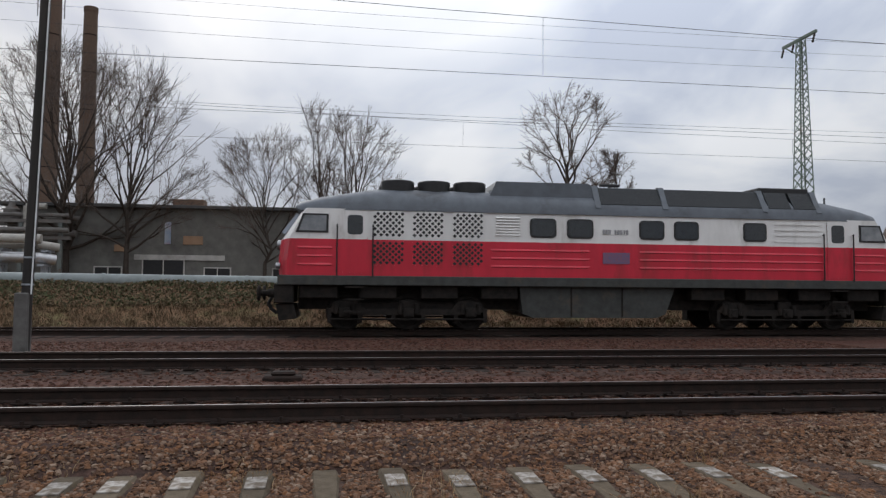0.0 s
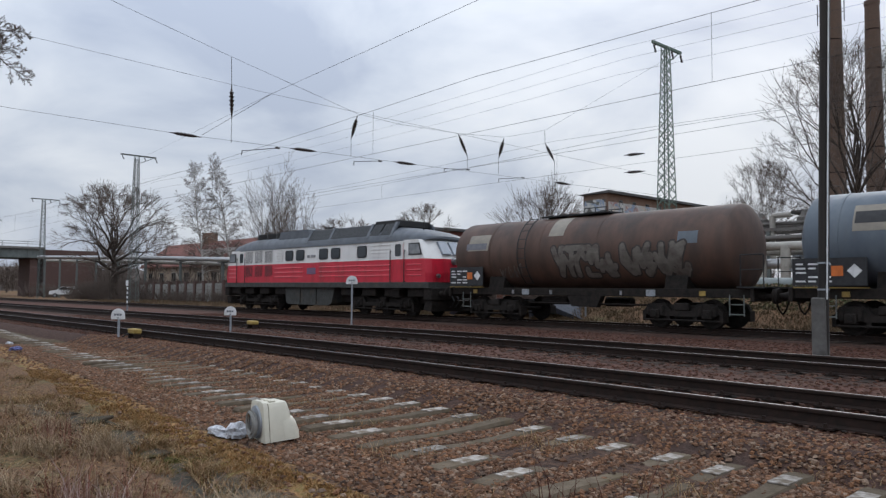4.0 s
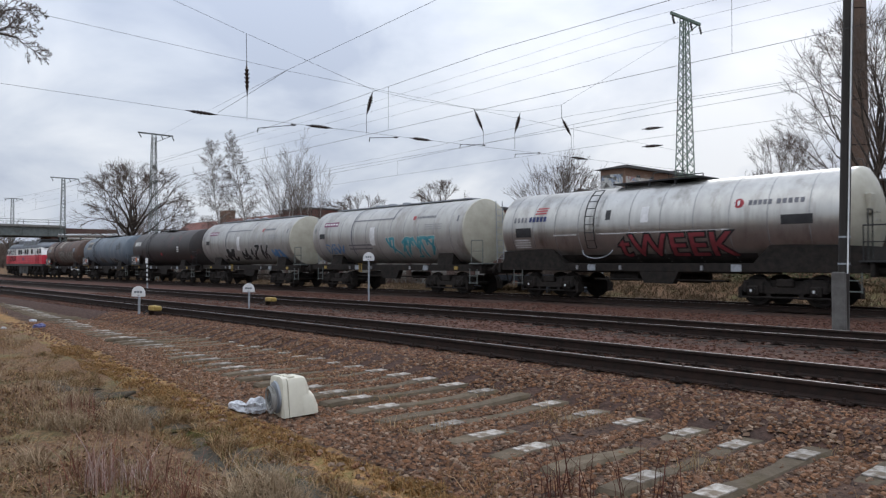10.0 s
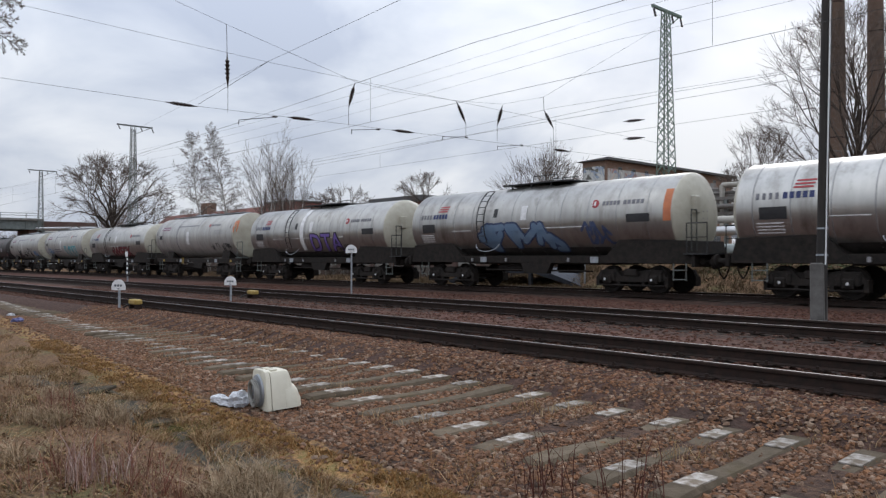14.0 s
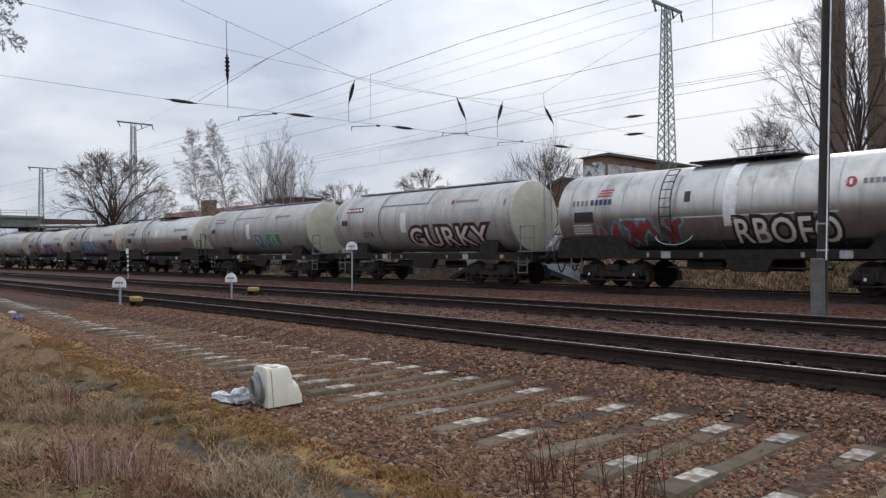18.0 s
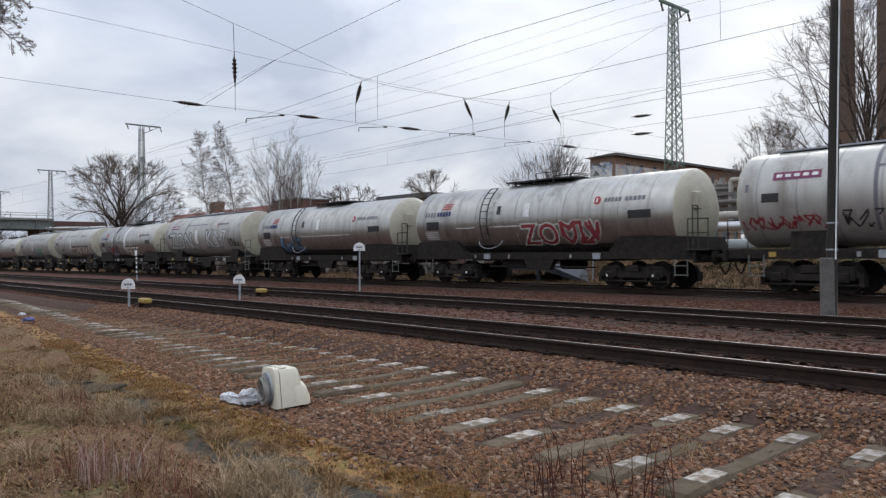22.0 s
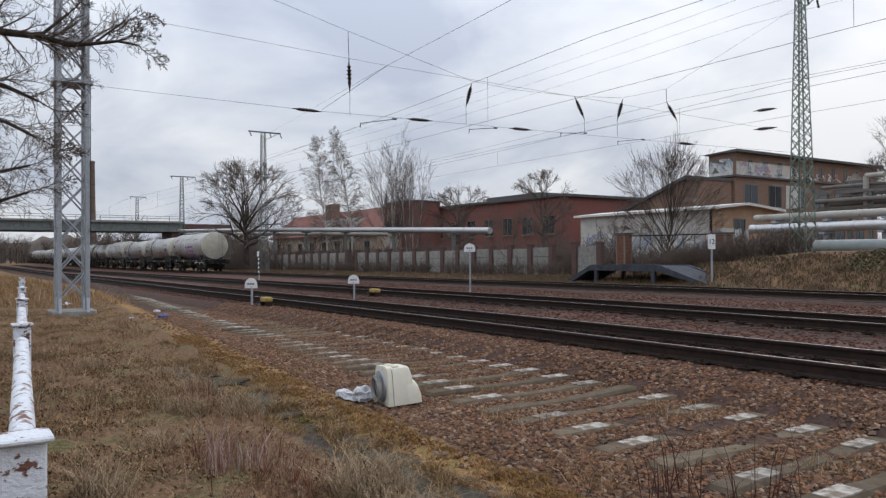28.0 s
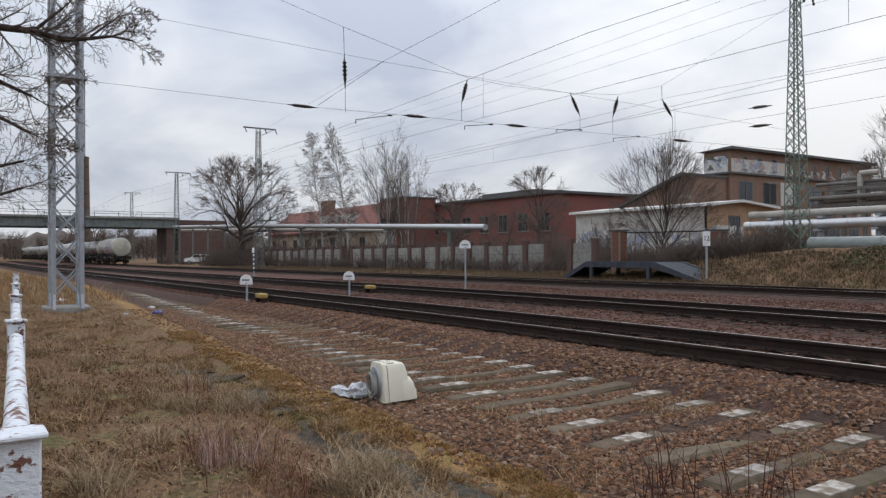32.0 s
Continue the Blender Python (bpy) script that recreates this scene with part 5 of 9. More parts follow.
def slov_wagon(label):
    w = thing("tank_wagon", label, "tank wagon", "tank wagons of the train")
    running_gear(w, 15.05)
    R, zc = 1.45, 2.6
    t = tank_shell(w, -6.6, 6.3, R, zc, P["silver"], 0.4, P["cream"])
    for x in (-6.1, -5.0, -3.9, -2.8, -0.6, 0.6, 1.8, 3.0, 4.2, 5.4):
        ring(t, x, R, P["band"], 0.035, 0.006)
    for k in (-1, 1):
        bm = bmesh.new()
        prism(bm, [(k * 3.4, 1.02), (k * 6.9, 1.02), (k * 6.7, 1.75), (k * 4.2, 1.85)], -1.22, 1.22, "y")
        part("tank_cradle", bm, "under", w, "dark cradle plate")
    bm = bmesh.new()
    box(bm, -3.6, 3.6, -0.9, 0.9, 0.95, 1.22, 0.03)
    part("under_trough", bm, "under", w)
    decal("weld_line", w, -4.0, -2.9, -0.3, -0.27, R, zc, P["logo_white"], 0.008)
    decal("weld_line", w, -2.0, 3.0, -0.3, -0.27, R, zc, P["logo_white"], 0.008)
    letter_blocks(w, -6.0, -5.25, 0.26, 0.46, R, zc, P["logo_grey"], 4, gap=0.5)
    letter_blocks(w, -5.22, -4.3, 0.26, 0.46, R, zc, P["logo_blue"], 5, "dark blue operator name drawn as blocks")
    for k in range(3):
        decal("name_wave", w, -4.95 + 0.03 * k, -4.4 + 0.03 * k, 0.56 + k * 0.11, 0.62 + k * 0.11, R, zc, P["logo_red"], 0.008)
    decal("data_panel", w, -5.9, -5.1, -0.32, 0.04, R, zc, P["board"], 0.008, "black data panel")
    for k in range(4):
        decal("print_bar", w, -6.0, -5.2, -0.75 + k * 0.1, -0.71 + k * 0.1, R, zc, P["logo_white"], 0.01)
    bm = bmesh.new()
    lathe(bm, [(0, 0.155), (0.01, 0.155)], 20, "y")
    q = part("round_logo", bm, P["logo_red"], w, "round red logo disc")
    q.location, q.rotation_euler = mount(3.3, 0.5, R, zc, 0.01), (-0.34, 0, 0)
    for k in (-1, 1):
        decal("logo_stroke", q, 3.22 + 0.05 * k, 3.27 + 0.07 * k, 0.42, 0.58, R, zc, P["logo_white"], 0.028).parent = w
    # black strip along the belly between the cradles
    decal("tarred_belly", w, -3.9, 3.7, -2.2, -1.12, R, zc, P["belly_black"], 0.005, "black belly of the tank")
    letter_blocks(w, 3.6, 4.35, 0.42, 0.58, R, zc, P["logo_grey"], 5)
    letter_blocks(w, 4.45, 5.3, 0.42, 0.58, R, zc, P["logo_grey"], 5)
    decal("dark_patch", w, 4.6, 5.5, -0.2, 0.08, R, zc, P["board"], 0.008, "black rectangle on the tank")
    decal("inspection_patch", w, -0.15, 0.15, 0.05, 0.6, R, zc, P["logo_white"], 0.008)
    ladder(w, -2.2, R, zc, "black", -0.75, 1.4)
    decal("ladder_plate", w, -1.6, -1.4, 0.2, 0.55, R, zc, P["board"], 0.01)
    bm = bmesh.new()
    for k in range(12):
        a, b = (radians(180 + 15 * j) for j in (k, k + 1))
        tube(bm, (-2.0 + 0.65 * math.cos(a), -1.35 - 0.12 * math.sin((a - math.pi)), 1.75 + 0.3 * math.sin(a)), (-2.0 + 0.65 * math.cos(b), -1.35 - 0.12 * math.sin(b - math.pi), 1.75 + 0.3 * math.sin(b)), 0.018, n=6)
    part("hose_loop", bm, "galv", w)
    catwalk(w, -1.9, 1.6, zc + R + 0.06, 0.55, 0.0, "black")
    catwalk(w, -0.2, 1.0, zc + R + 0.06, 0.6, 0.28, "black")
    for x in (-1.4, -0.4, 0.6):
        bm = bmesh.new()
        tube(bm, (x, -0.5, zc + R - 0.25), (x, -0.5, zc + R + 0.12), 0.04, n=6)
        part("catwalk_bracket", bm, "black", w)
    end_platform(w, 6.65, 1, "black")
    bm = bmesh.new()
    box(bm, 6.6, 6.76, -0.75, -0.4, zc + 0.05, zc + 0.62, 0.03)
    part("end_hatch", bm, P["cream"], w, "cream hatch on the tank's end")
    for a in (50, 135, 215, 320):
        bm = bmesh.new()
        c, q = math.cos(radians(a)), math.sin(radians(a))
        tube(bm, (6.7, 0.15 * c, zc + 0.15 * q), (6.35, 1.32 * c, zc + 1.32 * q), 0.018, n=5)
        part("end_strap", bm, P["band"], w)
    bm = bmesh.new()
    for y in (-1.05, -0.72):
        tube(bm, (6.78, y, 1.3), (6.78, y, 2.75), 0.022, n=6)
    tube(bm, (6.78, -1.05, 2.75), (6.78, -0.72, 2.75), 0.022, n=6)
    part("end_rail", bm, "sole", w, "dark grab rail")
    for x in (-4.5, 4.5):
        for d in (-0.92, 0.92):
            bm = bmesh.new()
            box(bm, x + d - 0.03, x + d + 0.03, -1.245, -1.235, 0.42, 0.5)
            part("axle_mark", bm, P["logo_white"], w)
    return w, R, zc


ga, gR, gz = gatx_wagon(P["brown"], label="rusty brown tank wagon with pale sprayed lettering and data board", rings=(-4.2, -1.6, 1.0))
decal("faded_patch", ga, -5.4, -4.2, 0.15, 0.85, gR, gz, P["beige"], 0.008, "beige patch with a grey name bar")
decal("name_bar", ga, -5.5, -4.35, 0.2, 0.46, gR, gz, P["logo_grey"], 0.012)
scrawl(ga, 1.9, -0.95, 5.4, 1.05, gR, gz, "ash", "soot", 17, "faded pale spray paint", 9, 0.2)
scrawl(ga, -3.1, -1.0, 1.1, 0.6, gR, gz, "ash", None, 12, "", 3, 0.07)
decal("paint_streak", ga, -1.2, -0.5, 0.6, 1.7, gR, gz, P["beige"], 0.008)
decal("patch", ga, 4.2, 4.9, 0.1, 0.5, gR, gz, P["bluegrey"], 0.008)
gb, _, _ = gatx_wagon(P["bluegrey"], label="faded blue-grey tank wagon with a black data board", rings=(-5.3, -3.5, -1.9, -0.6, 1.8, 4.0))
decal("faded_patch", gb, -4.9, -3.6, 0.2, 1.0, gR, gz, P["beige"], 0.008, "beige patch with a dark name bar")
decal("name_bar", gb, -4.85, -3.65, 0.42, 0.78, gR, gz, P["board"], 0.012)
scrawl(gb, -0.6, -1.15, 1.6, 0.5, gR, gz, "ash", None, 13, "pale sprayed scribble", 4, 0.18)
scrawl(gb, 2.4, -1.2, 2.0, 0.5, gR, gz, "soot", "sp_sand", 14, "", 5, 0.14)
scrawl(gb, 4.3, 0.1, 1.3, 0.6, gR, gz, "soot", None, 15, "", 4, 0.06)
gc, _, _ = gatx_wagon(P["blackred"], label="sooty black tank wagon with faded red along the top", rings=(-3.9, -2.4, 0.8, 3.4))
letter_blocks(gc, -5.6, -4.3, 0.25, 0.6, gR, gz, P["sp_white"], 4, "white name drawn as four blocks", 0.16)
decal("warning_mark", gc, 0.1, 0.4, -0.55, -0.35, gR, gz, P["logo_red"], 0.008)
for k in range(3):
    decal("print_bar", gc, 3.4, 3.8, -0.3 + 0.15 * k, -0.22 + 0.15 * k, gR, gz, P["logo_white"], 0.008)

N_LABEL = "dirty white tank wagon with ring bands, sprayed lettering and end platform"
S_LABEL = "dull silver tank wagon with a cream end, ladder and sprayed lettering"
n0, nR, nz = nacco_wagon(N_LABEL)
s0, sR, sz = slov_wagon(S_LABEL)


def double_spray(w, text, x, arc, size, R, zc, inner, outer, stretch=1.0, label="", shear=0.0, edge=0.055):
    size, stretch = size * 1.45, stretch * 0.82
    spray("graffiti_letter", text, w, x, arc, size, R, zc, P[outer], edge * size, 0.009, "", shear, stretch)
    spray("graffiti_letter", text, w, x, arc, size, R, zc, P[inner], 0.01 * size, 0.013, label, shear, stretch)


def nacco():
    return copy_thing(n0, pose(0, 0, 0))


def slov():
    return copy_thing(s0, pose(0, 0, 0))


w4, w5, w7, w11, w12, w14, w17 = (nacco() for _ in range(7))
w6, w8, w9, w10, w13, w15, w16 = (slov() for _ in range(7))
for proto in (n0, s0):
    for o in (*proto.children_recursive, proto):
        bpy.data.objects.remove(o)
scrawl(w4, -2.2, -1.3, 2.4, 0.8, nR, nz, "sp_black", "sp_white", 21, "black sprayed scribble", 3, 0.26)
scrawl(w4, 1.3, -1.2, 3.6, 0.9, nR, nz, "sp_black", "sp_white", 22, "black and pale sprayed scribble", 5, 0.2)
scrawl(w4, 4.3, -1.1, 1.2, 0.5, nR, nz, "sp_blue", None, 23, "", 3, 0.3)
scrawl(w5, 2.2, -1.25, 3.4, 1.0, nR, nz, "sp_teal", "sp_white", 24, "teal sprayed scribble with pale edges", 5, 0.13)
scrawl(w5, -4.2, -0.95, 1.6, 0.5, nR, nz, "sp_blue", None, 25, "", 4, 0.12)
for k in range(2):
    decal("scribble", w5, -2.9, -0.9, -0.55 - 0.2 * k, -0.48 - 0.2 * k, nR, nz, P["logo_grey"], 0.008)
double_spray(w6, "tWEEK", 1.0, -1.2, 0.85, sR, sz, "sp_red", "sp_black", 1.35, "dark red sprayed letters with black edges")
scrawl(w7, 3.2, -1.0, 1.2, 0.5, nR, nz, "sp_black", None, 26, "thin black sprayed tag", 4, 0.07)
scrawl(w7, 4.8, -1.1, 1.2, 0.55, nR, nz, "sp_black", None, 27, "", 3, 0.1)
scrawl(w7, 6.2, 0.2, 0.6, 0.7, nR, nz, "sp_orange", None, 28, "", 2, 0.16)
double_spray(w8, "DTA", 1.3, -1.05, 0.95, sR, sz, "sp_violet", "sp_black", 1.25, "violet sprayed letters with black edges")
decal("white_patch", w8, -1.1, -0.75, -1.0, 1.6, sR, sz, P["logo_white"], 0.008)
scrawl(w8, 2.9, -1.0, 1.2, 0.3, sR, sz, "sp_black", None, 29, "", 5, 0.1)
scrawl(w9, -0.6, -1.2, 4.4, 1.0, sR, sz, "sp_steel", "sp_navy", 30, "blue sprayed scribble with dark edges", 4, 0.26)
scrawl(w9, 3.4, -0.95, 1.3, 0.8, sR, sz, "sp_navy", None, 31, "", 3, 0.12)
decal("orange_smear", w9, 6.0, 6.28, -0.2, 0.9, sR, sz, P["sp_orange"], 0.008)
scrawl(w11, 0.6, -1.15, 1.6, 0.85, nR, nz, "sp_steel", "sp_white", 32, "blue sprayed scribble", 3, 0.15)
scrawl(w11, 2.1, -1.15, 1.6, 0.8, nR, nz, "sp_green", "sp_white", 33, "green sprayed scribble", 3, 0.15)
scrawl(w11, -2.6, -1.2, 1.4, 0.4, nR, nz, "sp_white", None, 34, "", 4, 0.1)
double_spray(w12, "GURKY", 2.0, -1.35, 0.98, nR, nz, "sp_cream", "sp_wine", 1.25, "pale sprayed letters with thick dark edges", 0.0, 0.11)
spray("graffiti_letter", "DTA", w12, -3.5, -0.75, 0.4, nR, nz, P["sp_black"], 0.0, 0.01)
spray("graffiti_letter", "TRUTH", w12, 3.4, -1.85, 0.42, nR, nz, P["sp_white"], 0.0, 0.012)
scrawl(w13, -3.3, -1.25, 2.9, 0.85, sR, sz, "sp_red", "sp_teal", 35, "red and white sprayed scribble", 4, 0.24)
double_spray(w13, "RBOFO", 1.5, -1.25, 0.85, sR, sz, "sp_cream", "sp_black", 0.9, "pale sprayed letters with black edges", 0.0, 0.11)
decal("white_patch", w13, -0.3, 0.1, -0.6, 1.7, sR, sz, P["logo_white"], 0.008)
double_spray(w14, "ZON", -3.4, -0.92, 1.1, nR, nz, "grey_fill", "sp_dkgreen", 1.3, "pale sprayed letters with black edges")
scrawl(w14, 2.9, -0.85, 1.7, 1.05, nR, nz, "grey_fill", "sp_dkgreen", 41, "", 2, 0.12)
double_spray(w14, "K", 1.3, -0.85, 1.15, nR, nz, "grey_fill", "sp_dkgreen", 1.3, "pale sprayed letters with black edges")
scrawl(w14, 4.7, -0.8, 1.4, 0.5, nR, nz, "sp_black", None, 36, "", 5, 0.09)
scrawl(w15, -3.0, -1.2, 2.6, 0.8, sR, sz, "sp_steel", "sp_navy", 37, "blue sprayed scribble with dark edges", 5, 0.17)
double_spray(w16, "ZO", 0.6, -1.1, 0.85, sR, sz, "sp_red", "sp_white", 1.2, "red sprayed letters with pale edges")
scrawl(w16, 2.5, -1.05, 1.5, 0.8, sR, sz, "sp_red", "sp_white", 38, "", 2, 0.18)
double_spray(w17, "1973", 0.9, -1.4, 1.2, nR, nz, "sp_peach", "sp_violet", 1.15, "sand-coloured sprayed figures with violet edges", 0.0, 0.11)
double_spray(w17, "oooo", 4.2, -1.35, 0.5, nR, nz, "sp_sand", "sp_violet", 1.3)
scrawl(w17, -4.9, -0.95, 2.6, 0.4, nR, nz, "sp_red", None, 39, "red sprayed scribble", 9, 0.12)
scrawl(w17, -2.9, -0.95, 1.0, 0.5, nR, nz, "sp_black", None, 40, "", 3, 0.09)

LENGTHS = {"g": 14.3, "n": 14.8, "s": 15.05}
RAKE = [(ga, "g"), (gb, "g"), (gc, "g"), (w4, "n"), (w5, "n"), (w6, "s"), (w7, "n"), (w8, "s"), (w9, "s"), (w10, "s"), (w11, "n"), (w12, "n"), (w13, "s"), (w14, "n"), (w15, "s"), (w16, "s"), (w17, "n")]

# ---- masts, wires and signs of the line ----


def lattice_mast(name, label, x, y, z0, top, wide, narrow, material, arm=0.0, turn=0.0, brace=0.9):
    """Four angle-iron legs that lean together, with crossed braces on each face, as parts."""
    m = thing(name, label, "mast", "catenary masts", (x, y, z0))
    m.rotation_euler = (0, 0, radians(turn))
    h = top - z0

    def half(z):
        return (wide + (narrow - wide) * z / h) / 2

    leg = 0.05 if wide > 0.5 else 0.06
    for sx in (-1, 1):
        for sy in (-1, 1):
            bm = bmesh.new()
            a, b = half(0), half(h)
            for w, d in ((leg, 0.012), (0.012, leg)):
                lo = [bm.verts.new((sx * (a - u), sy * (a - v), 0)) for u, v in ((0, 0), (w, 0), (w, d), (0, d))]
                hi = [bm.verts.new((sx * (b - u), sy * (b - v), h)) for u, v in ((0, 0), (w, 0), (w, d), (0, d))]
                for k in range(4):
                    bm.faces.new((lo[k], lo[(k + 1) % 4], hi[(k + 1) % 4], hi[k]))
                bm.faces.new(hi)
            bmesh.ops.recalc_face_normals(bm, faces=bm.faces)
            part("leg", bm, material, m)
    z, k = 0.1, 0
    while z < h - 0.3:
        step = max(0.45, half(z) * 2 * brace)
        z1 = min(h, z + step)
        a, b = half(z), half(z1)
        for fx, fy in ((1, 0), (0, 1), (-1, 0), (0, -1)):
            for s in (-1, 1):
                bm = bmesh.new()
                p = (fx * a - fy * a * s, fy * a + fx * a * s, z)
                q = (fx * b + fy * b * s, fy * b - fx * b * s, z1)
                tube(bm, p, q, 0.02 if wide > 0.5 else 0.025, n=4)
                part("brace", bm, material, m)
        z = z1
    if arm:
        bm = bmesh.new()
        box(bm, -0.06, 0.06, -arm * 0.45, arm * 0.55, h - 0.05, h + 0.08)
        tube(bm, (0, arm * 0.5, h), (0, 0.1, h - 0.8), 0.03, n=5)
        part("cross_arm", bm, material, m)
        for yy in (-arm * 0.42, arm * 0.2, arm * 0.52):
            bm = bmesh.new()
            lathe(bm, [(-0.5, 0.03), (-0.42, 0.07), (-0.36, 0.03), (-0.3, 0.07), (-0.24, 0.03), (-0.18, 0.07), (-0.1, 0.025), (0, 0.02)], 8, "z")
            q = part("insulator", bm, "porcelain", m, smooth=True)
            q.location, q.rotation_euler = (0, yy, h), (radians(25), 0, 0)
    return m


lattice_mast("catenary_mast", "flaking green lattice mast of the overhead line", -19.5, 32.5, 1.0, 13.4, 0.9, 0.32, "green_steel", 2.6)
lattice_mast("catenary_mast", "flaking green lattice mast behind the locomotive", 22.2, 32.5, 1.2, 13.6, 0.9, 0.32, "green_steel", 2.6)
lattice_mast("catenary_mast", "grey-green lattice mast with a cross arm", -73.4, 26.3, -0.2, 14.1, 0.9, 0.4, "grey_mast", 3.4)
lattice_mast("catenary_mast", "grey lattice mast with a cross arm by the bridge", -111.6, 27.7, -0.35, 13.2, 0.9, 0.4, "grey_mast", 3.6)
lattice_mast("catenary_mast", "far grey lattice mast beyond the bridge", -176, 34.0, -0.4, 15.0, 1.0, 0.5, "grey_mast", 3.4)
near = thing("catenary_mast", "galvanised square lattice mast standing in dry grass", "mast", "catenary masts", (-24.45, 2.9, -0.2))
for sx in (-0.37, 0.37):
    for sy in (-0.37, 0.37):
        bm = bmesh.new()
        box(bm, sx - 0.09, sx + 0.09, sy - 0.06, sy + 0.06, 0, 13.0, 0.01)
        lg = part("leg", bm, "galv", near, "grey channel leg")
        bm = bmesh.new()
        prism(bm, [(sx - 0.26, 0), (sx + 0.26, 0), (sx + 0.1, 0.42), (sx - 0.1, 0.42)], sy - 0.04, sy + 0.04, "y")
        part("foot_gusset", bm, "galv", lg)
z = 0.35
while z < 12.5:
    for s in (-0.37, 0.37):
        for q0, q1 in (((-0.37, s, z), (0.37, s, z + 0.85)), ((0.37, s, z + 0.02), (-0.37, s, z + 0.87)), ((s, -0.37, z), (s, 0.37, z + 0.85)), ((s, 0.37, z + 0.02), (s, -0.37, z + 0.87))):
            bm = bmesh.new()
            tube(bm, q0, q1, 0.028, n=4)
            part("brace", bm, "galv", near)
    z += 0.86
bm = bmesh.new()
box(bm, -0.6, 0.6, -0.6, 0.6, -0.15, 0.06, 0.03)
part("concrete_foot", bm, "concrete", near)
for zz in (6.7, 7.9):
    bm = bmesh.new()
    box(bm, -0.5, 0.5, -0.52, 0.52, zz, zz + 0.1)
    part("collar", bm, "galv", near)
bm = bmesh.new()
tube(bm, (0.45, 0.45, 2.2), (0.45, 0.45, 7.0), 0.012, n=5)
part("earthing_cable", bm, "wire", near)

# the leaning wooden pole in its concrete foot
pole = thing("wooden_pole", "dark leaning wooden pole strapped to a concrete foot", "pole", at=(-6.75, 17.72, -0.1))
bm = bmesh.new()
tube(bm, (0.02, 0, 0.05), (0.36, 0, 14.0), 0.118, 0.1, n=14)
part("shaft", bm, "pole", pole, "dark tarred shaft", smooth=True)
bm = bmesh.new()
box(bm, -0.17, 0.13, -0.15, 0.13, 0, 1.34, 0.03)
part("concrete_foot", bm, mat("sooty_concrete", (0.13, 0.125, 0.118), (0.085, 0.08, 0.075), 0.9, scale=4, stain=(0.05, 0.046, 0.042), stain_scale=1.5, bump=0.3), pole)
for zz in (1.5, 2.1):
    bm = bmesh.new()
    lathe(bm, [(zz, 0.11), (zz, 0.128), (zz + 0.04, 0.128), (zz + 0.04, 0.11)], 12, "z")
    part("strap", bm, "galv", pole).location = (0.02 + 0.0243 * zz, 0, 0)
bm = bmesh.new()
tube(bm, (0.16, -0.08, 1.3), (0.45, -0.08, 13.5), 0.018, n=5)
part("cable_duct", bm, "white_enamel", pole, "pale cable duct")


def wire(label, pts, r=0.012, name="overhead_wire"):
    bm = bmesh.new()
    for a, b in zip(pts, pts[1:]):
        tube(bm, a, b, r, n=4, caps=False)
    bmesh.ops.remove_doubles(bm, verts=bm.verts, dist=r * 0.9)
    return tagged(new(name, mesh_of(bm, name, "wire")), label, "wire", "wires of the overhead line")


def sagging(y, z, x0=-230, x1=60, sag=0.25, support=-22.0, span=64.0, r=0.012, label="dark overhead wire along a track"):
    pts, x = [], x0
    while x <= x1:
        u = ((x - support) / span) % 1.0
        pts.append((x, y, z - sag * 4 * u * (1 - u)))
        x += 8.0
    return wire(label, pts, r)


wire("dark overhead wire along a track", [(-73.4, 27.0, 14.1), (-15.62, 8.72, 5.98), (-11.96, 8.72, 6.12), (10, 8.72, 7.05), (60, 8.72, 7.2)], 0.004)
wire("dark overhead wire along a track", [(-20.0, 8.95, 5.66), (-15.62, 8.72, 5.98)], 0.0055)
sagging(18.2, 5.65, sag=0.03, r=0.0055)
for y, zc, zm in ((13.9, 5.58, 7.15), (22.94, 5.92, 7.1)):
    sagging(y, zc, sag=0.03, r=0.0055)
    sagging(y, zm, sag=0.58, support=-12.0, r=0.0062)
    for k in range(-22, 7):
        x = k * 11.3 + 4.0
        u = ((x + 12.0) / 64.0) % 1.0
        bm = bmesh.new()
        tube(bm, (x, y, zc), (x, y, zm - 0.58 * 4 * u * (1 - u)), 0.005, n=3, caps=False)
        if -90 < x < 40:
            tagged(new("dropper_wire", mesh_of(bm, "dropper_wire", "wire")), "thin dropper wire between two overhead wires", "wire", "wires of the overhead line")
        else:
            bm.free()
for y, z in ((31.3, 13.55), (32.9, 13.5), (31.9, 12.4), (27.0, 8.3)):
    sagging(y, z, sag=0.5, r=0.0062, label="feeder wire carried on the mast tops")
# the cross-span between the near mast and the green mast
HEAD = [(-24.4, 3.3, 11.5), (-23.11, 11.31, 9.13), (-22.33, 15.98, 7.82), (-22.04, 17.77, 7.66), (-21.6, 20.4, 7.63), (-21.22, 22.69, 7.75), (-20.86, 24.9, 8.31), (-19.6, 32.2, 12.6)]
wire("sagging carrying rope of the cross-span", HEAD, 0.006)
wire("upper rope of the cross-span", [(-24.4, 3.3, 8.85), (-22.87, 12.76, 8.07), (-19.6, 32.2, 6.9)], 0.0055)
LOW = [(-24.4, 3.4, 6.56), (-23.34, 9.89, 6.3), (-22.68, 13.91, 6.25), (-22.0, 18.0, 6.18), (-20.69, 25.9, 6.07), (-19.6, 32.2, 6.0)]
wire("lower rope of the cross-span", LOW, 0.006)


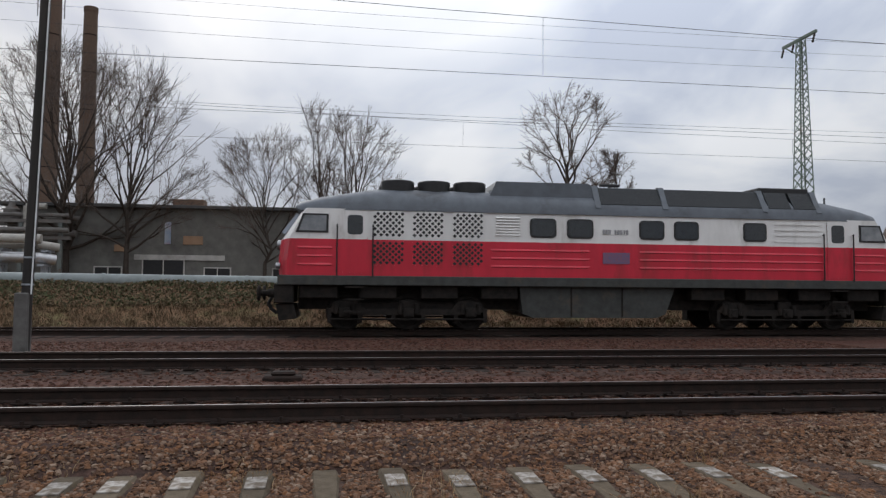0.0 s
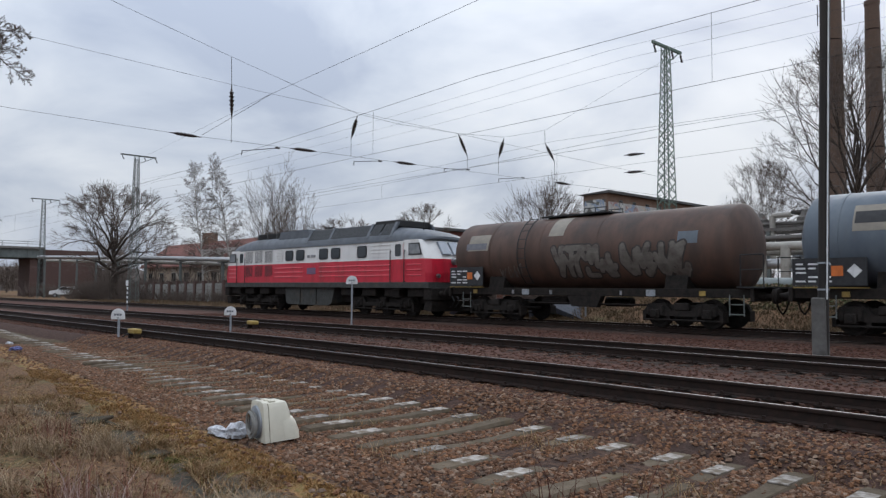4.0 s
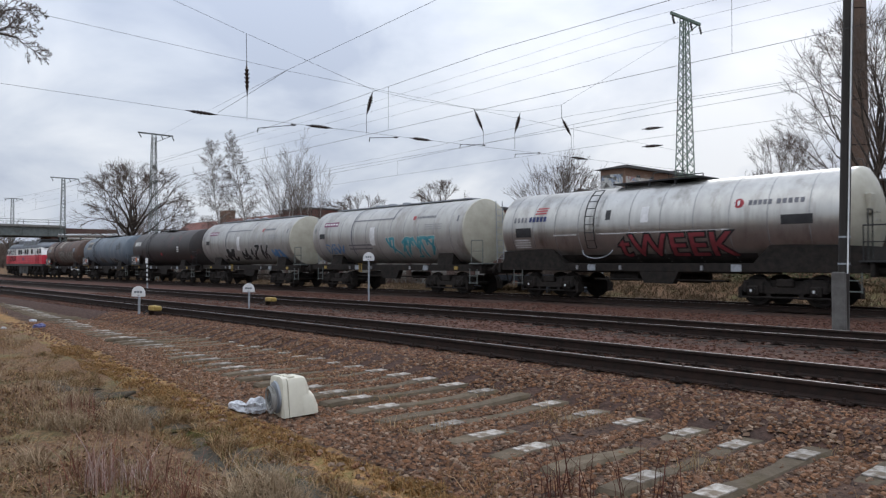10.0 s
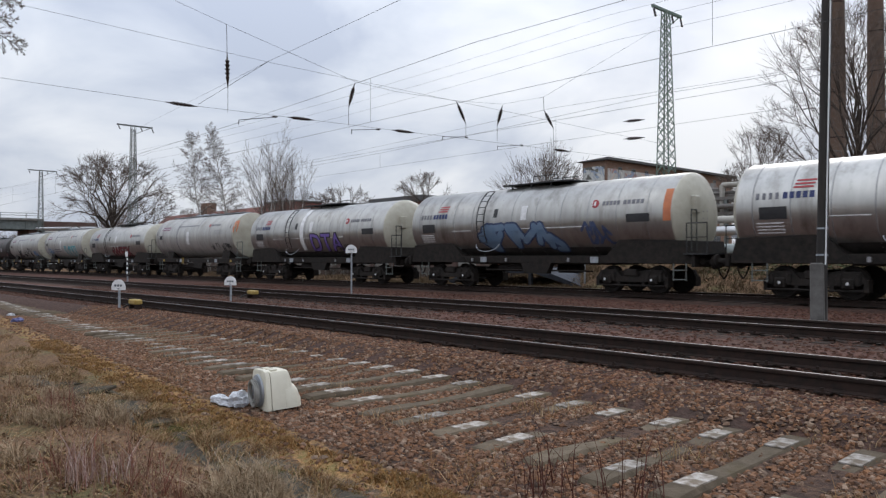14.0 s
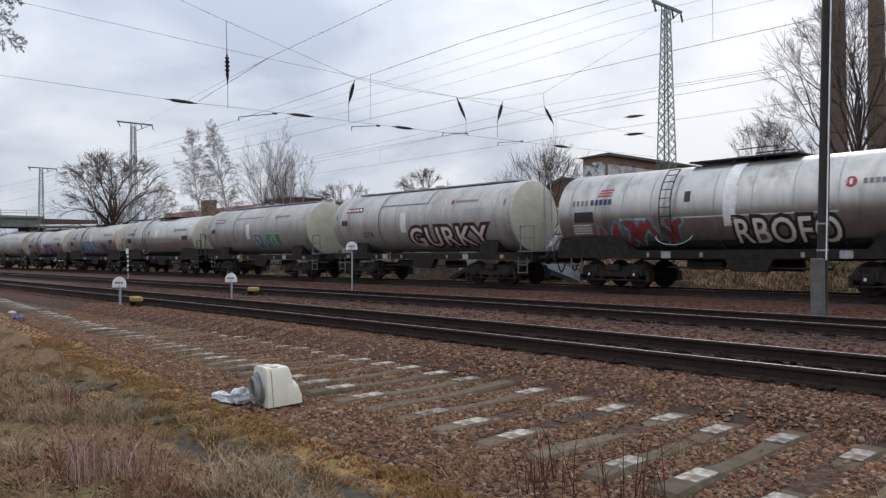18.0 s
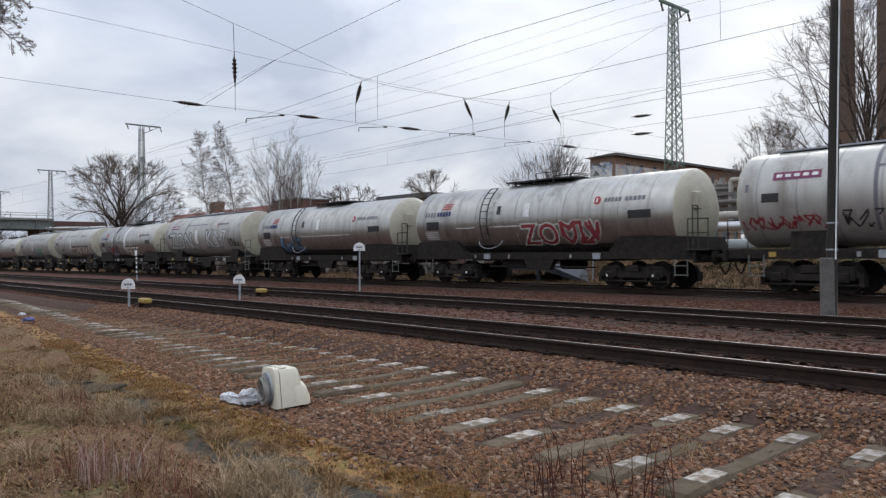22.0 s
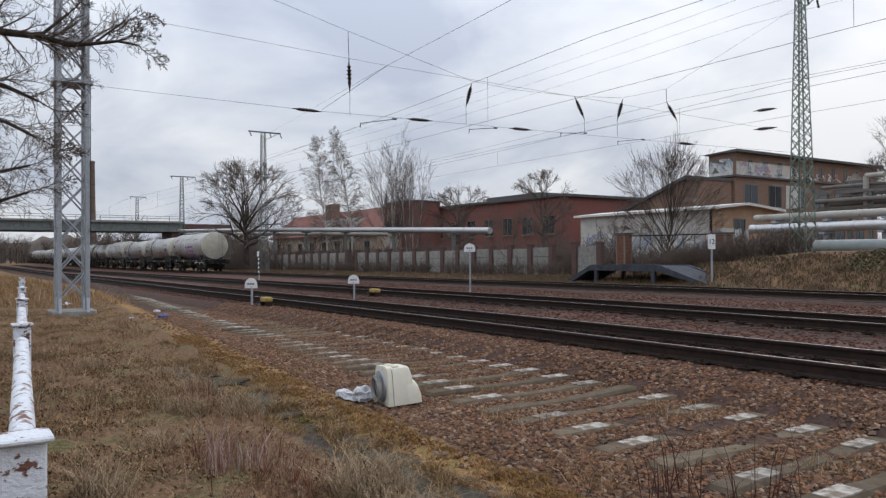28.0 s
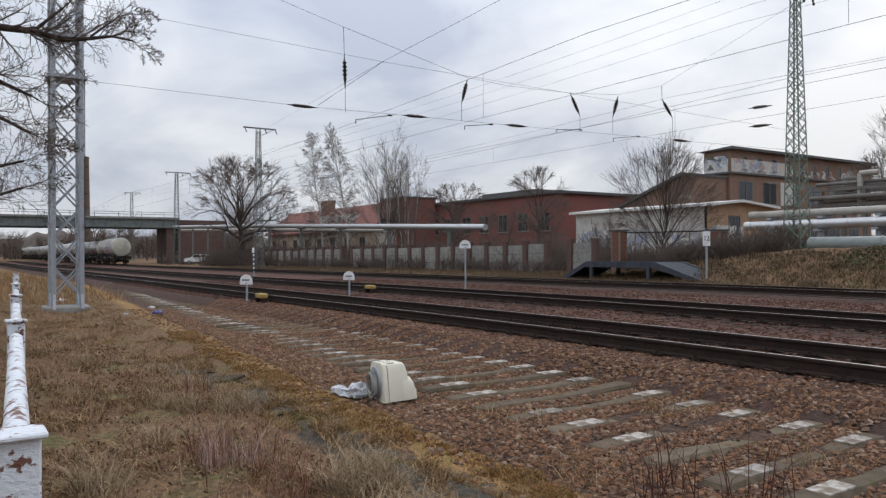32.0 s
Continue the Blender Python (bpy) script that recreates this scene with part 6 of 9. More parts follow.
def insulator(a, b, label="brown porcelain insulator on a rope of the cross-span", fat=0.066):
    """A string of discs from a to b."""
    a, b = Vector(a), Vector(b)
    L = (b - a).length
    bm = bmesh.new()
    prof = [(0, 0.015), (0.12 * L, 0.02)]
    n = 5
    for k in range(n):
        s = L * (0.22 + 0.56 * k / n)
        prof += [(s, 0.045), (s + 0.02 * L, fat * (1.15, 1.4, 1.45, 1.35, 1.0)[k]), (s + 0.07 * L, 0.05)]
    prof += [(L * 0.9, 0.02), (L, 0.012)]
    lathe(bm, prof, 10, "z")
    ob = tagged(new("insulator", mesh_of(bm, "insulator", "porcelain", smooth=True)), label, "insulator", "insulators of the cross-span")
    ob.matrix_basis = Matrix.Translation(a) @ (b - a).to_track_quat("Z", "Y").to_matrix().to_4x4()
    return ob


for y in (9.89, 13.91, 18.0, 25.9):
    k = next(i for i in range(len(LOW) - 1) if LOW[i][1] <= y <= LOW[i + 1][1])
    d = (Vector(LOW[k + 1]) - Vector(LOW[k])).normalized()
    c = Vector(LOW[k]).lerp(Vector(LOW[k + 1]), (y - LOW[k][1]) / (LOW[k + 1][1] - LOW[k][1]))
    insulator(c - d * 0.5, c + d * 0.5, fat=0.05)
for a, b in (((-23.1, 11.33, 8.2), (-23.1, 11.36, 7.0)), ((-22.33, 15.96, 7.75), (-22.37, 15.72, 6.85)), ((-21.6, 20.42, 7.6), (-21.53, 20.86, 6.75)), ((-21.22, 22.69, 7.7), (-21.27, 22.42, 6.82)), ((-20.86, 24.92, 7.75), (-20.77, 25.46, 7.0))):
    insulator(a, b)
    wire("short drop wire under an insulator", [b, (b[0], b[1], 6.2)], 0.008, "drop_wire")
wire("short drop wire over an insulator", [(-23.11, 11.31, 9.13), (-23.1, 11.33, 8.2)], 0.01, "drop_wire")
wire("short drop wire over an insulator", [(-20.86, 24.9, 8.31), (-20.86, 24.92, 7.75)], 0.01, "drop_wire")
for a, b in (((-19.5, 28.9, 7.55), (-18.4, 28.9, 7.5)), ((-19.5, 28.9, 6.75), (-18.4, 28.9, 6.7))):
    insulator(a, b, "brown porcelain insulator in a wire along the track", 0.06)
for y0, z0, y1, z1 in ((11.34, 5.83, 12.77, 6.12), (15.8, 6.02, 17.13, 6.2), (20.29, 6.27, 21.75, 6.4), (23.52, 6.19, 25.2, 6.42)):
    arm = thing("steady_arm", "thin steel steady arm holding the contact wire", "steady arm", "steady arms", (-22.3, y0, z0))
    bm = bmesh.new()
    tube(bm, (0, 0, 0), (0, y1 - y0, z1 - z0), 0.013, n=5)
    part("rod", bm, "wire", arm)
    bm = bmesh.new()
    tube(bm, (0, 0.02, 0.02), (0, 0, -0.14), 0.016, n=5)
    part("clamp", bm, "wire", arm)
    bm = bmesh.new()
    lathe(bm, [(-0.09, 0.012), (-0.06, 0.035), (0.0, 0.03), (0.06, 0.035), (0.09, 0.012)], 8, "y")
    part("end_insulator", bm, "porcelain", arm, smooth=True).location = (0, y1 - y0 - 0.12, z1 - z0 - 0.02)


def half_round_sign(x, y, z0, height, width=0.42, turn=12):
    s = thing("round_top_sign", "white half-round sign board on a grey post", "sign", "half-round signs", (x, y, z0))
    s.rotation_euler = (0, 0, radians(turn))
    bm = bmesh.new()
    tube(bm, (0, 0, 0), (0, 0, height - 0.2), 0.035, n=8)
    part("post", bm, "galv", s)
    r = width / 2
    out = [(-r, height - width * 0.72), (r, height - width * 0.72)] + [(r * math.cos(radians(a)), height - width * 0.5 + r * math.sin(radians(a))) for a in range(0, 181, 15)]
    bm = bmesh.new()
    prism(bm, out, -0.05, -0.035, "y")
    b = part("board", bm, "white_enamel", s, "white enamel board with a line of print")
    for k, w in enumerate((0.06, 0.06, 0.06)):
        bm = bmesh.new()
        box(bm, -0.12 + k * 0.085, -0.12 + k * 0.085 + w, -0.056, -0.05, height - width * 0.48, height - width * 0.34)
        part("print_bar", bm, "roof_grey", b)
    bm = bmesh.new()
    box(bm, -0.03, 0.03, -0.056, -0.05, height - width * 0.66, height - width * 0.6)
    part("print_bar", bm, "roof_grey", b)
    return s


half_round_sign(-21.85, 7.46, -0.09, 0.84, turn=40)
half_round_sign(-23.35, 11.61, -0.12, 0.86, turn=40)
half_round_sign(-24.24, 17.18, -0.13, 2.0, 0.46, turn=40)

km = thing("kilometre_sign", "tall white number plate on a grey post beside the track", "sign", at=(-20.2, 26.9, 0.1))
km.rotation_euler = (0, 0, radians(38))
bm = bmesh.new()
box(bm, -0.04, 0.04, -0.04, 0.04, 0, 2.15)
part("post", bm, "galv", km)
bm = bmesh.new()
box(bm, -0.15, 0.15, -0.065, -0.045, 1.5, 2.12, 0.004)
plate = part("plate", bm, "white_enamel", km)
cu = bpy.data.curves.new("figures", "FONT")
cu.space_character = 0.8
cu.body, cu.size, cu.align_x, cu.extrude = "12", 0.3, "CENTER", 0.002
tmp = new("figures", cu)
fig = bpy.data.meshes.new_from_object(tmp.evaluated_get(bpy.context.evaluated_depsgraph_get()))
bpy.data.objects.remove(tmp)
fig.materials.append(M["ink"])
q = part("figures", fig, "", plate, "black figures")
q.location, q.rotation_euler = (0, -0.072, 1.72), (radians(90), 0, 0)

rep = thing("striped_post", "grey signal post with a striped band and square plate", "signal post", at=(-47.6, 16.74, -0.19))
bm = bmesh.new()
tube(bm, (0, 0, 0), (0, 0, 1.5), 0.05, n=8)
part("post", bm, "galv", rep)
for k in range(4):
    bm = bmesh.new()
    box(bm, 0.02, 0.22, -0.08, -0.05, 0.55 + k * 0.28, 0.55 + k * 0.28 + 0.14)
    part("stripe", bm, "white_enamel", rep)
bm = bmesh.new()
box(bm, 0.01, 0.23, -0.05, -0.03, 0.4, 1.6)
part("backing", bm, "ink", rep)
bm = bmesh.new()
box(bm, -0.16, 0.2, -0.08, -0.05, 1.62, 1.95)
part("plate", bm, "white_enamel", rep)

for x, y in ((-21.07, 7.63), (-23.93, 12.73)):
    yb = thing("track_magnet_box", "dirty yellow magnet box on short legs beside the rail", "trackside box", "yellow trackside boxes", (x, y, -0.09))
    bm = bmesh.new()
    box(bm, -0.25, 0.25, -0.11, 0.11, 0.16, 0.3, 0.03)
    part("housing", bm, "yellow", yb)
    for sx in (-0.2, 0.2):
        bm = bmesh.new()
        box(bm, sx - 0.03, sx + 0.03, -0.1, 0.1, 0, 0.15)
        part("leg", bm, "rail_side", yb)
    bm = bmesh.new()
    tube(bm, (-0.3, 0, 0.2), (-0.75, -0.1, 0.02), 0.02, n=6)
    part("cable", bm, "black", yb)
lump = thing("rail_greaser", "low dark steel box between two tracks", "trackside box", at=(-0.75, 12.0, -0.08))
bm = bmesh.new()
box(bm, -0.3, 0.3, -0.2, 0.2, 0, 0.1, 0.03)
part("base", bm, "rail_side", lump)
bm = bmesh.new()
box(bm, -0.18, 0.2, -0.14, 0.14, 0.1, 0.16, 0.03)
part("lid", bm, "rail_side", lump)

# the white railing at the path's edge
FLAKE = mat("flaking_white_paint", (0.62, 0.65, 0.7), (0.55, 0.57, 0.6), 0.5, scale=9, stain=(0.13, 0.052, 0.032), stain_scale=13, stain_at=0.55, stain_soft=0.03, stretch=(1, 1, 1.6), bump=0.5)
rail = thing("white_railing", "flaking white steel railing with flat-topped posts", "railing", at=(0, 0, -0.12))


def rail_at(d):
    return -2.12 - d, 0.14 + 0.066 * d


for k in range(6):
    x, y = rail_at(3.65 * k)
    bm = bmesh.new()
    box(bm, x - 0.04, x + 0.04, y - 0.052, y + 0.052, -0.1, 1.04, 0.006)
    p = part("post", bm, FLAKE, rail)
    bm = bmesh.new()
    box(bm, x - 0.062, x + 0.062, y - 0.066, y + 0.066, 1.04, 1.056, 0.005)
    part("cap_plate", bm, FLAKE, p)
for k in range(5):
    for z in (0.93, 0.45):
        bm = bmesh.new()
        a, b = rail_at(3.65 * k + 0.05), rail_at(3.65 * (k + 1) - 0.05)
        tube(bm, (*a, z), (*b, z), 0.04, n=12)
        part("tube", bm, FLAKE, rail, smooth=True)

# ---- fence, buildings, pipes and bridge ----
B = {
    "plaster": mat("grey_plaster", (0.17, 0.165, 0.15), (0.13, 0.125, 0.115), 0.9, scale=2, stain=(0.085, 0.08, 0.075), stain_scale=0.4, bump=0.2),
    "pale": mat("pale_plaster", (0.5, 0.48, 0.45), (0.4, 0.385, 0.36), 0.9, scale=2, stain=(0.24, 0.22, 0.2), stain_scale=0.6, bump=0.2),
    "ochre": mat("ochre_plaster", (0.357, 0.23, 0.145), (0.297, 0.187, 0.119), 0.9, scale=2, stain=(0.425, 0.383, 0.323), stain_scale=0.7, stain_at=0.6, bump=0.2),
    "brickwall": mat("old_brick_wall", (0.23, 0.146, 0.101), (0.147, 0.0924, 0.0706), 0.9, scale=5, stain=(0.257, 0.226, 0.202), stain_scale=0.35, stain_at=0.58, bump=0.4, stretch=(1, 1, 3)),
    "darkbrick": mat("sooty_brick_wall", (0.111, 0.065, 0.0546), (0.078, 0.0494, 0.0442), 0.9, scale=5, stain=(0.13, 0.091, 0.078), stain_scale=0.4, bump=0.3, stretch=(1, 1, 3)),
    "hallbrick": mat("dark_red_brick_wall", (0.23, 0.0837, 0.0675), (0.155, 0.0648, 0.054), 0.9, scale=5, stain=(0.135, 0.081, 0.0675), stain_scale=0.4, bump=0.3, stretch=(1, 1, 3)),
    "housewall": mat("patched_pale_plaster", (0.36, 0.29, 0.22), (0.27, 0.2, 0.15), 0.9, scale=1.2, stain=(0.46, 0.44, 0.38), stain_scale=0.5, stain_at=0.52, bump=0.2),
    "felt": mat("tarred_roof_felt", (0.0675, 0.0675, 0.0702), (0.101, 0.0985, 0.0945), 0.9, scale=3, bump=0.2),
    "tile": mat("red_roof_tiles", (0.213, 0.0813, 0.06), (0.144, 0.0625, 0.0525), 0.85, scale=6, stain=(0.125, 0.075, 0.0625), stain_scale=0.6, bump=0.5, stretch=(3, 1, 1)),
    "white_trim": mat("white_trim", (0.62, 0.61, 0.59), (0.5, 0.49, 0.47), 0.8, scale=4, bump=0.1),
    "silver_pipe": mat("silver_pipe_cladding", (0.515, 0.515, 0.523), (0.437, 0.437, 0.445), 0.38, 0.7, scale=5, stain=(0.273, 0.257, 0.25), stain_scale=1.2, stain_at=0.6, bump=0.08),
    "beige_pipe": mat("beige_pipe_cladding", (0.38, 0.36, 0.32), (0.31, 0.295, 0.265), 0.6, 0.1, scale=4, stain=(0.22, 0.2, 0.17), stain_scale=1.2, bump=0.1),
    "green_pipe": mat("grey_green_pipe", (0.21, 0.235, 0.23), (0.17, 0.19, 0.185), 0.6, scale=3, stain=(0.13, 0.13, 0.115), stain_scale=1.0, bump=0.1),
    "bridge": mat("green_grey_bridge_paint", (0.15, 0.17, 0.165), (0.11, 0.125, 0.12), 0.8, scale=2, stain=(0.08, 0.075, 0.07), stain_scale=0.6, bump=0.15),
    "ramp": mat("blue_grey_ramp_steel", (0.06, 0.066, 0.08), (0.042, 0.046, 0.056), 0.95, scale=4, stain=(0.035, 0.034, 0.036), stain_scale=1.5, bump=0.15, spec=0.15),
    "mural": mat("faded_wall_spray", (0.45, 0.44, 0.44), (0.22, 0.3, 0.42), 0.8, scale=1.1, stain=(0.42, 0.2, 0.22), stain_scale=0.7, stain_at=0.52, bump=0.1),
}

# concrete panel fence with dark posts
fence = thing("panel_fence", "old concrete panel fence with dark brick posts", "fence", at=(0, 31.6, 0), kind="structure")
PANEL = []
for k in range(3):
    bm = bmesh.new()
    for j in range(3):
        box(bm, -0.88, 0.88, -0.05 + 0.012 * ((j + k) % 2), 0.05 + 0.012 * ((j + k) % 2), 0.02 + j * 0.6, 0.6 + j * 0.6, 0.012)
    PANEL.append(mesh_of(bm, "panel", "concrete"))
bm = bmesh.new()
box(bm, -0.2, 0.2, -0.16, 0.16, -0.2, 1.95, 0.02)
box(bm, -0.24, 0.24, -0.2, 0.2, 1.95, 2.04, 0.015)
POST = mesh_of(bm, "post", B["darkbrick"])
x, k = -86.0, 0
while x < -30:
    z = ground_z(x, 31.6)
    q = part("post", POST, "", fence)
    q.location = (x, 0, z + RND.uniform(-0.05, 0.05))
    if x + 2.1 < -30 and RND.random() > 0.06:
        q = part("panel", PANEL[k % 3], "", fence)
        q.location, q.rotation_euler = (x + 1.05, 0.02, z + RND.uniform(-0.06, 0.02)), (RND.uniform(-0.03, 0.03), 0, RND.uniform(-0.012, 0.012))
    x += 2.1
    k += 1

bm = bmesh.new()
box(bm, -0.115, 0.115, -0.055, 0.055, -0.033, 0.033)
BRICK = mesh_of(bm, "brick", "brick")


def brick_pillar(x, y, z0, w, h):
    p = thing("brick_pillar", "weathered brick gate pillar with a flat cap", "pillar", "gate pillars", (x, y, z0))
    bm = bmesh.new()
    box(bm, -w / 2 + 0.01, w / 2 - 0.01, -w / 2 + 0.01, w / 2 - 0.01, -0.2, h)
    part("core", bm, "mortar", p)
    bm = bmesh.new()
    box(bm, -w / 2 - 0.06, w / 2 + 0.06, -w / 2 - 0.06, w / 2 + 0.06, h, h + 0.08, 0.015)
    part("cap", bm, B["felt"], p)
    for j in range(int(h / 0.077)):
        for s in (-1, 1):
            for i in range(2):
                q = part("brick", BRICK, "", p)
                q.location = ((i - 0.5) * 0.25 + (0.06 if j % 2 else -0.06) * 0.5, s * (w / 2 - 0.05), 0.04 + j * 0.077)
                q = part("brick", BRICK, "", p)
                q.location, q.rotation_euler = (s * (w / 2 - 0.05), (i - 0.5) * 0.25, 0.04 + j * 0.077), (0, 0, math.pi / 2)


brick_pillar(-28.7, 30.7, 0.3, 0.62, 2.2)
brick_pillar(-24.7, 33.9, 0.7, 0.7, 1.75)
wf = thing("wire_fence", "sagging rusty wire fence with a top rail", "fence", at=(0, 0, 0))
a, b = Vector((-28.4, 30.8, 0.3)), Vector((-25.0, 33.7, 0.7))
bm = bmesh.new()
tube(bm, a + Vector((0, 0, 2.1)), b + Vector((0, 0, 1.75)), 0.03, n=6)
part("top_rail", bm, "rail_side", wf)
for k in range(9):
    bm = bmesh.new()
    u = a.lerp(b, k / 8)
    tube(bm, u, u + Vector((0, 0, 2.08 - 0.04 * k)), 0.012, n=4)
    part("upright", bm, "rail_side", wf)

ramp = thing("loading_ramp", "blue-grey steel loading ramp with sloping ends", "ramp", at=(0, 0, 0.02))
for y in (26.5, 28.4):
    bm = bmesh.new()
    prism(bm, [(-28.3, 0.0), (-27.0, 0.62), (-26.9, 0.88), (-28.6, 0.1)], y - 0.08, y + 0.08, "y")
    prism(bm, [(-27.0, 0.6), (-22.7, 0.6), (-22.6, 0.88), (-26.9, 0.88)], y - 0.08, y + 0.08, "y")
    prism(bm, [(-22.7, 0.6), (-20.3, 0.0), (-19.9, 0.05), (-22.6, 0.88)], y - 0.08, y + 0.08, "y")
    part("side_girder", bm, B["ramp"], ramp)
    for x in (-26.6, -23.0):
        bm = bmesh.new()
        box(bm, x - 0.08, x + 0.08, y - 0.08, y + 0.08, -0.2, 0.6)
        part("leg", bm, B["ramp"], ramp)
for x0, x1, z0, z1 in ((-28.4, -26.9, 0.1, 0.84), (-26.9, -22.6, 0.84, 0.84), (-22.6, -20.0, 0.84, 0.06)):
    bm = bmesh.new()
    prism(bm, [(x0, z0), (x1, z1), (x1, z1 - 0.06), (x0, z0 - 0.06)], 26.55, 28.35, "y")
    part("deck_plate", bm, B["ramp"], ramp)


def opening(house, x, z, w, h, y, axis="y", out=-1, material="glass", frame=None):
    """A window: reveal frame, pane and sill set in a wall that faces -y (axis y) or +x (axis x)."""
    def put(bm, a0, a1, d0, d1, z0, z1):
        if axis == "y":
            box(bm, a0, a1, min(y + out * d0, y + out * d1), max(y + out * d0, y + out * d1), z0, z1)
        else:
            box(bm, min(y + out * d0, y + out * d1), max(y + out * d0, y + out * d1), a0, a1, z0, z1)
    bm = bmesh.new()
    put(bm, x - w / 2, x + w / 2, -0.15, 0.02, z - h / 2, z + h / 2)
    win = part("window", bm, material, house)
    bm = bmesh.new()
    f = 0.07
    for a0, a1, z0, z1 in ((x - w / 2 - f, x + w / 2 + f, z + h / 2, z + h / 2 + f), (x - w / 2 - f, x + w / 2 + f, z - h / 2 - f, z - h / 2), (x - w / 2 - f, x - w / 2, z - h / 2, z + h / 2), (x + w / 2, x + w / 2 + f, z - h / 2, z + h / 2), (x - 0.03, x + 0.03, z - h / 2, z + h / 2)):
        put(bm, a0, a1, -0.1, 0.05, z0, z1)
    part("frame", bm, frame or B["plaster"], win)
    bm = bmesh.new()
    put(bm, x - w / 2 - 0.12, x + w / 2 + 0.12, 0.0, 0.14, z - h / 2 - 0.15, z - h / 2 - f)
    part("sill", bm, "concrete", win)
    return win


def block(name, house, x0, x1, y0, y1, z0, z1, material, label=""):
    bm = bmesh.new()
    box(bm, x0, x1, y0, y1, z0, z1, 0.03)
    return part(name, bm, material, house, label)


def wall_scrawl(house, put, width, height, seed, fills, glyphs, fat=0.13):
    """Unreadable spray paint on a wall: overlapping fat strokes, one part for each colour."""
    rng = random.Random(seed)
    for c, fill in enumerate(fills):
        bm = bmesh.new()
        k = 0
        for g in range(glyphs):
            u, v = width * rng.random(), height * rng.random()
            for i in range(rng.choice((2, 3, 4))):
                a, w = min(width, max(0, u + rng.uniform(-0.6, 0.6) * height)), min(height, max(0, v + rng.uniform(-0.8, 0.8) * height))
                if math.hypot(a - u, w - v) < 0.05:
                    continue
                base, r = math.atan2(w - v, a - u), fat * height * rng.uniform(0.4, 0.9)
                hull = [(a + r * math.cos(base + q), w + r * math.sin(base + q)) for q in (-1.57, -0.79, 0, 0.79, 1.57)]
                hull += [(u + r * math.cos(base + q), v + r * math.sin(base + q)) for q in (1.57, 2.36, 3.14, 3.93, 4.71)]
                bm.faces.new([bm.verts.new(put(m, n, 0.006 * c + 0.0001 * k)) for m, n in hull])
                k += 1
                u, v = a, w
        tagged(part("graffiti", bm, P[fill], house, "faded spray paint"), kind="stuff")


# the derelict brick works
works = thing("brick_works", "derelict brick factory with a spray-painted upper storey", "factory")
block("wall", works, -46.2, -43.3, 61.2, 87, -1, 10.95, B["brickwall"], "old brick walls")
block("ledge", works, -46.4, -43.05, 60.95, 87.2, 8.65, 8.85, B["felt"])
bm = bmesh.new()
prism(bm, [(-46.6, 10.95), (-42.8, 10.95), (-42.8, 11.2), (-46.6, 10.99)], 60.8, 87.5, "y")
part("roof", bm, B["felt"], works, "flat felted roof with an overhang")
for k in range(10):
    opening(works, 63.5 + k * 2.4, 9.8, 0.5, 1.1, -43.3, "x", 1, "glass")
for k in range(6):
    opening(works, 63.6 + k * 3.9, 7.0, 2.0, 2.0, -43.3, "x", 1, "glass")
for k in range(6):
    opening(works, 63.6 + k * 3.9, 3.6, 1.9, 2.0, -43.3, "x", 1, "glass")
bm = bmesh.new()
box(bm, -43.32, -43.27, 61.4, 70.5, 8.9, 10.15)
part("wall_painting", bm, B["pale"], works, "faded whitewashed band under spray paint")
wall_scrawl(works, lambda u, v, d: (-43.265 + d, 61.6 + u, 8.95 + v), 8.6, 1.1, 7, ("sp_white", "sp_sand", "wall_pink", "wall_blue", "sp_white"), 10)
wall_scrawl(works, lambda u, v, d: (-43.29 + d, 71.0 + u, 9.0 + v), 12.0, 0.7, 8, ("sp_white", "wall_pink", "sp_white"), 12)
bm = bmesh.new()
box(bm, -46.1, -43.5, 61.15, 61.19, 8.9, 10.4)
part("wall_painting", bm, B["plaster"], works)
wall_scrawl(works, lambda u, v, d: (-46.0 + u, 61.14 - d, 9.0 + v), 2.4, 1.3, 9, ("sp_white", "wall_blue", "sp_white"), 7)
bm = bmesh.new()
box(bm, -43.32, -43.25, 69.3, 71.8, 5.9, 8.2)
part("white_patch", bm, B["pale"], works)
wing = thing("factory_wing", "lower brick wing with a sloping dark felt roof", "factory")
bm = bmesh.new()
prism(bm, [(-55.5, -1), (-43.6, -1), (-43.6, 8.3), (-44.5, 8.3), (-55.5, 4.5)], 56.0, 61.1, "y")
part("wall", bm, B["brickwall"], wing)
bm = bmesh.new()
prism(bm, [(-56.2, 4.25), (-44.5, 8.3), (-43.5, 8.2), (-43.5, 8.45), (-44.5, 8.6), (-56.2, 4.55)], 55.6, 61.15, "y")
part("roof", bm, B["felt"], wing)
for x in (-55, -51.5, -48):
    opening(wing, x, 3.4, 1.4, 1.6, 56.0, "y", -1, "glass")

shed = thing("long_shed", "pale plastered shed with an ochre gable and white roof edge", "shed")
block("long_wall", shed, -46.0, -32.95, 44.0, 44.4, -1, 4.5, B["pale"], "pale spray-painted wall")
bm = bmesh.new()
prism(bm, [(44.0, -1), (51.6, -1), (51.6, 4.55), (47.5, 4.9), (44.0, 4.6)], -33.2, -32.8, "x")
part("gable_wall", bm, B["ochre"], shed, "ochre gable wall")
block("rear_wall", shed, -46, -33.2, 51.2, 51.6, -1, 4.5, B["pale"])
block("end_wall", shed, -46.0, -45.6, 44.4, 51.2, -1, 4.4, B["pale"])
bm = bmesh.new()
prism(bm, [(43.6, 4.5), (47.4, 4.88), (51.9, 4.5), (51.9, 4.68), (47.4, 5.06), (43.6, 4.68)], -46.4, -32.4, "x")
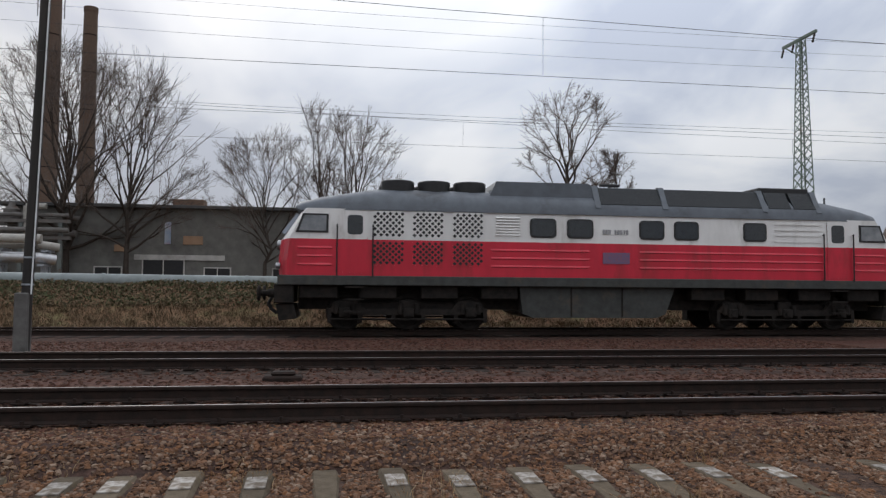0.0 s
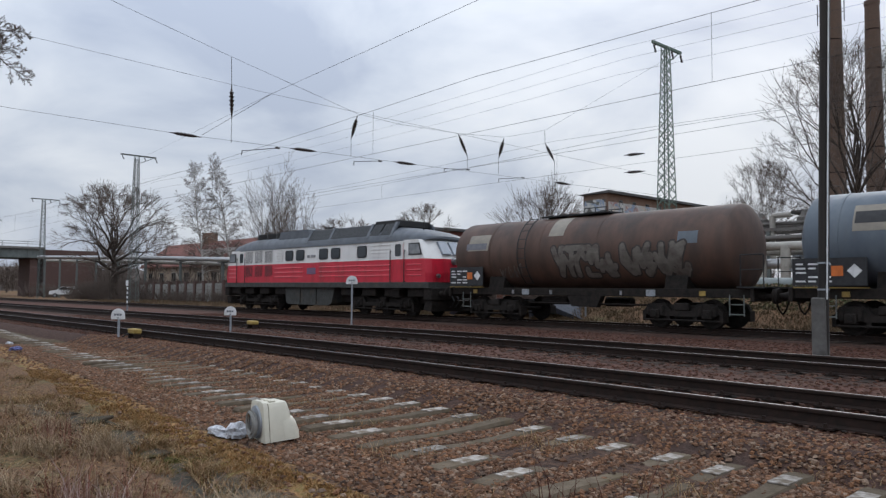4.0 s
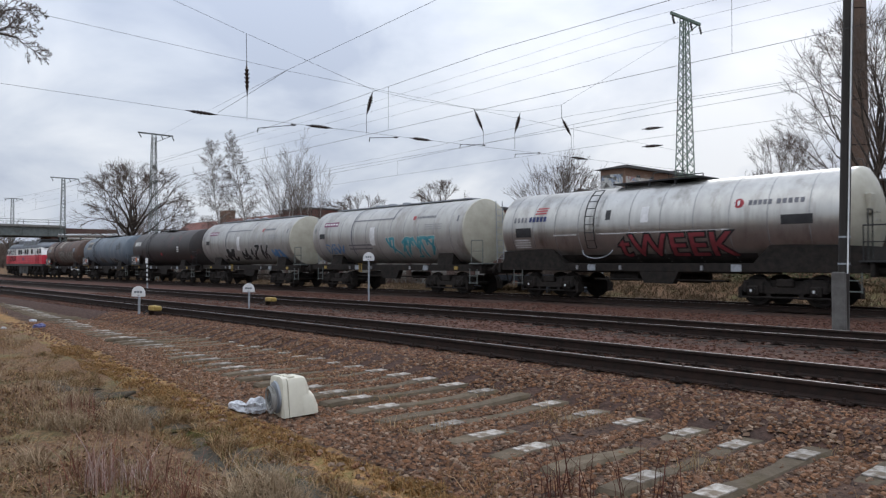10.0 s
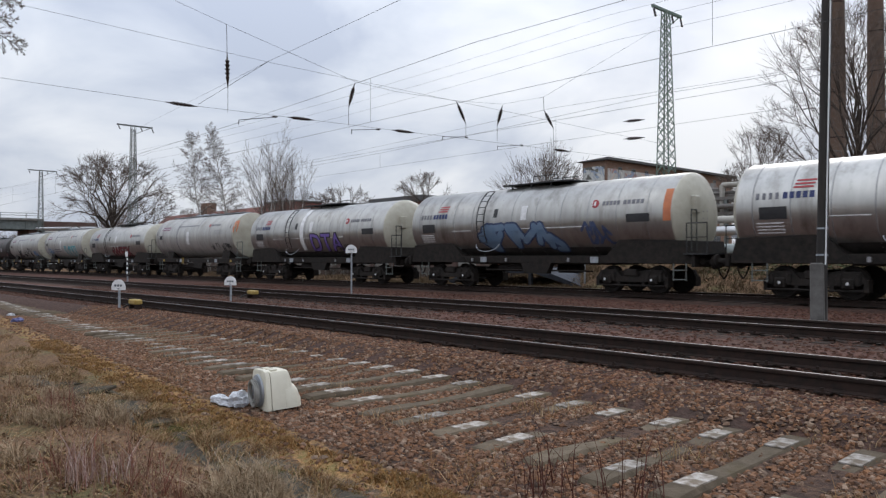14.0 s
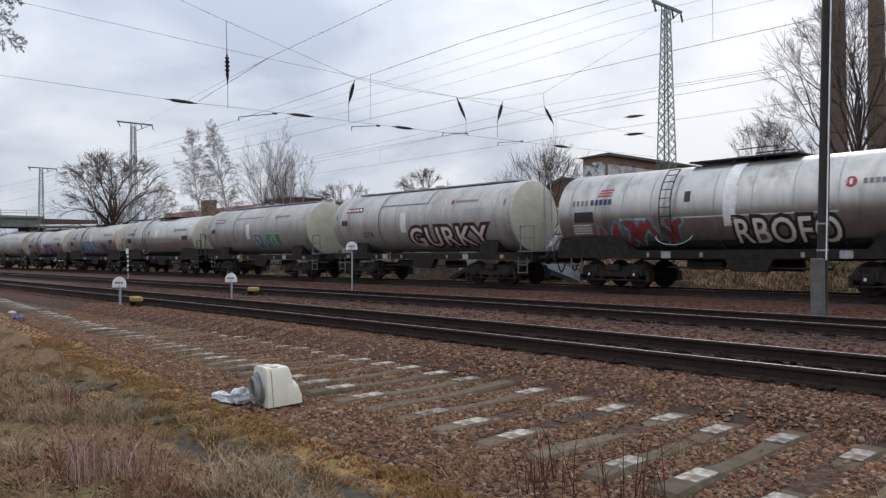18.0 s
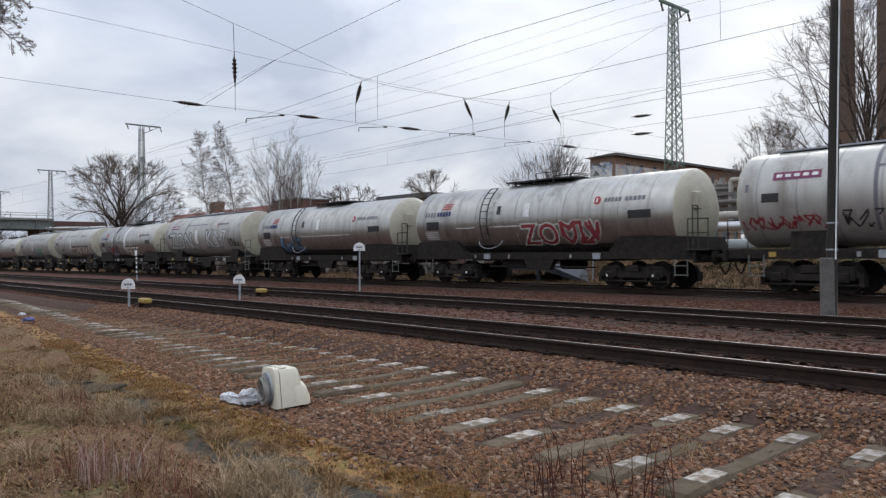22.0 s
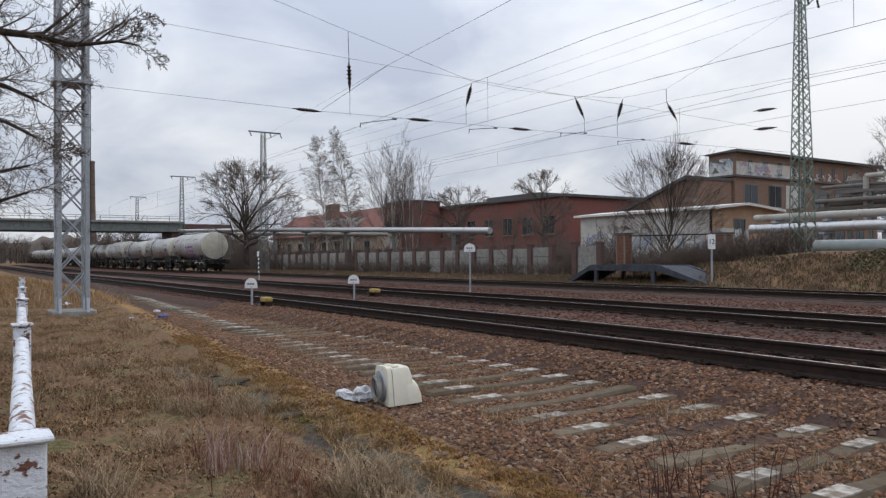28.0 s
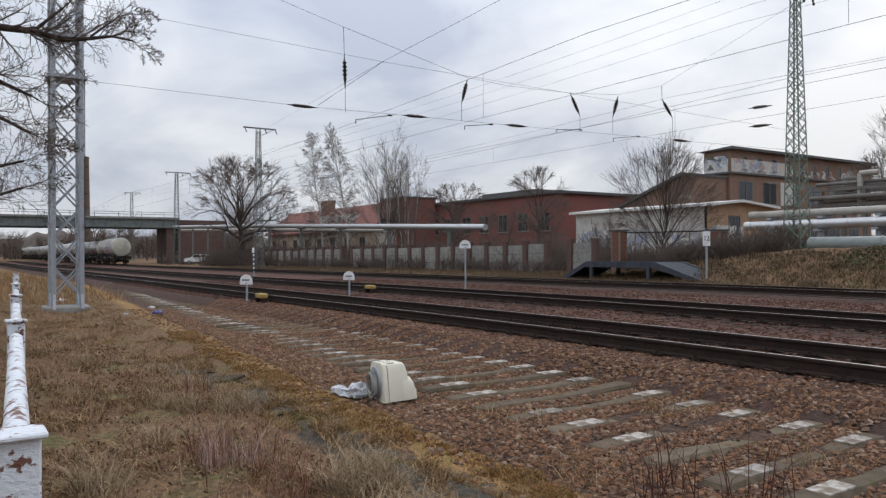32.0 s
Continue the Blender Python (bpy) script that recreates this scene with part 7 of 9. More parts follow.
part("roof", bm, B["white_trim"], shed, "roof with a white edge")
opening(shed, 46.8, 3.2, 1.2, 1.3, -32.8, "x", 1, "glass")
wall_scrawl(shed, lambda u, v, d: (-32.79 + d, 44.3 + u, 0.8 + v), 3.4, 2.2, 11, ("sp_white", "wall_grey", "sp_white"), 9)
for k, (x, w) in enumerate(((-45.6, 4.2), (-41.4, 4.6), (-36.6, 3.4))):
    wall_scrawl(shed, lambda u, v, d, x=x: (x + u, 43.99 - d, 0.6 + v), w, 2.4, 20 + k, ("sp_white", "wall_grey", "wall_blue"), 8, 0.06)

hall = thing("factory_hall", "long dark red brick factory hall with a flat roof", "factory")
block("wall", hall, -90, -57, 52, 66, -1, 7.4, B["hallbrick"])
block("roof", hall, -90.4, -56.6, 51.6, 66.4, 7.4, 7.7, B["felt"])
block("lantern", hall, -74, -64, 55, 62, 7.7, 8.5, B["felt"])
for k in range(9):
    opening(hall, -87 + k * 3.5, 4.6, 1.6, 1.8, 52, "y", -1, "glass")
tower = thing("brick_tower", "square dark brick tower block", "factory")
block("wall", tower, -86, -79.5, 47.5, 51.8, -1, 8.2, B["hallbrick"])
block("roof", tower, -86.2, -79.3, 47.3, 51.9, 8.2, 8.4, B["felt"])
opening(tower, -82.5, 5.5, 1.4, 1.6, 47.5, "y", -1, "glass")
house = thing("tiled_house", "long pale house with a red tiled roof and brick chimney", "house")
block("wall", house, -118, -82, 44, 52, -1, 4.6, B["housewall"])
bm = bmesh.new()
prism(bm, [(43.4, 4.4), (48, 8.0), (52.6, 4.4), (52.6, 4.2), (48, 7.8), (43.4, 4.2)], -118.6, -81.4, "x")
roof = part("roof", bm, B["tile"], house, "red tiled roof")
for x in (-98.2, -94.0, -90.0):
    bm = bmesh.new()
    box(bm, x - 0.8, x + 0.8, 44.6, 46.3, 5.4, 6.6)
    part("roof_window", bm, B["pale"], roof)
bm = bmesh.new()
box(bm, -105, -102.8, 47.4, 48.8, 7.0, 9.3)
part("chimney", bm, B["brickwall"], roof)
for k in range(8):
    opening(house, -115.5 + k * 4.4, 2.6, 1.3, 1.5, 44, "y", -1, "glass")

grey = thing("grey_building", "long grey plastered building with low windows", "building")
block("wall", grey, -18, 26, 44.5, 58, -1, 5.9, B["plaster"])
block("roof", grey, -18.4, 26.4, 44.1, 58.4, 5.9, 6.1, B["felt"])
block("chimney", grey, -9.4, -7.6, 45.5, 46.6, 6.1, 6.6, B["brickwall"])
for x, w in ((-12.6, 1.4), (-9.6, 2.2), (-6.6, 1.4), (-2.6, 1.7), (1.6, 1.8), (6, 1.8), (10.5, 1.8)):
    opening(grey, x, 2.5 if w > 2 else 2.2, w, 0.9 if w > 2 else 0.6, 44.5, "y", -1, "black", B["pale"])
bm = bmesh.new()
box(bm, -11.2, -6.2, 44.42, 44.48, 2.95, 3.25)
part("lintel", bm, B["pale"], grey)
for x, z, w, h, m in ((-11.9, 3.6, 0.8, 0.4, "ochre"), (-8.0, 4.1, 1.1, 0.5, "ochre"), (-9.4, 4.5, 0.35, 1.3, "mural")):
    bm = bmesh.new()
    box(bm, x - w / 2, x + w / 2, 44.44, 44.49, z - h / 2, z + h / 2, 0.02)
    part("plaster_patch", bm, B[m], grey)
gable = thing("gabled_house", "pale grey gabled house beyond the track", "house")
bm = bmesh.new()
prism(bm, [(13.8, -1), (24, -1), (24, 5.2), (18.9, 6.6), (13.8, 5.2)], 38.5, 44.0, "y")
part("wall", bm, B["pale"], gable)
bm = bmesh.new()
prism(bm, [(13.3, 5.0), (18.9, 6.6), (24.5, 5.0), (24.5, 5.25), (18.9, 6.85), (13.3, 5.25)], 38.1, 44.05, "y")
part("roof", bm, B["felt"], gable)
opening(gable, 16.5, 3.5, 1.1, 1.4, 38.5, "y", -1, "glass")

CHIMNEY_BRICK = mat("chimney_brick", (0.13, 0.085, 0.06), (0.1, 0.068, 0.052), 0.9, scale=6, stain=(0.075, 0.07, 0.055), stain_scale=0.12, bump=0.4, stretch=(1, 1, 2.5))


def chimney(x, y, top, r0, r1, label):
    c = thing("factory_chimney", label, "chimney", "brick chimneys", (x, y, 0))
    bm = bmesh.new()
    prof = [(-1, r0)] + [(top * k / 20, r0 + (r1 - r0) * k / 20) for k in range(1, 20)] + [(top - 0.5, r1), (top - 0.5, r1 + 0.06), (top, r1 + 0.06), (top, r1 - 0.3), (top - 2, r1 - 0.3)]
    lathe(bm, prof, 28, "z")
    part("shaft", bm, CHIMNEY_BRICK, c, smooth=True)
    for k in range(6):
        z = top * (0.25 + 0.13 * k)
        r = r0 + (r1 - r0) * z / top
        bm = bmesh.new()
        lathe(bm, [(z, r), (z, r + 0.03), (z + 0.12, r + 0.03), (z + 0.12, r)], 28, "z")
        part("iron_band", bm, "rail_side", c)
    return c


c1 = chimney(-29.0, 80.0, 35.0, 1.25, 0.98, "tall weathered brick factory chimney with antennas")
bm = bmesh.new()
for a in (0.3, 1.5, 3.2):
    tube(bm, (1.25 * math.cos(a), 1.25 * math.sin(a), 29), (1.25 * math.cos(a), 1.25 * math.sin(a), 31.2), 0.06, n=6)
    tube(bm, (0.9 * math.cos(a), 0.9 * math.sin(a), 30), (1.25 * math.cos(a), 1.25 * math.sin(a), 30), 0.04, n=5)
part("antenna", bm, "steel", c1)
chimney(-28.46, 90.64, 34.0, 1.1, 0.74, "tall dark brick factory chimney")
chimney(-198, 27.6, 25.0, 1.3, 0.95, "distant brick chimney beyond the bridge")


def pipe(name, label, pts, r, material, joints=6.0, support=None, every=8.0):
    """A pipe run with flanged joints and, where asked, stands."""
    p = thing(name, label, "pipe", "steam pipes")
    bm = bmesh.new()
    for a, b in zip(pts, pts[1:]):
        tube(bm, a, b, r, n=14)
    part("run", bm, material, p, smooth=True)
    for a, b in zip(pts, pts[1:]):
        a, b = Vector(a), Vector(b)
        n = int((b - a).length / joints)
        for k in range(n):
            c = a.lerp(b, (k + 0.5) / max(1, n))
            d = (b - a).normalized()
            bm = bmesh.new()
            tube(bm, c - d * 0.05, c + d * 0.05, r + 0.025, n=14)
            part("band", bm, material, p)
        if support:
            n = max(1, int((b - a).length / every))
            for k in range(n):
                c = a.lerp(b, (k + 0.5) / n)
                bm = bmesh.new()
                box(bm, c.x - 0.12, c.x + 0.12, c.y - 0.12, c.y + 0.12, ground_z(c.x, c.y) - 0.3, c.z - r)
                box(bm, c.x - 0.15, c.x + 0.15, c.y - 0.5, c.y + 0.5, c.z - r - 0.12, c.z - r)
                part("stand", bm, support, p)
    return p


pipe("silver_pipe", "silver clad pipe on stands along the fence", [(-44.5, 33.4, 3.25), (-64, 33.4, 3.95), (-95, 33.6, 5.0), (-140, 34.2, 6.3)], 0.24, B["silver_pipe"], 5, "grey_mast", 9)
pipe("silver_pipe", "dull pipe beside the silver one", [(-62, 34.6, 3.5), (-95, 34.8, 4.5), (-140, 35.4, 5.7)], 0.22, B["beige_pipe"], 6)
for dz, y, m in ((0, 38.0, "beige_pipe"), (-0.62, 37.6, "silver_pipe")):
    z = 3.38 + dz
    pipe("pipe_line", "clad pipe on a rack above the bank", [(-25.6, y, z), (-14.0, y, z), (-13.2, y + 0.5, z - 0.1)], 0.26 if dz else 0.2, B[m], 3.5, "galv", 2.8)
for x in (-17.0, -15.8):
    pipe("pipe_loop", "pale expansion loop of the pipe line", [(x, 37.2, 3.6), (x, 37.2, 1.9)], 0.24, B["beige_pipe"], 9)
pipe("pipe_loop", "pale expansion loop of the pipe line", [(-17.2, 37.2, 3.62), (-13.6, 37.4, 3.62)], 0.22, B["beige_pipe"], 9)
pipe("low_pipe", "thick grey-green pipe lying along the bank", [(-18.5, 31.9, 1.68), (-6, 31.6, 1.6), (14, 31.4, 1.5), (30, 31.4, 1.45)], 0.3, B["green_pipe"], 5, "concrete", 6)
RACK = mat("rusty_rack_paint", (0.12, 0.11, 0.1), (0.16, 0.15, 0.14), 0.8, scale=3, stain=(0.1, 0.06, 0.04), stain_scale=1.5, bump=0.2)
rack = thing("pipe_rack", "rusty steel pipe rack with tanks and pipes", "pipe rack")
for x in (-24, -21.5, -19, -16.5, -14.5):
    for y in (42.5, 45.0):
        bm = bmesh.new()
        box(bm, x - 0.1, x + 0.1, y - 0.1, y + 0.1, 0, 4.9)
        part("post", bm, "grey_mast", rack)
for z in (3.9, 4.8):
    for y in (42.5, 45.0):
        bm = bmesh.new()
        box(bm, -24.5, -14, y - 0.12, y + 0.12, z, z + 0.18)
        part("beam", bm, RACK, rack)
for y, z, r in ((42.2, 4.4, 0.2), (43.4, 4.3, 0.26), (44.2, 5.2, 0.2), (42.9, 5.25, 0.15)):
    bm = bmesh.new()
    tube(bm, (-24.5, y, z), (-14, y, z), r * 0.7, n=12)
    part("pipe", bm, RACK, rack, smooth=True)
for x in (-23.0, -20.0, -17.5):
    bm = bmesh.new()
    lathe(bm, [(4.8, 0.1), (4.9, 0.4), (5.6, 0.42), (5.8, 0.2), (6.0, 0.15)], 14, "z")
    q = part("vessel", bm, RACK, rack, smooth=True)
    q.location = (x, 43.8, 0)
    bm = bmesh.new()
    tube(bm, (x + 1.2, 42.6, 3.2), (x + 1.2, 42.6, 5.7), 0.16, n=10)
    tube(bm, (x + 1.2, 42.6, 5.7), (x + 2.2, 42.6, 5.7), 0.16, n=10)
    part("riser", bm, B["beige_pipe"], rack, smooth=True)

bridge = thing("road_bridge", "grey-green girder bridge over the tracks", "bridge")
block("girder", bridge, -147, -146.4, -60, 36.5, 6.3, 7.9, B["bridge"], "long plate girder")
block("girder", bridge, -156, -155.4, -60, 36.5, 6.3, 7.9, B["bridge"])
block("deck", bridge, -156.4, -146, -60, 36.8, 7.9, 8.3, "concrete")
for y in range(-58, 37, 4):
    block("stiffener", bridge, -146.4, -146.2, y - 0.08, y + 0.08, 6.35, 7.85, B["bridge"])
    block("rail_post", bridge, -146.3, -146.2, y - 0.05, y + 0.05, 8.3, 9.2, B["bridge"])
for z in (8.75, 9.15):
    block("handrail", bridge, -146.3, -146.2, -60, 36.5, z, z + 0.08, B["bridge"])
for y in (35.2, -8.0):
    block("pier", bridge, -155, -147, y - 0.6, y + 0.6, -1.0, 6.3, B["darkbrick"])
block("abutment", bridge, -160, -147, 36.8, 46, -1, 7.9, B["darkbrick"], "dark abutment wall")

# a parked car and a discarded appliance
car = thing("parked_car", "white estate car parked beyond the tracks", "car", at=(-121.0, 33.4, -0.16))
car.rotation_euler = (0, 0, radians(72))
bm = bmesh.new()
prism(bm, [(-2.15, 0.3), (2.15, 0.3), (2.2, 0.75), (2.0, 0.92), (-1.1, 0.98), (-2.1, 0.8)], -0.85, 0.85, "y")
part("body", bm, "white_enamel", car)
bm = bmesh.new()
prism(bm, [(-1.15, 0.95), (-0.5, 1.45), (1.7, 1.48), (2.05, 0.92)], -0.76, 0.76, "y")
part("cabin", bm, "white_enamel", car)
for x0, x1 in ((-0.75, 0.2), (0.3, 1.1), (1.2, 1.75)):
    bm = bmesh.new()
    prism(bm, [(x0 - 0.1, 0.98), (x0 + 0.15, 1.38), (x1, 1.4), (x1 + 0.05, 0.98)], -0.78, 0.78, "y")
    part("window", bm, "glass", car)
for x in (-1.35, 1.35):
    for y in (-0.78, 0.78):
        bm = bmesh.new()
        lathe(bm, [(y - 0.1, 0.3), (y - 0.08, 0.32), (y + 0.08, 0.32), (y + 0.1, 0.3)], 16, "y")
        wh = part("wheel", bm, "black", car)
        wh.location = (x, 0, 0.16)
        bm = bmesh.new()
        lathe(bm, [(y - 0.11, 0.18), (y + 0.11, 0.18)], 12, "y")
        part("rim", bm, "steel", wh)

CREAM = mat("yellowed_plastic", (0.6, 0.57, 0.47), (0.52, 0.49, 0.4), 0.5, scale=4, stain=(0.36, 0.33, 0.26), stain_scale=4, stain_at=0.6, bump=0.08)
FOIL = mat("crumpled_white_foil", (0.62, 0.63, 0.66), (0.4, 0.41, 0.44), 0.4, scale=12, bump=0.8)
junk = thing("discarded_monitor", "discarded cream plastic monitor lying on the gravel", "monitor", at=(-6.98, 3.98, -0.2))
junk.rotation_euler = (radians(-3), radians(-3), radians(80))
bm = bmesh.new()
side = [(-0.2, 0.0), (-0.195, 0.34), (-0.17, 0.385), (-0.12, 0.4), (0.12, 0.4), (0.17, 0.385), (0.195, 0.34), (0.2, 0.0)]
loft(bm, [[(x, y * k, z * h) for y, z in side] for x, k, h in ((-0.1, 1.0, 1.0), (-0.02, 0.99, 1.01), (0.07, 0.96, 1.0), (0.1, 0.94, 0.97), (0.125, 0.88, 0.8))])
shell = part("housing", bm, CREAM, junk, "cream plastic housing", smooth=True)
bm = bmesh.new()
loft(bm, [[(x, y * k, z * k + 0.012 * (k - 1)) for y, z in side] for x, k in ((-0.165, 0.97), (-0.155, 1.03), (-0.112, 1.03), (-0.104, 0.98))])
part("front_frame", bm, CREAM, junk, smooth=True)
for y in (-0.12, 0.0, 0.12):
    bm = bmesh.new()
    box(bm, -0.08, -0.01, y - 0.03, y + 0.03, 0.396, 0.412, 0.004)
    part("vent_rib", bm, CREAM, shell)
bm = bmesh.new()
low = [(-0.185, 0.0), (-0.18, 0.2), (-0.13, 0.27), (0.13, 0.27), (0.18, 0.2), (0.185, 0.0)]
loft(bm, [[(x, y * k, z * h) for y, z in low] for x, k, h in ((0.05, 1.06, 1.0), (0.11, 1.05, 1.0), (0.16, 1.0, 0.86), (0.2, 0.93, 0.66), (0.225, 0.8, 0.4))])
part("rear_cover", bm, CREAM, junk, smooth=True)
bm = bmesh.new()
lathe(bm, [(-0.168, 0.17), (-0.185, 0.165), (-0.2, 0.1), (-0.205, 0.02)], 22, "x")
tube_face = part("picture_tube", bm, "galv", junk, "dull grey picture tube", smooth=True)
tube_face.location = (0, 0, 0.2)
for k, (r, y, z) in enumerate(((0.125, -0.02, 0.19), (0.115, -0.035, 0.175), (0.135, -0.01, 0.18), (0.105, -0.03, 0.2))):
    bm = bmesh.new()
    ring = [(r * math.cos(a * 0.3491), r * math.sin(a * 0.3491)) for a in range(19)]
    for (a0, b0), (a1, b1) in zip(ring, ring[1:]):
        tube(bm, (-0.215 - 0.012 * k, y + a0, z + b0), (-0.215 - 0.012 * k, y + a1, z + b1), 0.011, n=5, caps=False)
    bmesh.ops.remove_doubles(bm, verts=bm.verts, dist=0.006)
    part("cable_loop", bm, "concrete", junk, "looped pale grey cable", smooth=True)


def crumple(name, label, x, y, z, sx, sy, sz, material, seed):
    bm = bmesh.new()
    bmesh.ops.create_icosphere(bm, subdivisions=3, radius=1)
    for v in bm.verts:
        n = noise.noise(v.co * 2.1 + Vector((seed, 0, 0))) * 0.5 + noise.noise(v.co * 5 + Vector((seed, 3, 0))) * 0.25
        v.co = Vector((v.co.x * sx, v.co.y * sy, max(-0.3, v.co.z) * sz)) * (1 + n)
    ob = tagged(new(name, mesh_of(bm, name, material)), label, "litter", "litter")
    ob.location = (x, y, z)
    return ob


crumple("plastic_sheet", "crumpled white plastic sheet beside the monitor", -7.3, 3.72, -0.16, 0.1, 0.11, 0.12, FOIL, 1)
crumple("plastic_sheet", "crumpled dirty plastic strip on the gravel", -7.58, 3.66, -0.18, 0.2, 0.07, 0.06, FOIL, 2)
crumple("plastic_scrap", "blue plastic bag in dry grass", -20.6, 4.6, -0.18, 0.1, 0.13, 0.07, mat("blue_plastic", (0.09, 0.1, 0.26), rough=0.4, bump=0.3), 3)
for x, y, s in ((-24.0, 5.2, 0.12), (3.9, 7.35, 0.06), (0.9, 7.5, 0.05), (-21.5, 4.0, 0.08), (4.5, 7.0, 0.05), (-30, 3.4, 0.2), (-1.6, 6.9, 0.05)):
    crumple("paper_scrap", "small scrap of pale litter on the ground", x, y, ground_z(x, y) + 0.01, s, s * 0.8, s * 0.4, FOIL, x)

# cable-trough lids, half buried
x, k = -10.6, 0
while x < -3.4:
    w = RND.uniform(0.3, 0.46)
    if k % 7 != 5 and not -9.7 < x < -8.8:
        bm = bmesh.new()
        box(bm, -w, w, -0.2, 0.2, -0.06, 0.012, 0.012)
        for v in bm.verts:
            v.co.x += RND.uniform(-0.05, 0.05)
            v.co.y += RND.uniform(-0.04, 0.04)
        s = tagged(new("path_slab", mesh_of(bm, "path_slab", "slab")), "cracked muddy concrete slab sunk in moss and grass", "slab", "sunken slabs")
        s.matrix_basis = pose(x, 2.86 + RND.uniform(-0.05, 0.05), ground_z(x, 2.86) - 0.03, RND.uniform(-2, 2), RND.uniform(-2, 2), RND.uniform(-6, 6))
    x += 2 * w + RND.uniform(0.02, 0.12)
    k += 1
pit = thing("open_cable_trough", "open concrete cable trough with a dark pit", "cable trough", at=(-9.2, 2.93, ground_z(-9.2, 2.93)))
for nm, (x0, x1, y0, y1) in (("long_wall", (-0.42, 0.42, -0.24, -0.18)), ("long_wall", (-0.42, 0.42, 0.18, 0.24)), ("end_wall", (-0.42, -0.36, -0.18, 0.18)), ("end_wall", (0.36, 0.42, -0.18, 0.18))):
    bm = bmesh.new()
    box(bm, x0, x1, y0, y1, -0.06, 0.045, 0.008)
    part(nm, bm, "slab", pit)
# flat black plate stands in for the shade of a deep pit
bm = bmesh.new()
box(bm, -0.36, 0.36, -0.18, 0.18, -0.05, 0.008)
part("wet_floor", bm, "pole", pit, "black plate painted as the pit's shade")
bm = bmesh.new()
box(bm, -0.3, 0.3, -0.16, 0.16, 0.0, 0.04, 0.01)
lid = tagged(new("trough_lid", mesh_of(bm, "trough_lid", "slab")), "tilted broken concrete lid at an open trough", "slab", "sunken slabs")
lid.matrix_basis = pose(-9.75, 2.98, ground_z(-9.75, 2.98) + 0.01, 7, -8, 24)

# ---- trees, shrubs and grass ----


class Wood:
    """Collects tapered rods and turns them into one mesh."""

    def __init__(self):
        self.rods = []

    def rod(self, p, q, r0, r1, n):
        self.rods.append((p[0], p[1], p[2], q[0], q[1], q[2], r0, r1, n))

    def mesh(self, name, material):
        data = np.array(self.rods, float)
        vs, fs, base = [], [], 0
        for n in sorted(set(data[:, 8].astype(int))):
            d = data[data[:, 8] == n]
            p, q = d[:, 0:3], d[:, 3:6]
            w = q - p
            w = w / np.maximum(1e-9, np.linalg.norm(w, axis=1))[:, None]
            up = np.where(np.abs(w[:, 2:3]) > 0.8, np.array([[1.0, 0.2, 0]]), np.array([[0, 0.2, 1.0]]))
            a = np.cross(w, up)
            a /= np.linalg.norm(a, axis=1)[:, None]
            b = np.cross(w, a)
            t = 2 * np.pi * np.arange(n) / n
            ring = a[:, None] * np.cos(t)[None, :, None] + b[:, None] * np.sin(t)[None, :, None]
            v = np.concatenate([p[:, None] + ring * d[:, 6][:, None, None], q[:, None] + ring * d[:, 7][:, None, None]], 1)
            k = np.arange(n)
            f = np.stack([k, (k + 1) % n, n + (k + 1) % n, n + k], -1)
            fs.append((f[None] + base + 2 * n * np.arange(len(d))[:, None, None]).reshape(-1, 4))
            vs.append(v.reshape(-1, 3))
            base += 2 * n * len(d)
        return quad_mesh(name, np.concatenate(vs), np.concatenate(fs), material)


def quad_mesh(name, v, f, material):
    me = bpy.data.meshes.new(name)
    me.vertices.add(len(v))
    me.vertices.foreach_set("co", np.ascontiguousarray(v, np.float32).ravel())
    me.loops.add(f.size)
    me.loops.foreach_set("vertex_index", np.ascontiguousarray(f, np.int32).ravel())
    me.polygons.add(len(f))
    me.polygons.foreach_set("loop_start", np.arange(0, f.size, f.shape[1], dtype=np.int32))
    me.update(calc_edges=True)
    me.materials.append(M[material] if isinstance(material, str) else material)
    return me


def turned(d, angle, rng):
    a = d.orthogonal().normalized()
    a = (Matrix.Rotation(rng.uniform(0, 2 * math.pi), 3, d) @ a)
    return (Matrix.Rotation(angle, 3, a) @ d).normalized()


def limb(trunk, crown, p, d, length, r, level, rng, cfg):
    """A bent limb with side twigs along it."""
    wood = trunk if level < 2 else crown
    n = 6 if level == 0 else 5 if level == 1 else 4 if level == 2 else 3
    steps = 5 if level < 2 else 3 if level == 2 else 2
    q, spine = p, [(p, r)]
    for k in range(steps):
        d = (d + Vector((rng.gauss(0, 1), rng.gauss(0, 1), rng.gauss(0, 1))) * cfg["bend"] + Vector((0, 0, cfg["up"]))).normalized()
        q = q + d * (length / steps)
        r1 = max(cfg["thin"] * 0.6, r * (1 - 0.8 * (k + 1) / steps))
        wood.rod(spine[-1][0], q, spine[-1][1], r1, n)
        spine.append((q, r1))
    if level >= cfg["levels"]:
        return
    count = cfg["twigs"][min(level, 3) - 1] if level else 0
    for k in range(count):
        u = 0.18 + 0.8 * (k + rng.random()) / count
        a = min(steps - 1, int(u * steps))
        (pa, ra), (pb, rb) = spine[a], spine[a + 1]
        m = pa.lerp(pb, u * steps - a)
        e = turned((pb - pa).normalized(), radians(rng.uniform(*cfg["angle"])), rng)
        limb(trunk, crown, m, e, length * (1.1 - 0.65 * u) * rng.uniform(0.38, 0.62), max(cfg["thin"], ra * 0.55), level + 1, rng, cfg)


CFG = dict(levels=4, bend=0.10, up=0.05, twigs=(6, 5, 3), angle=(28, 55), thin=0.011, limbs=12, clear=0.22, spread=0.34, low=28, high=68, leader=0.92)


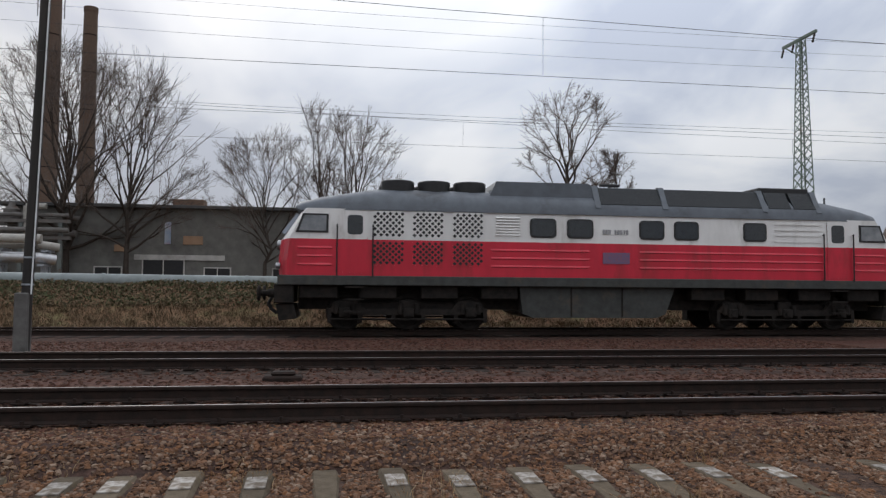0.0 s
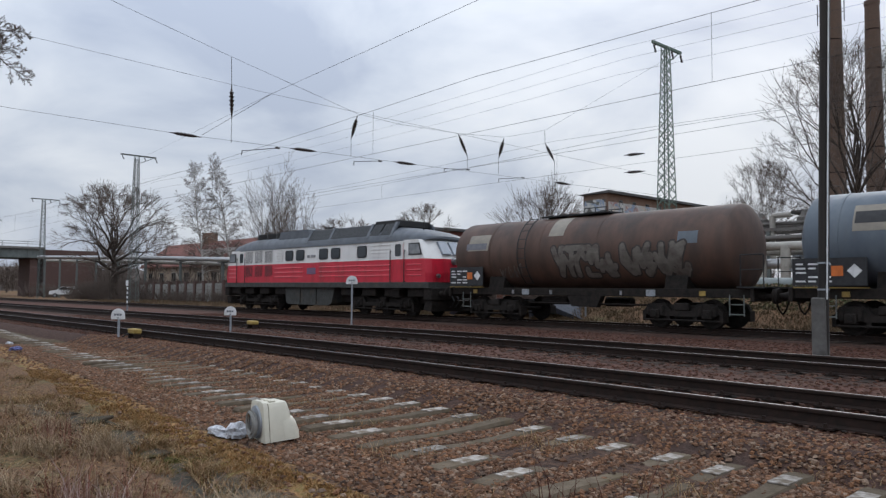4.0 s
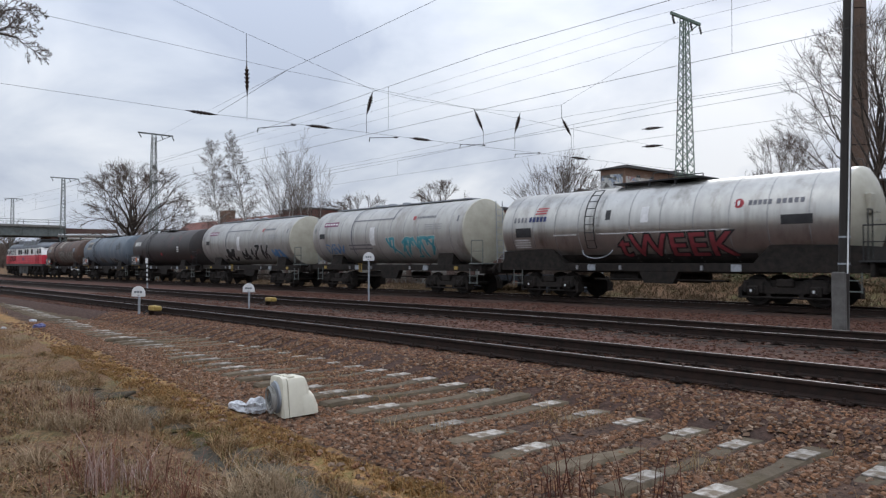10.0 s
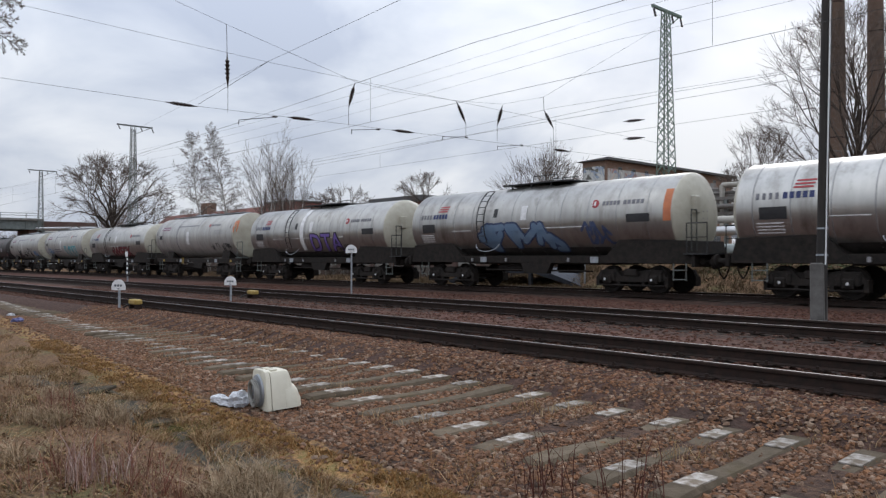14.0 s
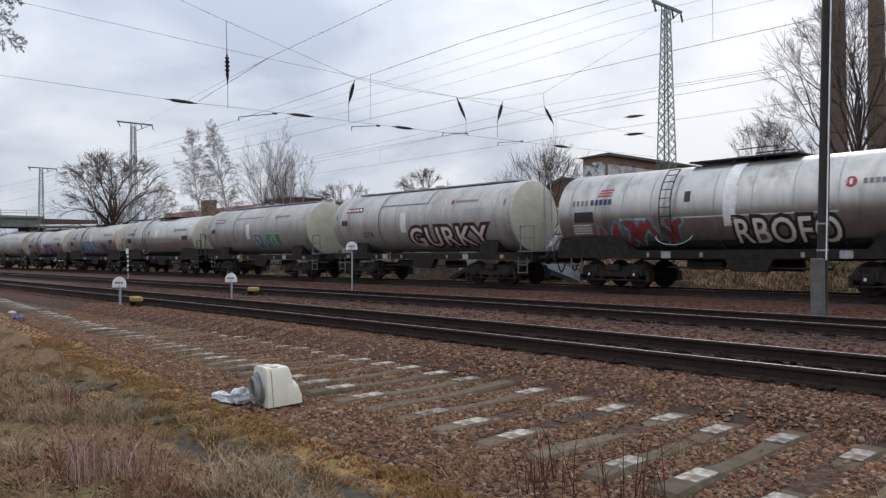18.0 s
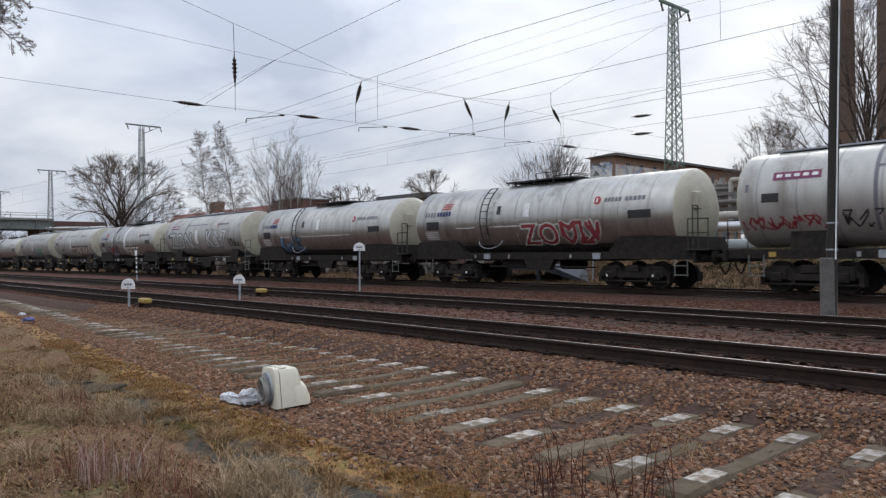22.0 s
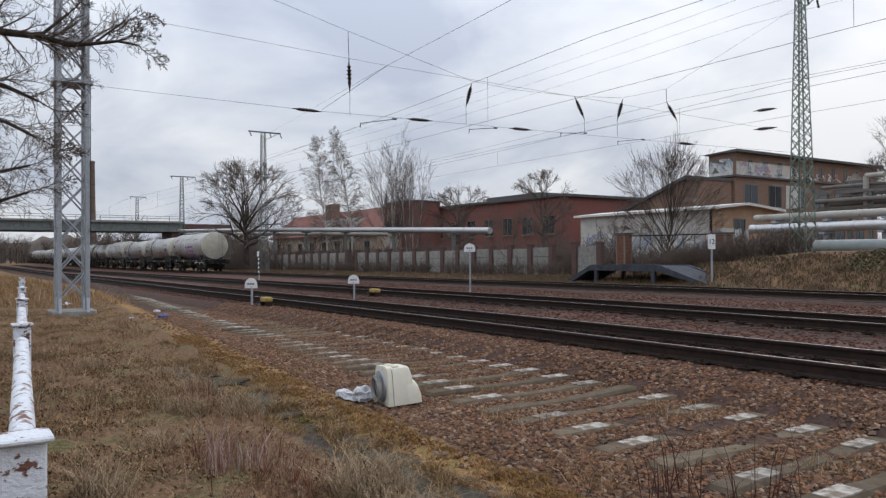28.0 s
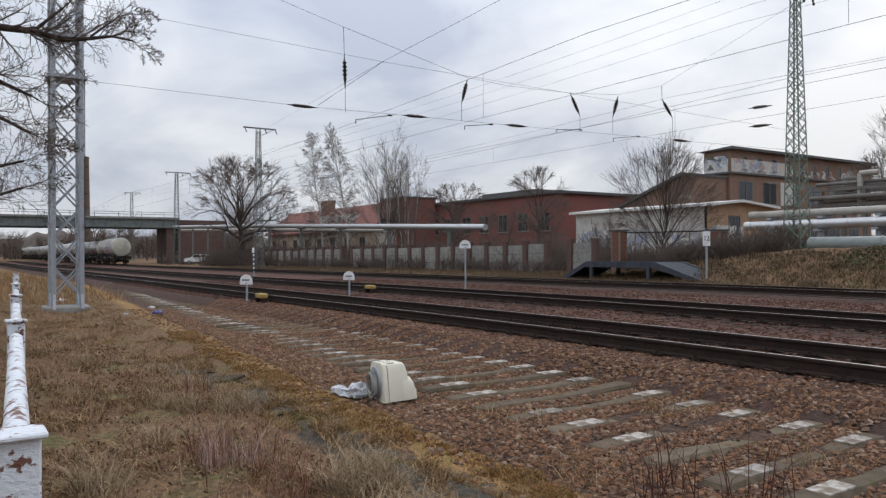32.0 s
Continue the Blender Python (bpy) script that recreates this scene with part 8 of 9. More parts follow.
def tree(label, x, y, height, seed, bark="bark", stems=1, name="bare_tree", radius=None, **change):
    cfg = {**CFG, **change}
    rng = random.Random(seed)
    tr, cr = Wood(), Wood()
    for s in range(stems):
        h = height * (1.0 if s == 0 else rng.uniform(0.7, 0.95))
        a0 = 2 * math.pi * (s + rng.random() * 0.6) / max(1, stems)
        tilt = 0.0 if stems == 1 else rng.uniform(0.1, 0.26)
        d = Vector((math.cos(a0) * tilt, math.sin(a0) * tilt, 1)).normalized()
        p = Vector((math.cos(a0), math.sin(a0), 0)) * (0.25 if stems > 1 else 0) + Vector((0, 0, -0.2))
        r0 = (radius or h * 0.017) * (1 if stems == 1 else 0.7)
        spine, n = [(p, r0)], 9
        for k in range(n):
            d = (d + Vector((rng.gauss(0, 1), rng.gauss(0, 1), 0)) * 0.05 + Vector((0, 0, 0.04))).normalized()
            q = spine[-1][0] + d * (h * cfg["leader"] / n)
            r1 = max(0.02, r0 * (1 - 0.93 * (k + 1) / n))
            tr.rod(spine[-1][0], q, spine[-1][1], r1, 8)
            spine.append((q, r1))
        total = cfg["limbs"] if stems == 1 else max(4, int(cfg["limbs"] * 1.5 / stems))
        for k in range(total):
            u = (k + rng.random() * 0.8) / total
            w = cfg["clear"] + (0.99 - cfg["clear"]) * u
            a = min(n - 1, int(w * n))
            m = spine[a][0].lerp(spine[a + 1][0], w * n - a)
            az = k * 2.4 + rng.uniform(-0.4, 0.4)
            el = radians(cfg["low"] + (cfg["high"] - cfg["low"]) * u + rng.uniform(-8, 8))
            e = Vector((math.cos(az) * math.cos(el), math.sin(az) * math.cos(el), math.sin(el)))
            L = h * cfg["spread"] * (0.55 + 0.75 * math.sin(math.pi * min(1, 0.25 + 0.75 * u))) * rng.uniform(0.8, 1.15) * (0.75 if stems > 1 else 1)
            limb(tr, cr, m, e, L, max(0.02, spine[a][1] * 0.5), 1, rng, cfg)
    t = thing(name, label, "tree", "bare trees", (x, y, ground_z(x, y)))
    for w, nm, m in ((tr, "trunk", bark), (cr, "crown", "twig")):
        part(nm, w.mesh(nm, m), "", t)
    return t


def crown_tree(label, x, y, height, width, seed, clear=0.2, forks=7, limbs=6, splay=(16, 34), lift=0.05, lean=(12, 62), radius=None, bark="bark", thin=0.011, stem=0.4, fuzz=2, name="bare_tree"):
    """A short trunk that forks again and again until the twigs fill a domed crown."""
    rng = random.Random(seed)
    tr, cr = Wood(), Wood()
    base, top = height * clear, height
    half, mid = (top - base * 0.75) / 2, (top + base * 0.75) / 2
    r0 = radius or height * 0.022

    def out(p):
        return (p.x * p.x + p.y * p.y) / (width * width / 4) + ((p.z - mid) / half) ** 2

    def grow(p, d, L, r, level):
        wood, n = (tr, 6) if level < 3 else (cr, 4 if level < 5 else 3)
        a, ra = p, r
        for k in range(2):
            d = (d + Vector((rng.gauss(0, 0.09), rng.gauss(0, 0.09), rng.gauss(0, 0.06) + lift))).normalized()
            q = a + d * L / 2
            rb = max(thin * 0.6, ra * 0.86)
            wood.rod(a, q, ra, rb, n)
            if level >= 2:
                for j in range(fuzz):
                    e = turned(d, radians(rng.uniform(25, 55)), rng)
                    m = a.lerp(q, rng.random())
                    w = m + e * L * rng.uniform(0.3, 0.65)
                    if out(w) < 1.08:
                        cr.rod(m, w, max(thin, rb * 0.4), thin * 0.6, 3)
                        f = turned(e, radians(rng.uniform(25, 50)), rng)
                        g = m.lerp(w, rng.uniform(0.3, 0.7))
                        cr.rod(g, g + f * L * 0.3, thin * 0.8, thin * 0.5, 3)
            a, ra = q, rb
        if level >= forks or out(a) > 1.0:
            return
        for k in range(3 if rng.random() < 0.35 else 2):
            e = turned(d, radians(rng.uniform(*splay)), rng)
            flat = Vector((a.x, a.y, 0))
            e = (e + flat.normalized() * 0.06 if flat.length > 0.3 else e).normalized()
            grow(a, e, L * rng.uniform(0.72, 0.92), max(thin, ra * rng.uniform(0.62, 0.8)), level + 1)

    tr.rod(Vector((0, 0, -0.3)), Vector((0, 0, base * 0.3)), r0 * 1.25, r0, 10)
    tr.rod(Vector((0, 0, base * 0.3)), Vector((0, 0, base)), r0, r0 * 0.85, 10)
    reach = 1.04 / sum(0.82 ** k for k in range(forks))
    lead, a = base + (top - base) * stem, Vector((0, 0, base))
    knots = [a]
    for k in range(1, 5):
        b = Vector((rng.gauss(0, 0.02) * height, rng.gauss(0, 0.02) * height, base + (lead - base) * k / 4))
        tr.rod(a, b, r0 * (0.85 - 0.14 * (k - 1)), r0 * (0.85 - 0.14 * k), 8)
        knots.append(b)
        a = b
    grow(a, Vector((0, 0, 1)), (top - lead) * reach * 1.15, r0 * 0.3, 2)
    for k in range(limbs):
        u = (k + rng.uniform(0, 0.6)) / limbs
        az = 2.4 * k + rng.uniform(-0.4, 0.4)
        el = radians(lean[1] + (lean[0] - lean[1]) * u ** 0.8 + rng.uniform(-7, 7))
        d = Vector((math.cos(az) * math.sin(el), math.sin(az) * math.sin(el), math.cos(el)))
        j = min(3, int(u * 4))
        p = knots[j].lerp(knots[j + 1], u * 4 - j)
        room = min((width / 2) / max(0.25, math.sin(el)), (top - p.z) / max(0.25, math.cos(el)))
        grow(p, d, room * reach * rng.uniform(0.9, 1.1), r0 * (0.5 - 0.18 * u), 1)
    t = thing(name, label, "tree", "bare trees", (x, y, ground_z(x, y)))
    for w, nm, m in ((tr, "trunk", bark), (cr, "crown", "twig")):
        part(nm, w.mesh(nm, m), "", t)
    return t


BIRCH = dict(limbs=56, clear=0.2, spread=0.125, low=38, high=70, leader=0.97, twigs=(9, 7, 3), bend=0.1, up=-0.1, thin=0.008)



def fan_tree(label, x, y, height, seed, stems=7, tilt=0.42, bark="bark", twigs=(13, 8, 4), thin=0.0105, bend=0.035, name="bare_tree"):
    """A broom of stems from one stool, each with steep side shoots."""
    rng = random.Random(seed)
    tr, cr = Wood(), Wood()
    cfg = {**CFG, "twigs": twigs, "angle": (14, 38), "up": 0.045, "bend": bend, "thin": thin}
    for k in range(stems):
        a = 2 * math.pi * (k + rng.random() * 0.7) / stems
        t = tilt * (0.25 + 0.75 * rng.random()) if k else 0.05
        d = Vector((math.cos(a) * t, math.sin(a) * t, 1)).normalized()
        h = height * (1 if k == 0 else rng.uniform(0.72, 0.98))
        limb(tr, cr, Vector((0.18 * math.cos(a), 0.18 * math.sin(a), -0.2)), d, h, max(0.035, height * 0.0072), 1, rng, cfg)
    t = thing(name, label, "tree", "bare trees", (x, y, ground_z(x, y)))
    for w, nm, m in ((tr, "trunk", bark), (cr, "crown", "twig")):
        part(nm, w.mesh(nm, m), "", t)
    return t


crown_tree("spreading bare oak behind the masts", -92.6, 30.9, 13.9, 13.8, 7, 0.2, 7, 14, (15, 36), 0.02, (18, 86), 0.46, thin=0.018, stem=0.35, fuzz=1)
tree("slim bare birch with a pale trunk", -77.7, 35.5, 15.4, 5, "birch", radius=0.13, **BIRCH)
tree("slim bare birch with a pale trunk", -73.8, 36.6, 15.6, 6, "birch", radius=0.14, **BIRCH)
fan_tree("many-stemmed bare tree behind the fence", -68.6, 38.5, 12.6, 8, 7, 0.26, "birch", (10, 8, 4), 0.009)
fan_tree("many-stemmed bare tree behind the fence", -63.8, 38.0, 11.0, 9, 5, 0.24, "birch", (10, 8, 4), 0.009)
crown_tree("low spreading bare tree by the factory hall", -62.4, 43.0, 8.6, 9.0, 10, 0.25, 5, 12, (16, 36), 0.02, (30, 80), 0.2, thin=0.014)
crown_tree("dense bare tree with a round crown before the factory", -53.0, 46.0, 9.3, 6.4, 11, 0.3, 5, 14, (14, 32), 0.03, (15, 80), 0.18, thin=0.011)
crown_tree("many-stemmed bare tree with a domed crown before the pale shed", -31.2, 37.4, 7.9, 6.6, 12, 0.05, 4, 40, (7, 20), 0.02, (5, 66), 0.075, thin=0.0085)
crown_tree("tall bare tree with a domed crown among the chimneys", -14.7, 44.0, 13.6, 10.6, 14, 0.14, 5, 24, (10, 28), 0.03, (8, 70), 0.2, thin=0.0085)
crown_tree("tall bare tree with a domed crown among the chimneys", -11.4, 43.6, 12.4, 8.6, 15, 0.14, 5, 18, (10, 28), 0.03, (8, 66), 0.16, thin=0.0085)
crown_tree("bare twiggy tree by the pipe rack", -21.8, 48.0, 8.8, 5.6, 17, 0.2, 5, 14, (12, 28), 0.04, (10, 55), 0.11, "birch", thin=0.008)
crown_tree("bare twiggy tree by the pipe rack", -24.8, 52.0, 7.6, 5.0, 18, 0.2, 5, 12, (12, 28), 0.04, (10, 55), 0.1, thin=0.008)
crown_tree("bare tree before the grey building", 1.2, 42.5, 9.9, 5.6, 21, 0.2, 5, 14, (10, 25), 0.04, (8, 55), 0.13, thin=0.008)
crown_tree("bare tree before the grey building", -0.8, 43.4, 10.8, 4.2, 22, 0.2, 5, 12, (9, 24), 0.05, (6, 42), 0.12, thin=0.008)
crown_tree("bare tree before the grey building", -3.8, 43.0, 8.8, 6.6, 23, 0.14, 5, 16, (10, 26), 0.03, (10, 65), 0.12, thin=0.008)
crown_tree("single bare tree with open branches", 11.9, 37.0, 10.6, 5.2, 24, 0.42, 5, 12, (15, 32), 0.04, (14, 62), 0.14, thin=0.009)
crown_tree("low bare tree on the bank", 14.4, 37.5, 7.4, 4.0, 25, 0.4, 5, 8, (14, 30), 0.04, (14, 55), 0.1, thin=0.009)
for k, (x, y, h) in enumerate(((-100, 38, 9), (-88, 38, 7), (-84, 40, 8), (-59, 36, 6), (-118, 40, 11), (-128, 42, 12), (-140, 48, 12), (-112, 36.5, 8), (-47, 37, 5.5), (-52, 36, 5.0), (-43, 38, 5), (-104, 33.5, 6), (-97, 33, 4.5), (-36.5, 38, 4))):
    fan_tree("bare scrub tree behind the fence", x, y, h, 40 + k, 6, 0.45, twigs=(10, 5, 2), name="scrub_tree")

# the tree beside the path whose boughs hang into view
bough = thing("bare_tree", "old bare tree with twiggy boughs over the path", "tree", "bare trees", (-13.6, -2.4, -0.2))
tr, cr = Wood(), Wood()
rng = random.Random(91)
tr.rod(Vector((0, 0, -0.2)), Vector((0.1, 0, 3.0)), 0.34, 0.27, 12)
tr.rod(Vector((0.1, 0, 3.0)), Vector((0.1, 0.1, 8.5)), 0.27, 0.1, 10)
bcfg = {**CFG, "twigs": (10, 8, 4), "bend": 0.13, "up": 0.0, "angle": (25, 60), "thin": 0.0045}
for r, spine in ((0.075, ((0.1, 0, 4.7), (0.4, 2.0, 5.05), (0.6, 3.06, 5.0), (0.6, 3.5, 5.01), (0.6, 3.9, 4.94), (0.6, 4.22, 5.0), (0.6, 4.6, 5.1))),
                 (0.06, ((0.1, 0, 4.0), (0.5, 2.4, 4.36), (0.5, 3.05, 4.2), (0.3, 3.5, 4.06))),
                 (0.05, ((0.1, 0, 3.4), (0.3, 2.4, 3.8), (0.5, 3.05, 3.66), (0.6, 3.45, 3.44))),
                 (0.05, ((0.1, 0, 2.6), (-0.2, 2.2, 2.5), (-0.3, 3.0, 2.5), (-0.3, 3.4, 2.66))),
                 (0.045, ((0.1, 0, 3.0), (0.0, 2.4, 2.85), (0.1, 3.05, 2.95), (0.2, 3.4, 3.05))),
                 (0.06, ((0.1, 0, 5.2), (0.6, 2.3, 5.6), (0.8, 3.1, 5.5), (0.9, 3.6, 5.7)))):
    pts = [Vector(q) for q in spine]
    for k, (q0, q1) in enumerate(zip(pts, pts[1:])):
        ra, rb = r * (1 - 0.8 * k / len(pts)), r * (1 - 0.8 * (k + 1) / len(pts))
        tr.rod(q0, q1, ra, rb, 7)
        for j in range(7 if k else 3):
            m = q0.lerp(q1, rng.uniform(0.1, 1) if k else rng.uniform(0.75, 1))
            if m.y < 2.0:
                continue
            e = turned((q1 - q0).normalized(), radians(rng.uniform(25, 65)), rng)
            limb(tr, cr, m, e, rng.uniform(0.45, 0.95), rb * 0.32, 2, rng, bcfg)
    limb(tr, cr, pts[-1], (pts[-1] - pts[-2]).normalized(), 0.75, r * 0.18, 1, rng, bcfg)
for q0, q1, q2, r in (((0.6, 3.5, 5.01), (0.6, 3.9, 5.43), (0.6, 4.22, 5.76), 0.03), ((0.6, 4.3, 5.05), (0.6, 4.72, 5.44), (0.6, 5.1, 5.66), 0.02), ((0.6, 4.6, 5.1), (0.6, 4.94, 5.08), (0.6, 5.25, 4.85), 0.018)):
    q0, q1, q2 = Vector(q0), Vector(q1), Vector(q2)
    tr.rod(q0, q1, r, r * 0.75, 6)
    limb(tr, cr, q1, (q2 - q1).normalized(), (q2 - q1).length * 1.3, r * 0.5, 1, rng, bcfg)
    limb(tr, cr, q0, (q1 - q0).normalized(), (q1 - q0).length * 1.5, r * 0.25, 2, rng, bcfg)
part("trunk", tr.mesh("trunk", "bark"), "", bough)
part("crown", cr.mesh("crown", "twig"), "", bough)

# far woods along the horizon
far = Wood()
rng = random.Random(5)
for k in range(420):
    if k < 240:
        a = radians(rng.uniform(-42, 100))
        d = rng.uniform(190, 330)
        if a > radians(76):
            d = rng.uniform(165, 240)
        x, y, h = -d * math.sin(a), d * math.cos(a), rng.uniform(7, 13)
        if -160 < x < -140 and y < 48:
            continue
        if 4 < y < 26:
            continue
    else:
        x, y, h = rng.uniform(-300, -236), rng.uniform(-24, 70), rng.uniform(6, 11)
        if 19.5 < y < 26.5:
            continue
    p = Vector((x, y, 0))
    far.rod(p, p + Vector((0, 0, h * 0.7)), 0.22, 0.1, 4)
    for j in range(46):
        q = p + Vector((rng.uniform(-0.6, 0.6), rng.uniform(-0.6, 0.6), h * rng.uniform(0.05, 0.65)))
        e = Vector((rng.uniform(-1, 1), rng.uniform(-1, 1), rng.uniform(0.3, 1.6))).normalized()
        far.rod(q, q + e * h * rng.uniform(0.2, 0.42), 0.075, 0.03, 3)
bm = bmesh.new()
rows = []
for k in range(0, 300):
    a = radians(-46 + 0.5 * k)
    far_back = 2.0 if 79 < math.degrees(a) < 90 else 1.0
    top = 8.5 + 3.0 * noise.noise(Vector((k * 0.16, 0, 0))) + 1.6 * noise.noise(Vector((k * 0.7, 4, 0)))
    if math.degrees(a) < 60:
        top *= 0.55
    rows.append([bm.verts.new((-d * far_back * math.sin(a), d * far_back * math.cos(a), z * far_back)) for d, z in ((318, -1), (326, top * 0.75), (336, top), (360, -1))])
for r0, r1 in zip(rows, rows[1:]):
    if r0 and r1:
        for j in range(3):
            bm.faces.new((r0[j], r1[j], r1[j + 1], r0[j + 1]))
tagged(new("wooded_bank", mesh_of(bm, "wooded_bank", mat("far_brush", (0.1, 0.078, 0.066), (0.06, 0.047, 0.04), 0.95, scale=0.5, stain=(0.13, 0.105, 0.09), stain_scale=0.15, bump=1.0, bump_scale=1.2), smooth=True)), "distant bank covered in brown winter brush", "bank", kind="structure")
tagged(new("far_woods", far.mesh("far_woods", "twig")), "distant belt of bare winter woodland", "woods", kind="stuff")


def clump(x, y):
    """How thickly the turf stands: hummocks a hand or two across, with bare gaps between them."""
    a = 0.5 + 0.5 * np.sin(x * 6.1 + 2.1 * np.sin(y * 4.3)) * np.sin(y * 7.7 + 1.9 * np.sin(x * 3.7))
    b = 0.5 + 0.5 * np.sin(x * 13.7 + 1.7 * np.sin(y * 9.1)) * np.sin(y * 15.1 + 2.3 * np.sin(x * 8.3))
    return 0.65 * a + 0.35 * b


def blades(name, label, n, place, size, colours, width=0.006, lean=0.35):
    """Grass or stalks: thin bent triangles in one mesh, each island its own colour."""
    r = np.random.default_rng(n)
    pts = place(r, n)
    h = (size[0] + (size[1] - size[0]) * r.random(n) ** 1.5) * (0.45 + 1.1 * clump(pts[:, 0], pts[:, 1]))
    a = r.random(n) * 6.283
    l = lean * h * r.random(n) * 1.6
    w = width * (0.6 + 0.8 * r.random(n))
    b = r.random(n) * 6.283
    side = np.stack([np.cos(a), np.sin(a), 0 * a], -1) * w[:, None]
    go = np.stack([np.cos(b) * l, np.sin(b) * l, h], -1)
    mid = np.stack([np.cos(b) * l * 0.3, np.sin(b) * l * 0.3, h * 0.6], -1)
    v = np.stack([pts - side, pts + side, pts + mid + side * 0.7, pts + mid - side * 0.7, pts + go + side * 0.1, pts + go - side * 0.1], 1).reshape(-1, 3)
    f = (np.array([(0, 1, 2, 3), (3, 2, 4, 5)])[None] + 6 * np.arange(n)[:, None, None]).reshape(-1, 4)
    me = quad_mesh(name, v, f, stone_mat(name + "_colour", colours))
    return tagged(new(name, me), label, "grass", kind="stuff")


def clumped(x0, x1, y0, y1, near=1.0, thick=0.25, limit=None):
    def place(r, n):
        xs, ys = [], []
        got = 0
        while got < n:
            m = n * 2
            x = x1 - (x1 - x0) * r.random(m) ** near
            y = y0 + (y1 - y0) * r.random(m)
            d = 0.5 + 0.5 * np.sin(x * 2.3 + 1.7 * np.sin(y * 1.9)) * np.sin(y * 2.9 + 1.3 * np.sin(x * 1.1))
            keep = r.random(m) < (thick + (1 - thick) * d) * (0.12 + 1.3 * clump(x, y) ** 2)
            if limit:
                keep &= limit(x, y)
            xs.append(x[keep])
            ys.append(y[keep])
            got += keep.sum()
        x, y = np.concatenate(xs)[:n], np.concatenate(ys)[:n]
        return np.stack([x, y, np.array([ground_z(a, b) for a, b in zip(x, y)]) - 0.01], -1)
    return place


DRY = [(0.43, 0.262, 0.13), (0.19, 0.1, 0.047), (0.6, 0.435, 0.25), (0.12, 0.066, 0.034), (0.375, 0.212, 0.1), (0.2, 0.15, 0.056), (0.53, 0.36, 0.2), (0.23, 0.11, 0.058)]


def turf_edge(x, y):
    return y < 2.56 + 0.15 * np.sin(x * 2.1) + 0.06 * np.sin(x * 5.3) + np.where(x < -10.5, 0.085 * (-x - 10.5) + 0.5, 0)


blades("dry_grass", "matted dry brown grass beside the track", 150000, clumped(-34, -0.9, -2.5, 5.0, 1.7, 0.1, turf_edge), (0.015, 0.075), DRY, 0.0038, 2.4)
blades("path_grass", "thin trodden dry grass beside the path", 42000, clumped(-34, 10, -7.5, 2.75, 1.0, 0.3, lambda x, y: (x > -1.2) | (y < -2.3)), (0.03, 0.12), DRY, 0.004, 1.3)
blades("dead_weeds", "thin dead weed stalks standing in dry grass", 7500, clumped(-30, -1.6, -2.5, 4.0, 1.3, 0.0, lambda x, y: turf_edge(x, y) & (np.sin(x * 0.9 + 1) * np.sin(y * 1.3 + x * 0.4) > -0.1)), (0.07, 0.26), [(0.36, 0.238, 0.144), (0.144, 0.072, 0.0468), (0.475, 0.374, 0.266), (0.238, 0.115, 0.072)], 0.0028, 0.8)
blades("dry_grass_tufts", "long pale tufts of dry grass", 4200, clumped(-13, -3.0, 0.6, 2.7, 1.0, 0.0, lambda x, y: ((np.sin(x * 3.1) * np.sin(y * 3.7 + x) > 0.62) & (y > 2.1)) | ((x + 4.55) ** 2 + (y - 2.3) ** 2 < 0.05) | (np.sin(x * 2.3 + 1) * np.sin(y * 3.1 - x) > 0.82)), (0.06, 0.22), [(0.52, 0.41, 0.28), (0.34, 0.24, 0.15), (0.44, 0.33, 0.21)], 0.0038, 1.2)
blades("moss_tufts", "short orange-brown moss and stalks along the gravel edge", 60000, clumped(-16, 3.5, 2.7, 4.3, 1.3, 0.35, lambda x, y: abs(y - 3.22 - 0.07 * np.maximum(0, -x - 6) - 0.06 * np.sin(x * 2.7)) < 0.26), (0.012, 0.045), [(0.409, 0.213, 0.0765), (0.321, 0.174, 0.0684), (0.222, 0.149, 0.0604), (0.445, 0.281, 0.137)], 0.006, 1.0)
blades("slab_grass", "flattened dry grass creeping over sunken slabs", 15000, clumped(-12, -3.0, 2.56, 3.2, 1.0, 0.1, lambda x, y: np.sin(x * 4.1 + 2 * np.sin(y * 9)) > np.where(x < -5.6, -0.35, 0.45)), (0.02, 0.1), DRY + [(0.14, 0.15, 0.05)], 0.0035, 1.6)
blades("green_moss", "green moss between sunken slabs", 4500, clumped(-8.2, -4.4, 2.6, 3.2, 1.0, 0.0, lambda x, y: ((x + 6.9) ** 2 + (y - 2.95) ** 2 < 0.12) | ((x + 5.0) ** 2 + (y - 2.8) ** 2 < 0.06)), (0.01, 0.04), [(0.12, 0.14, 0.035), (0.16, 0.15, 0.04), (0.09, 0.1, 0.03)], 0.006, 1.0)
blades("gravel_weeds", "wisps of dead grass on the gravel", 5000, clumped(-16, 4, 3.6, 7.4, 1.2, 0.0, lambda x, y: np.sin(x * 2.2 + y) * np.sin(y * 2.6 - x) > 0.45), (0.03, 0.16), DRY, 0.0025, 1.2)
blades("olive_grass", "low olive-green grass among the dry turf", 26000, clumped(-24, -1.0, -2.2, 3.4, 1.5, 0.0, lambda x, y: turf_edge(x, y) & (np.sin(x * 1.3 + 0.7) * np.sin(y * 1.9 - x * 0.5) > 0.15)), (0.015, 0.07), [(0.091, 0.0875, 0.0315), (0.133, 0.112, 0.049), (0.07, 0.07, 0.0245), (0.154, 0.119, 0.063)], 0.003, 1.4)
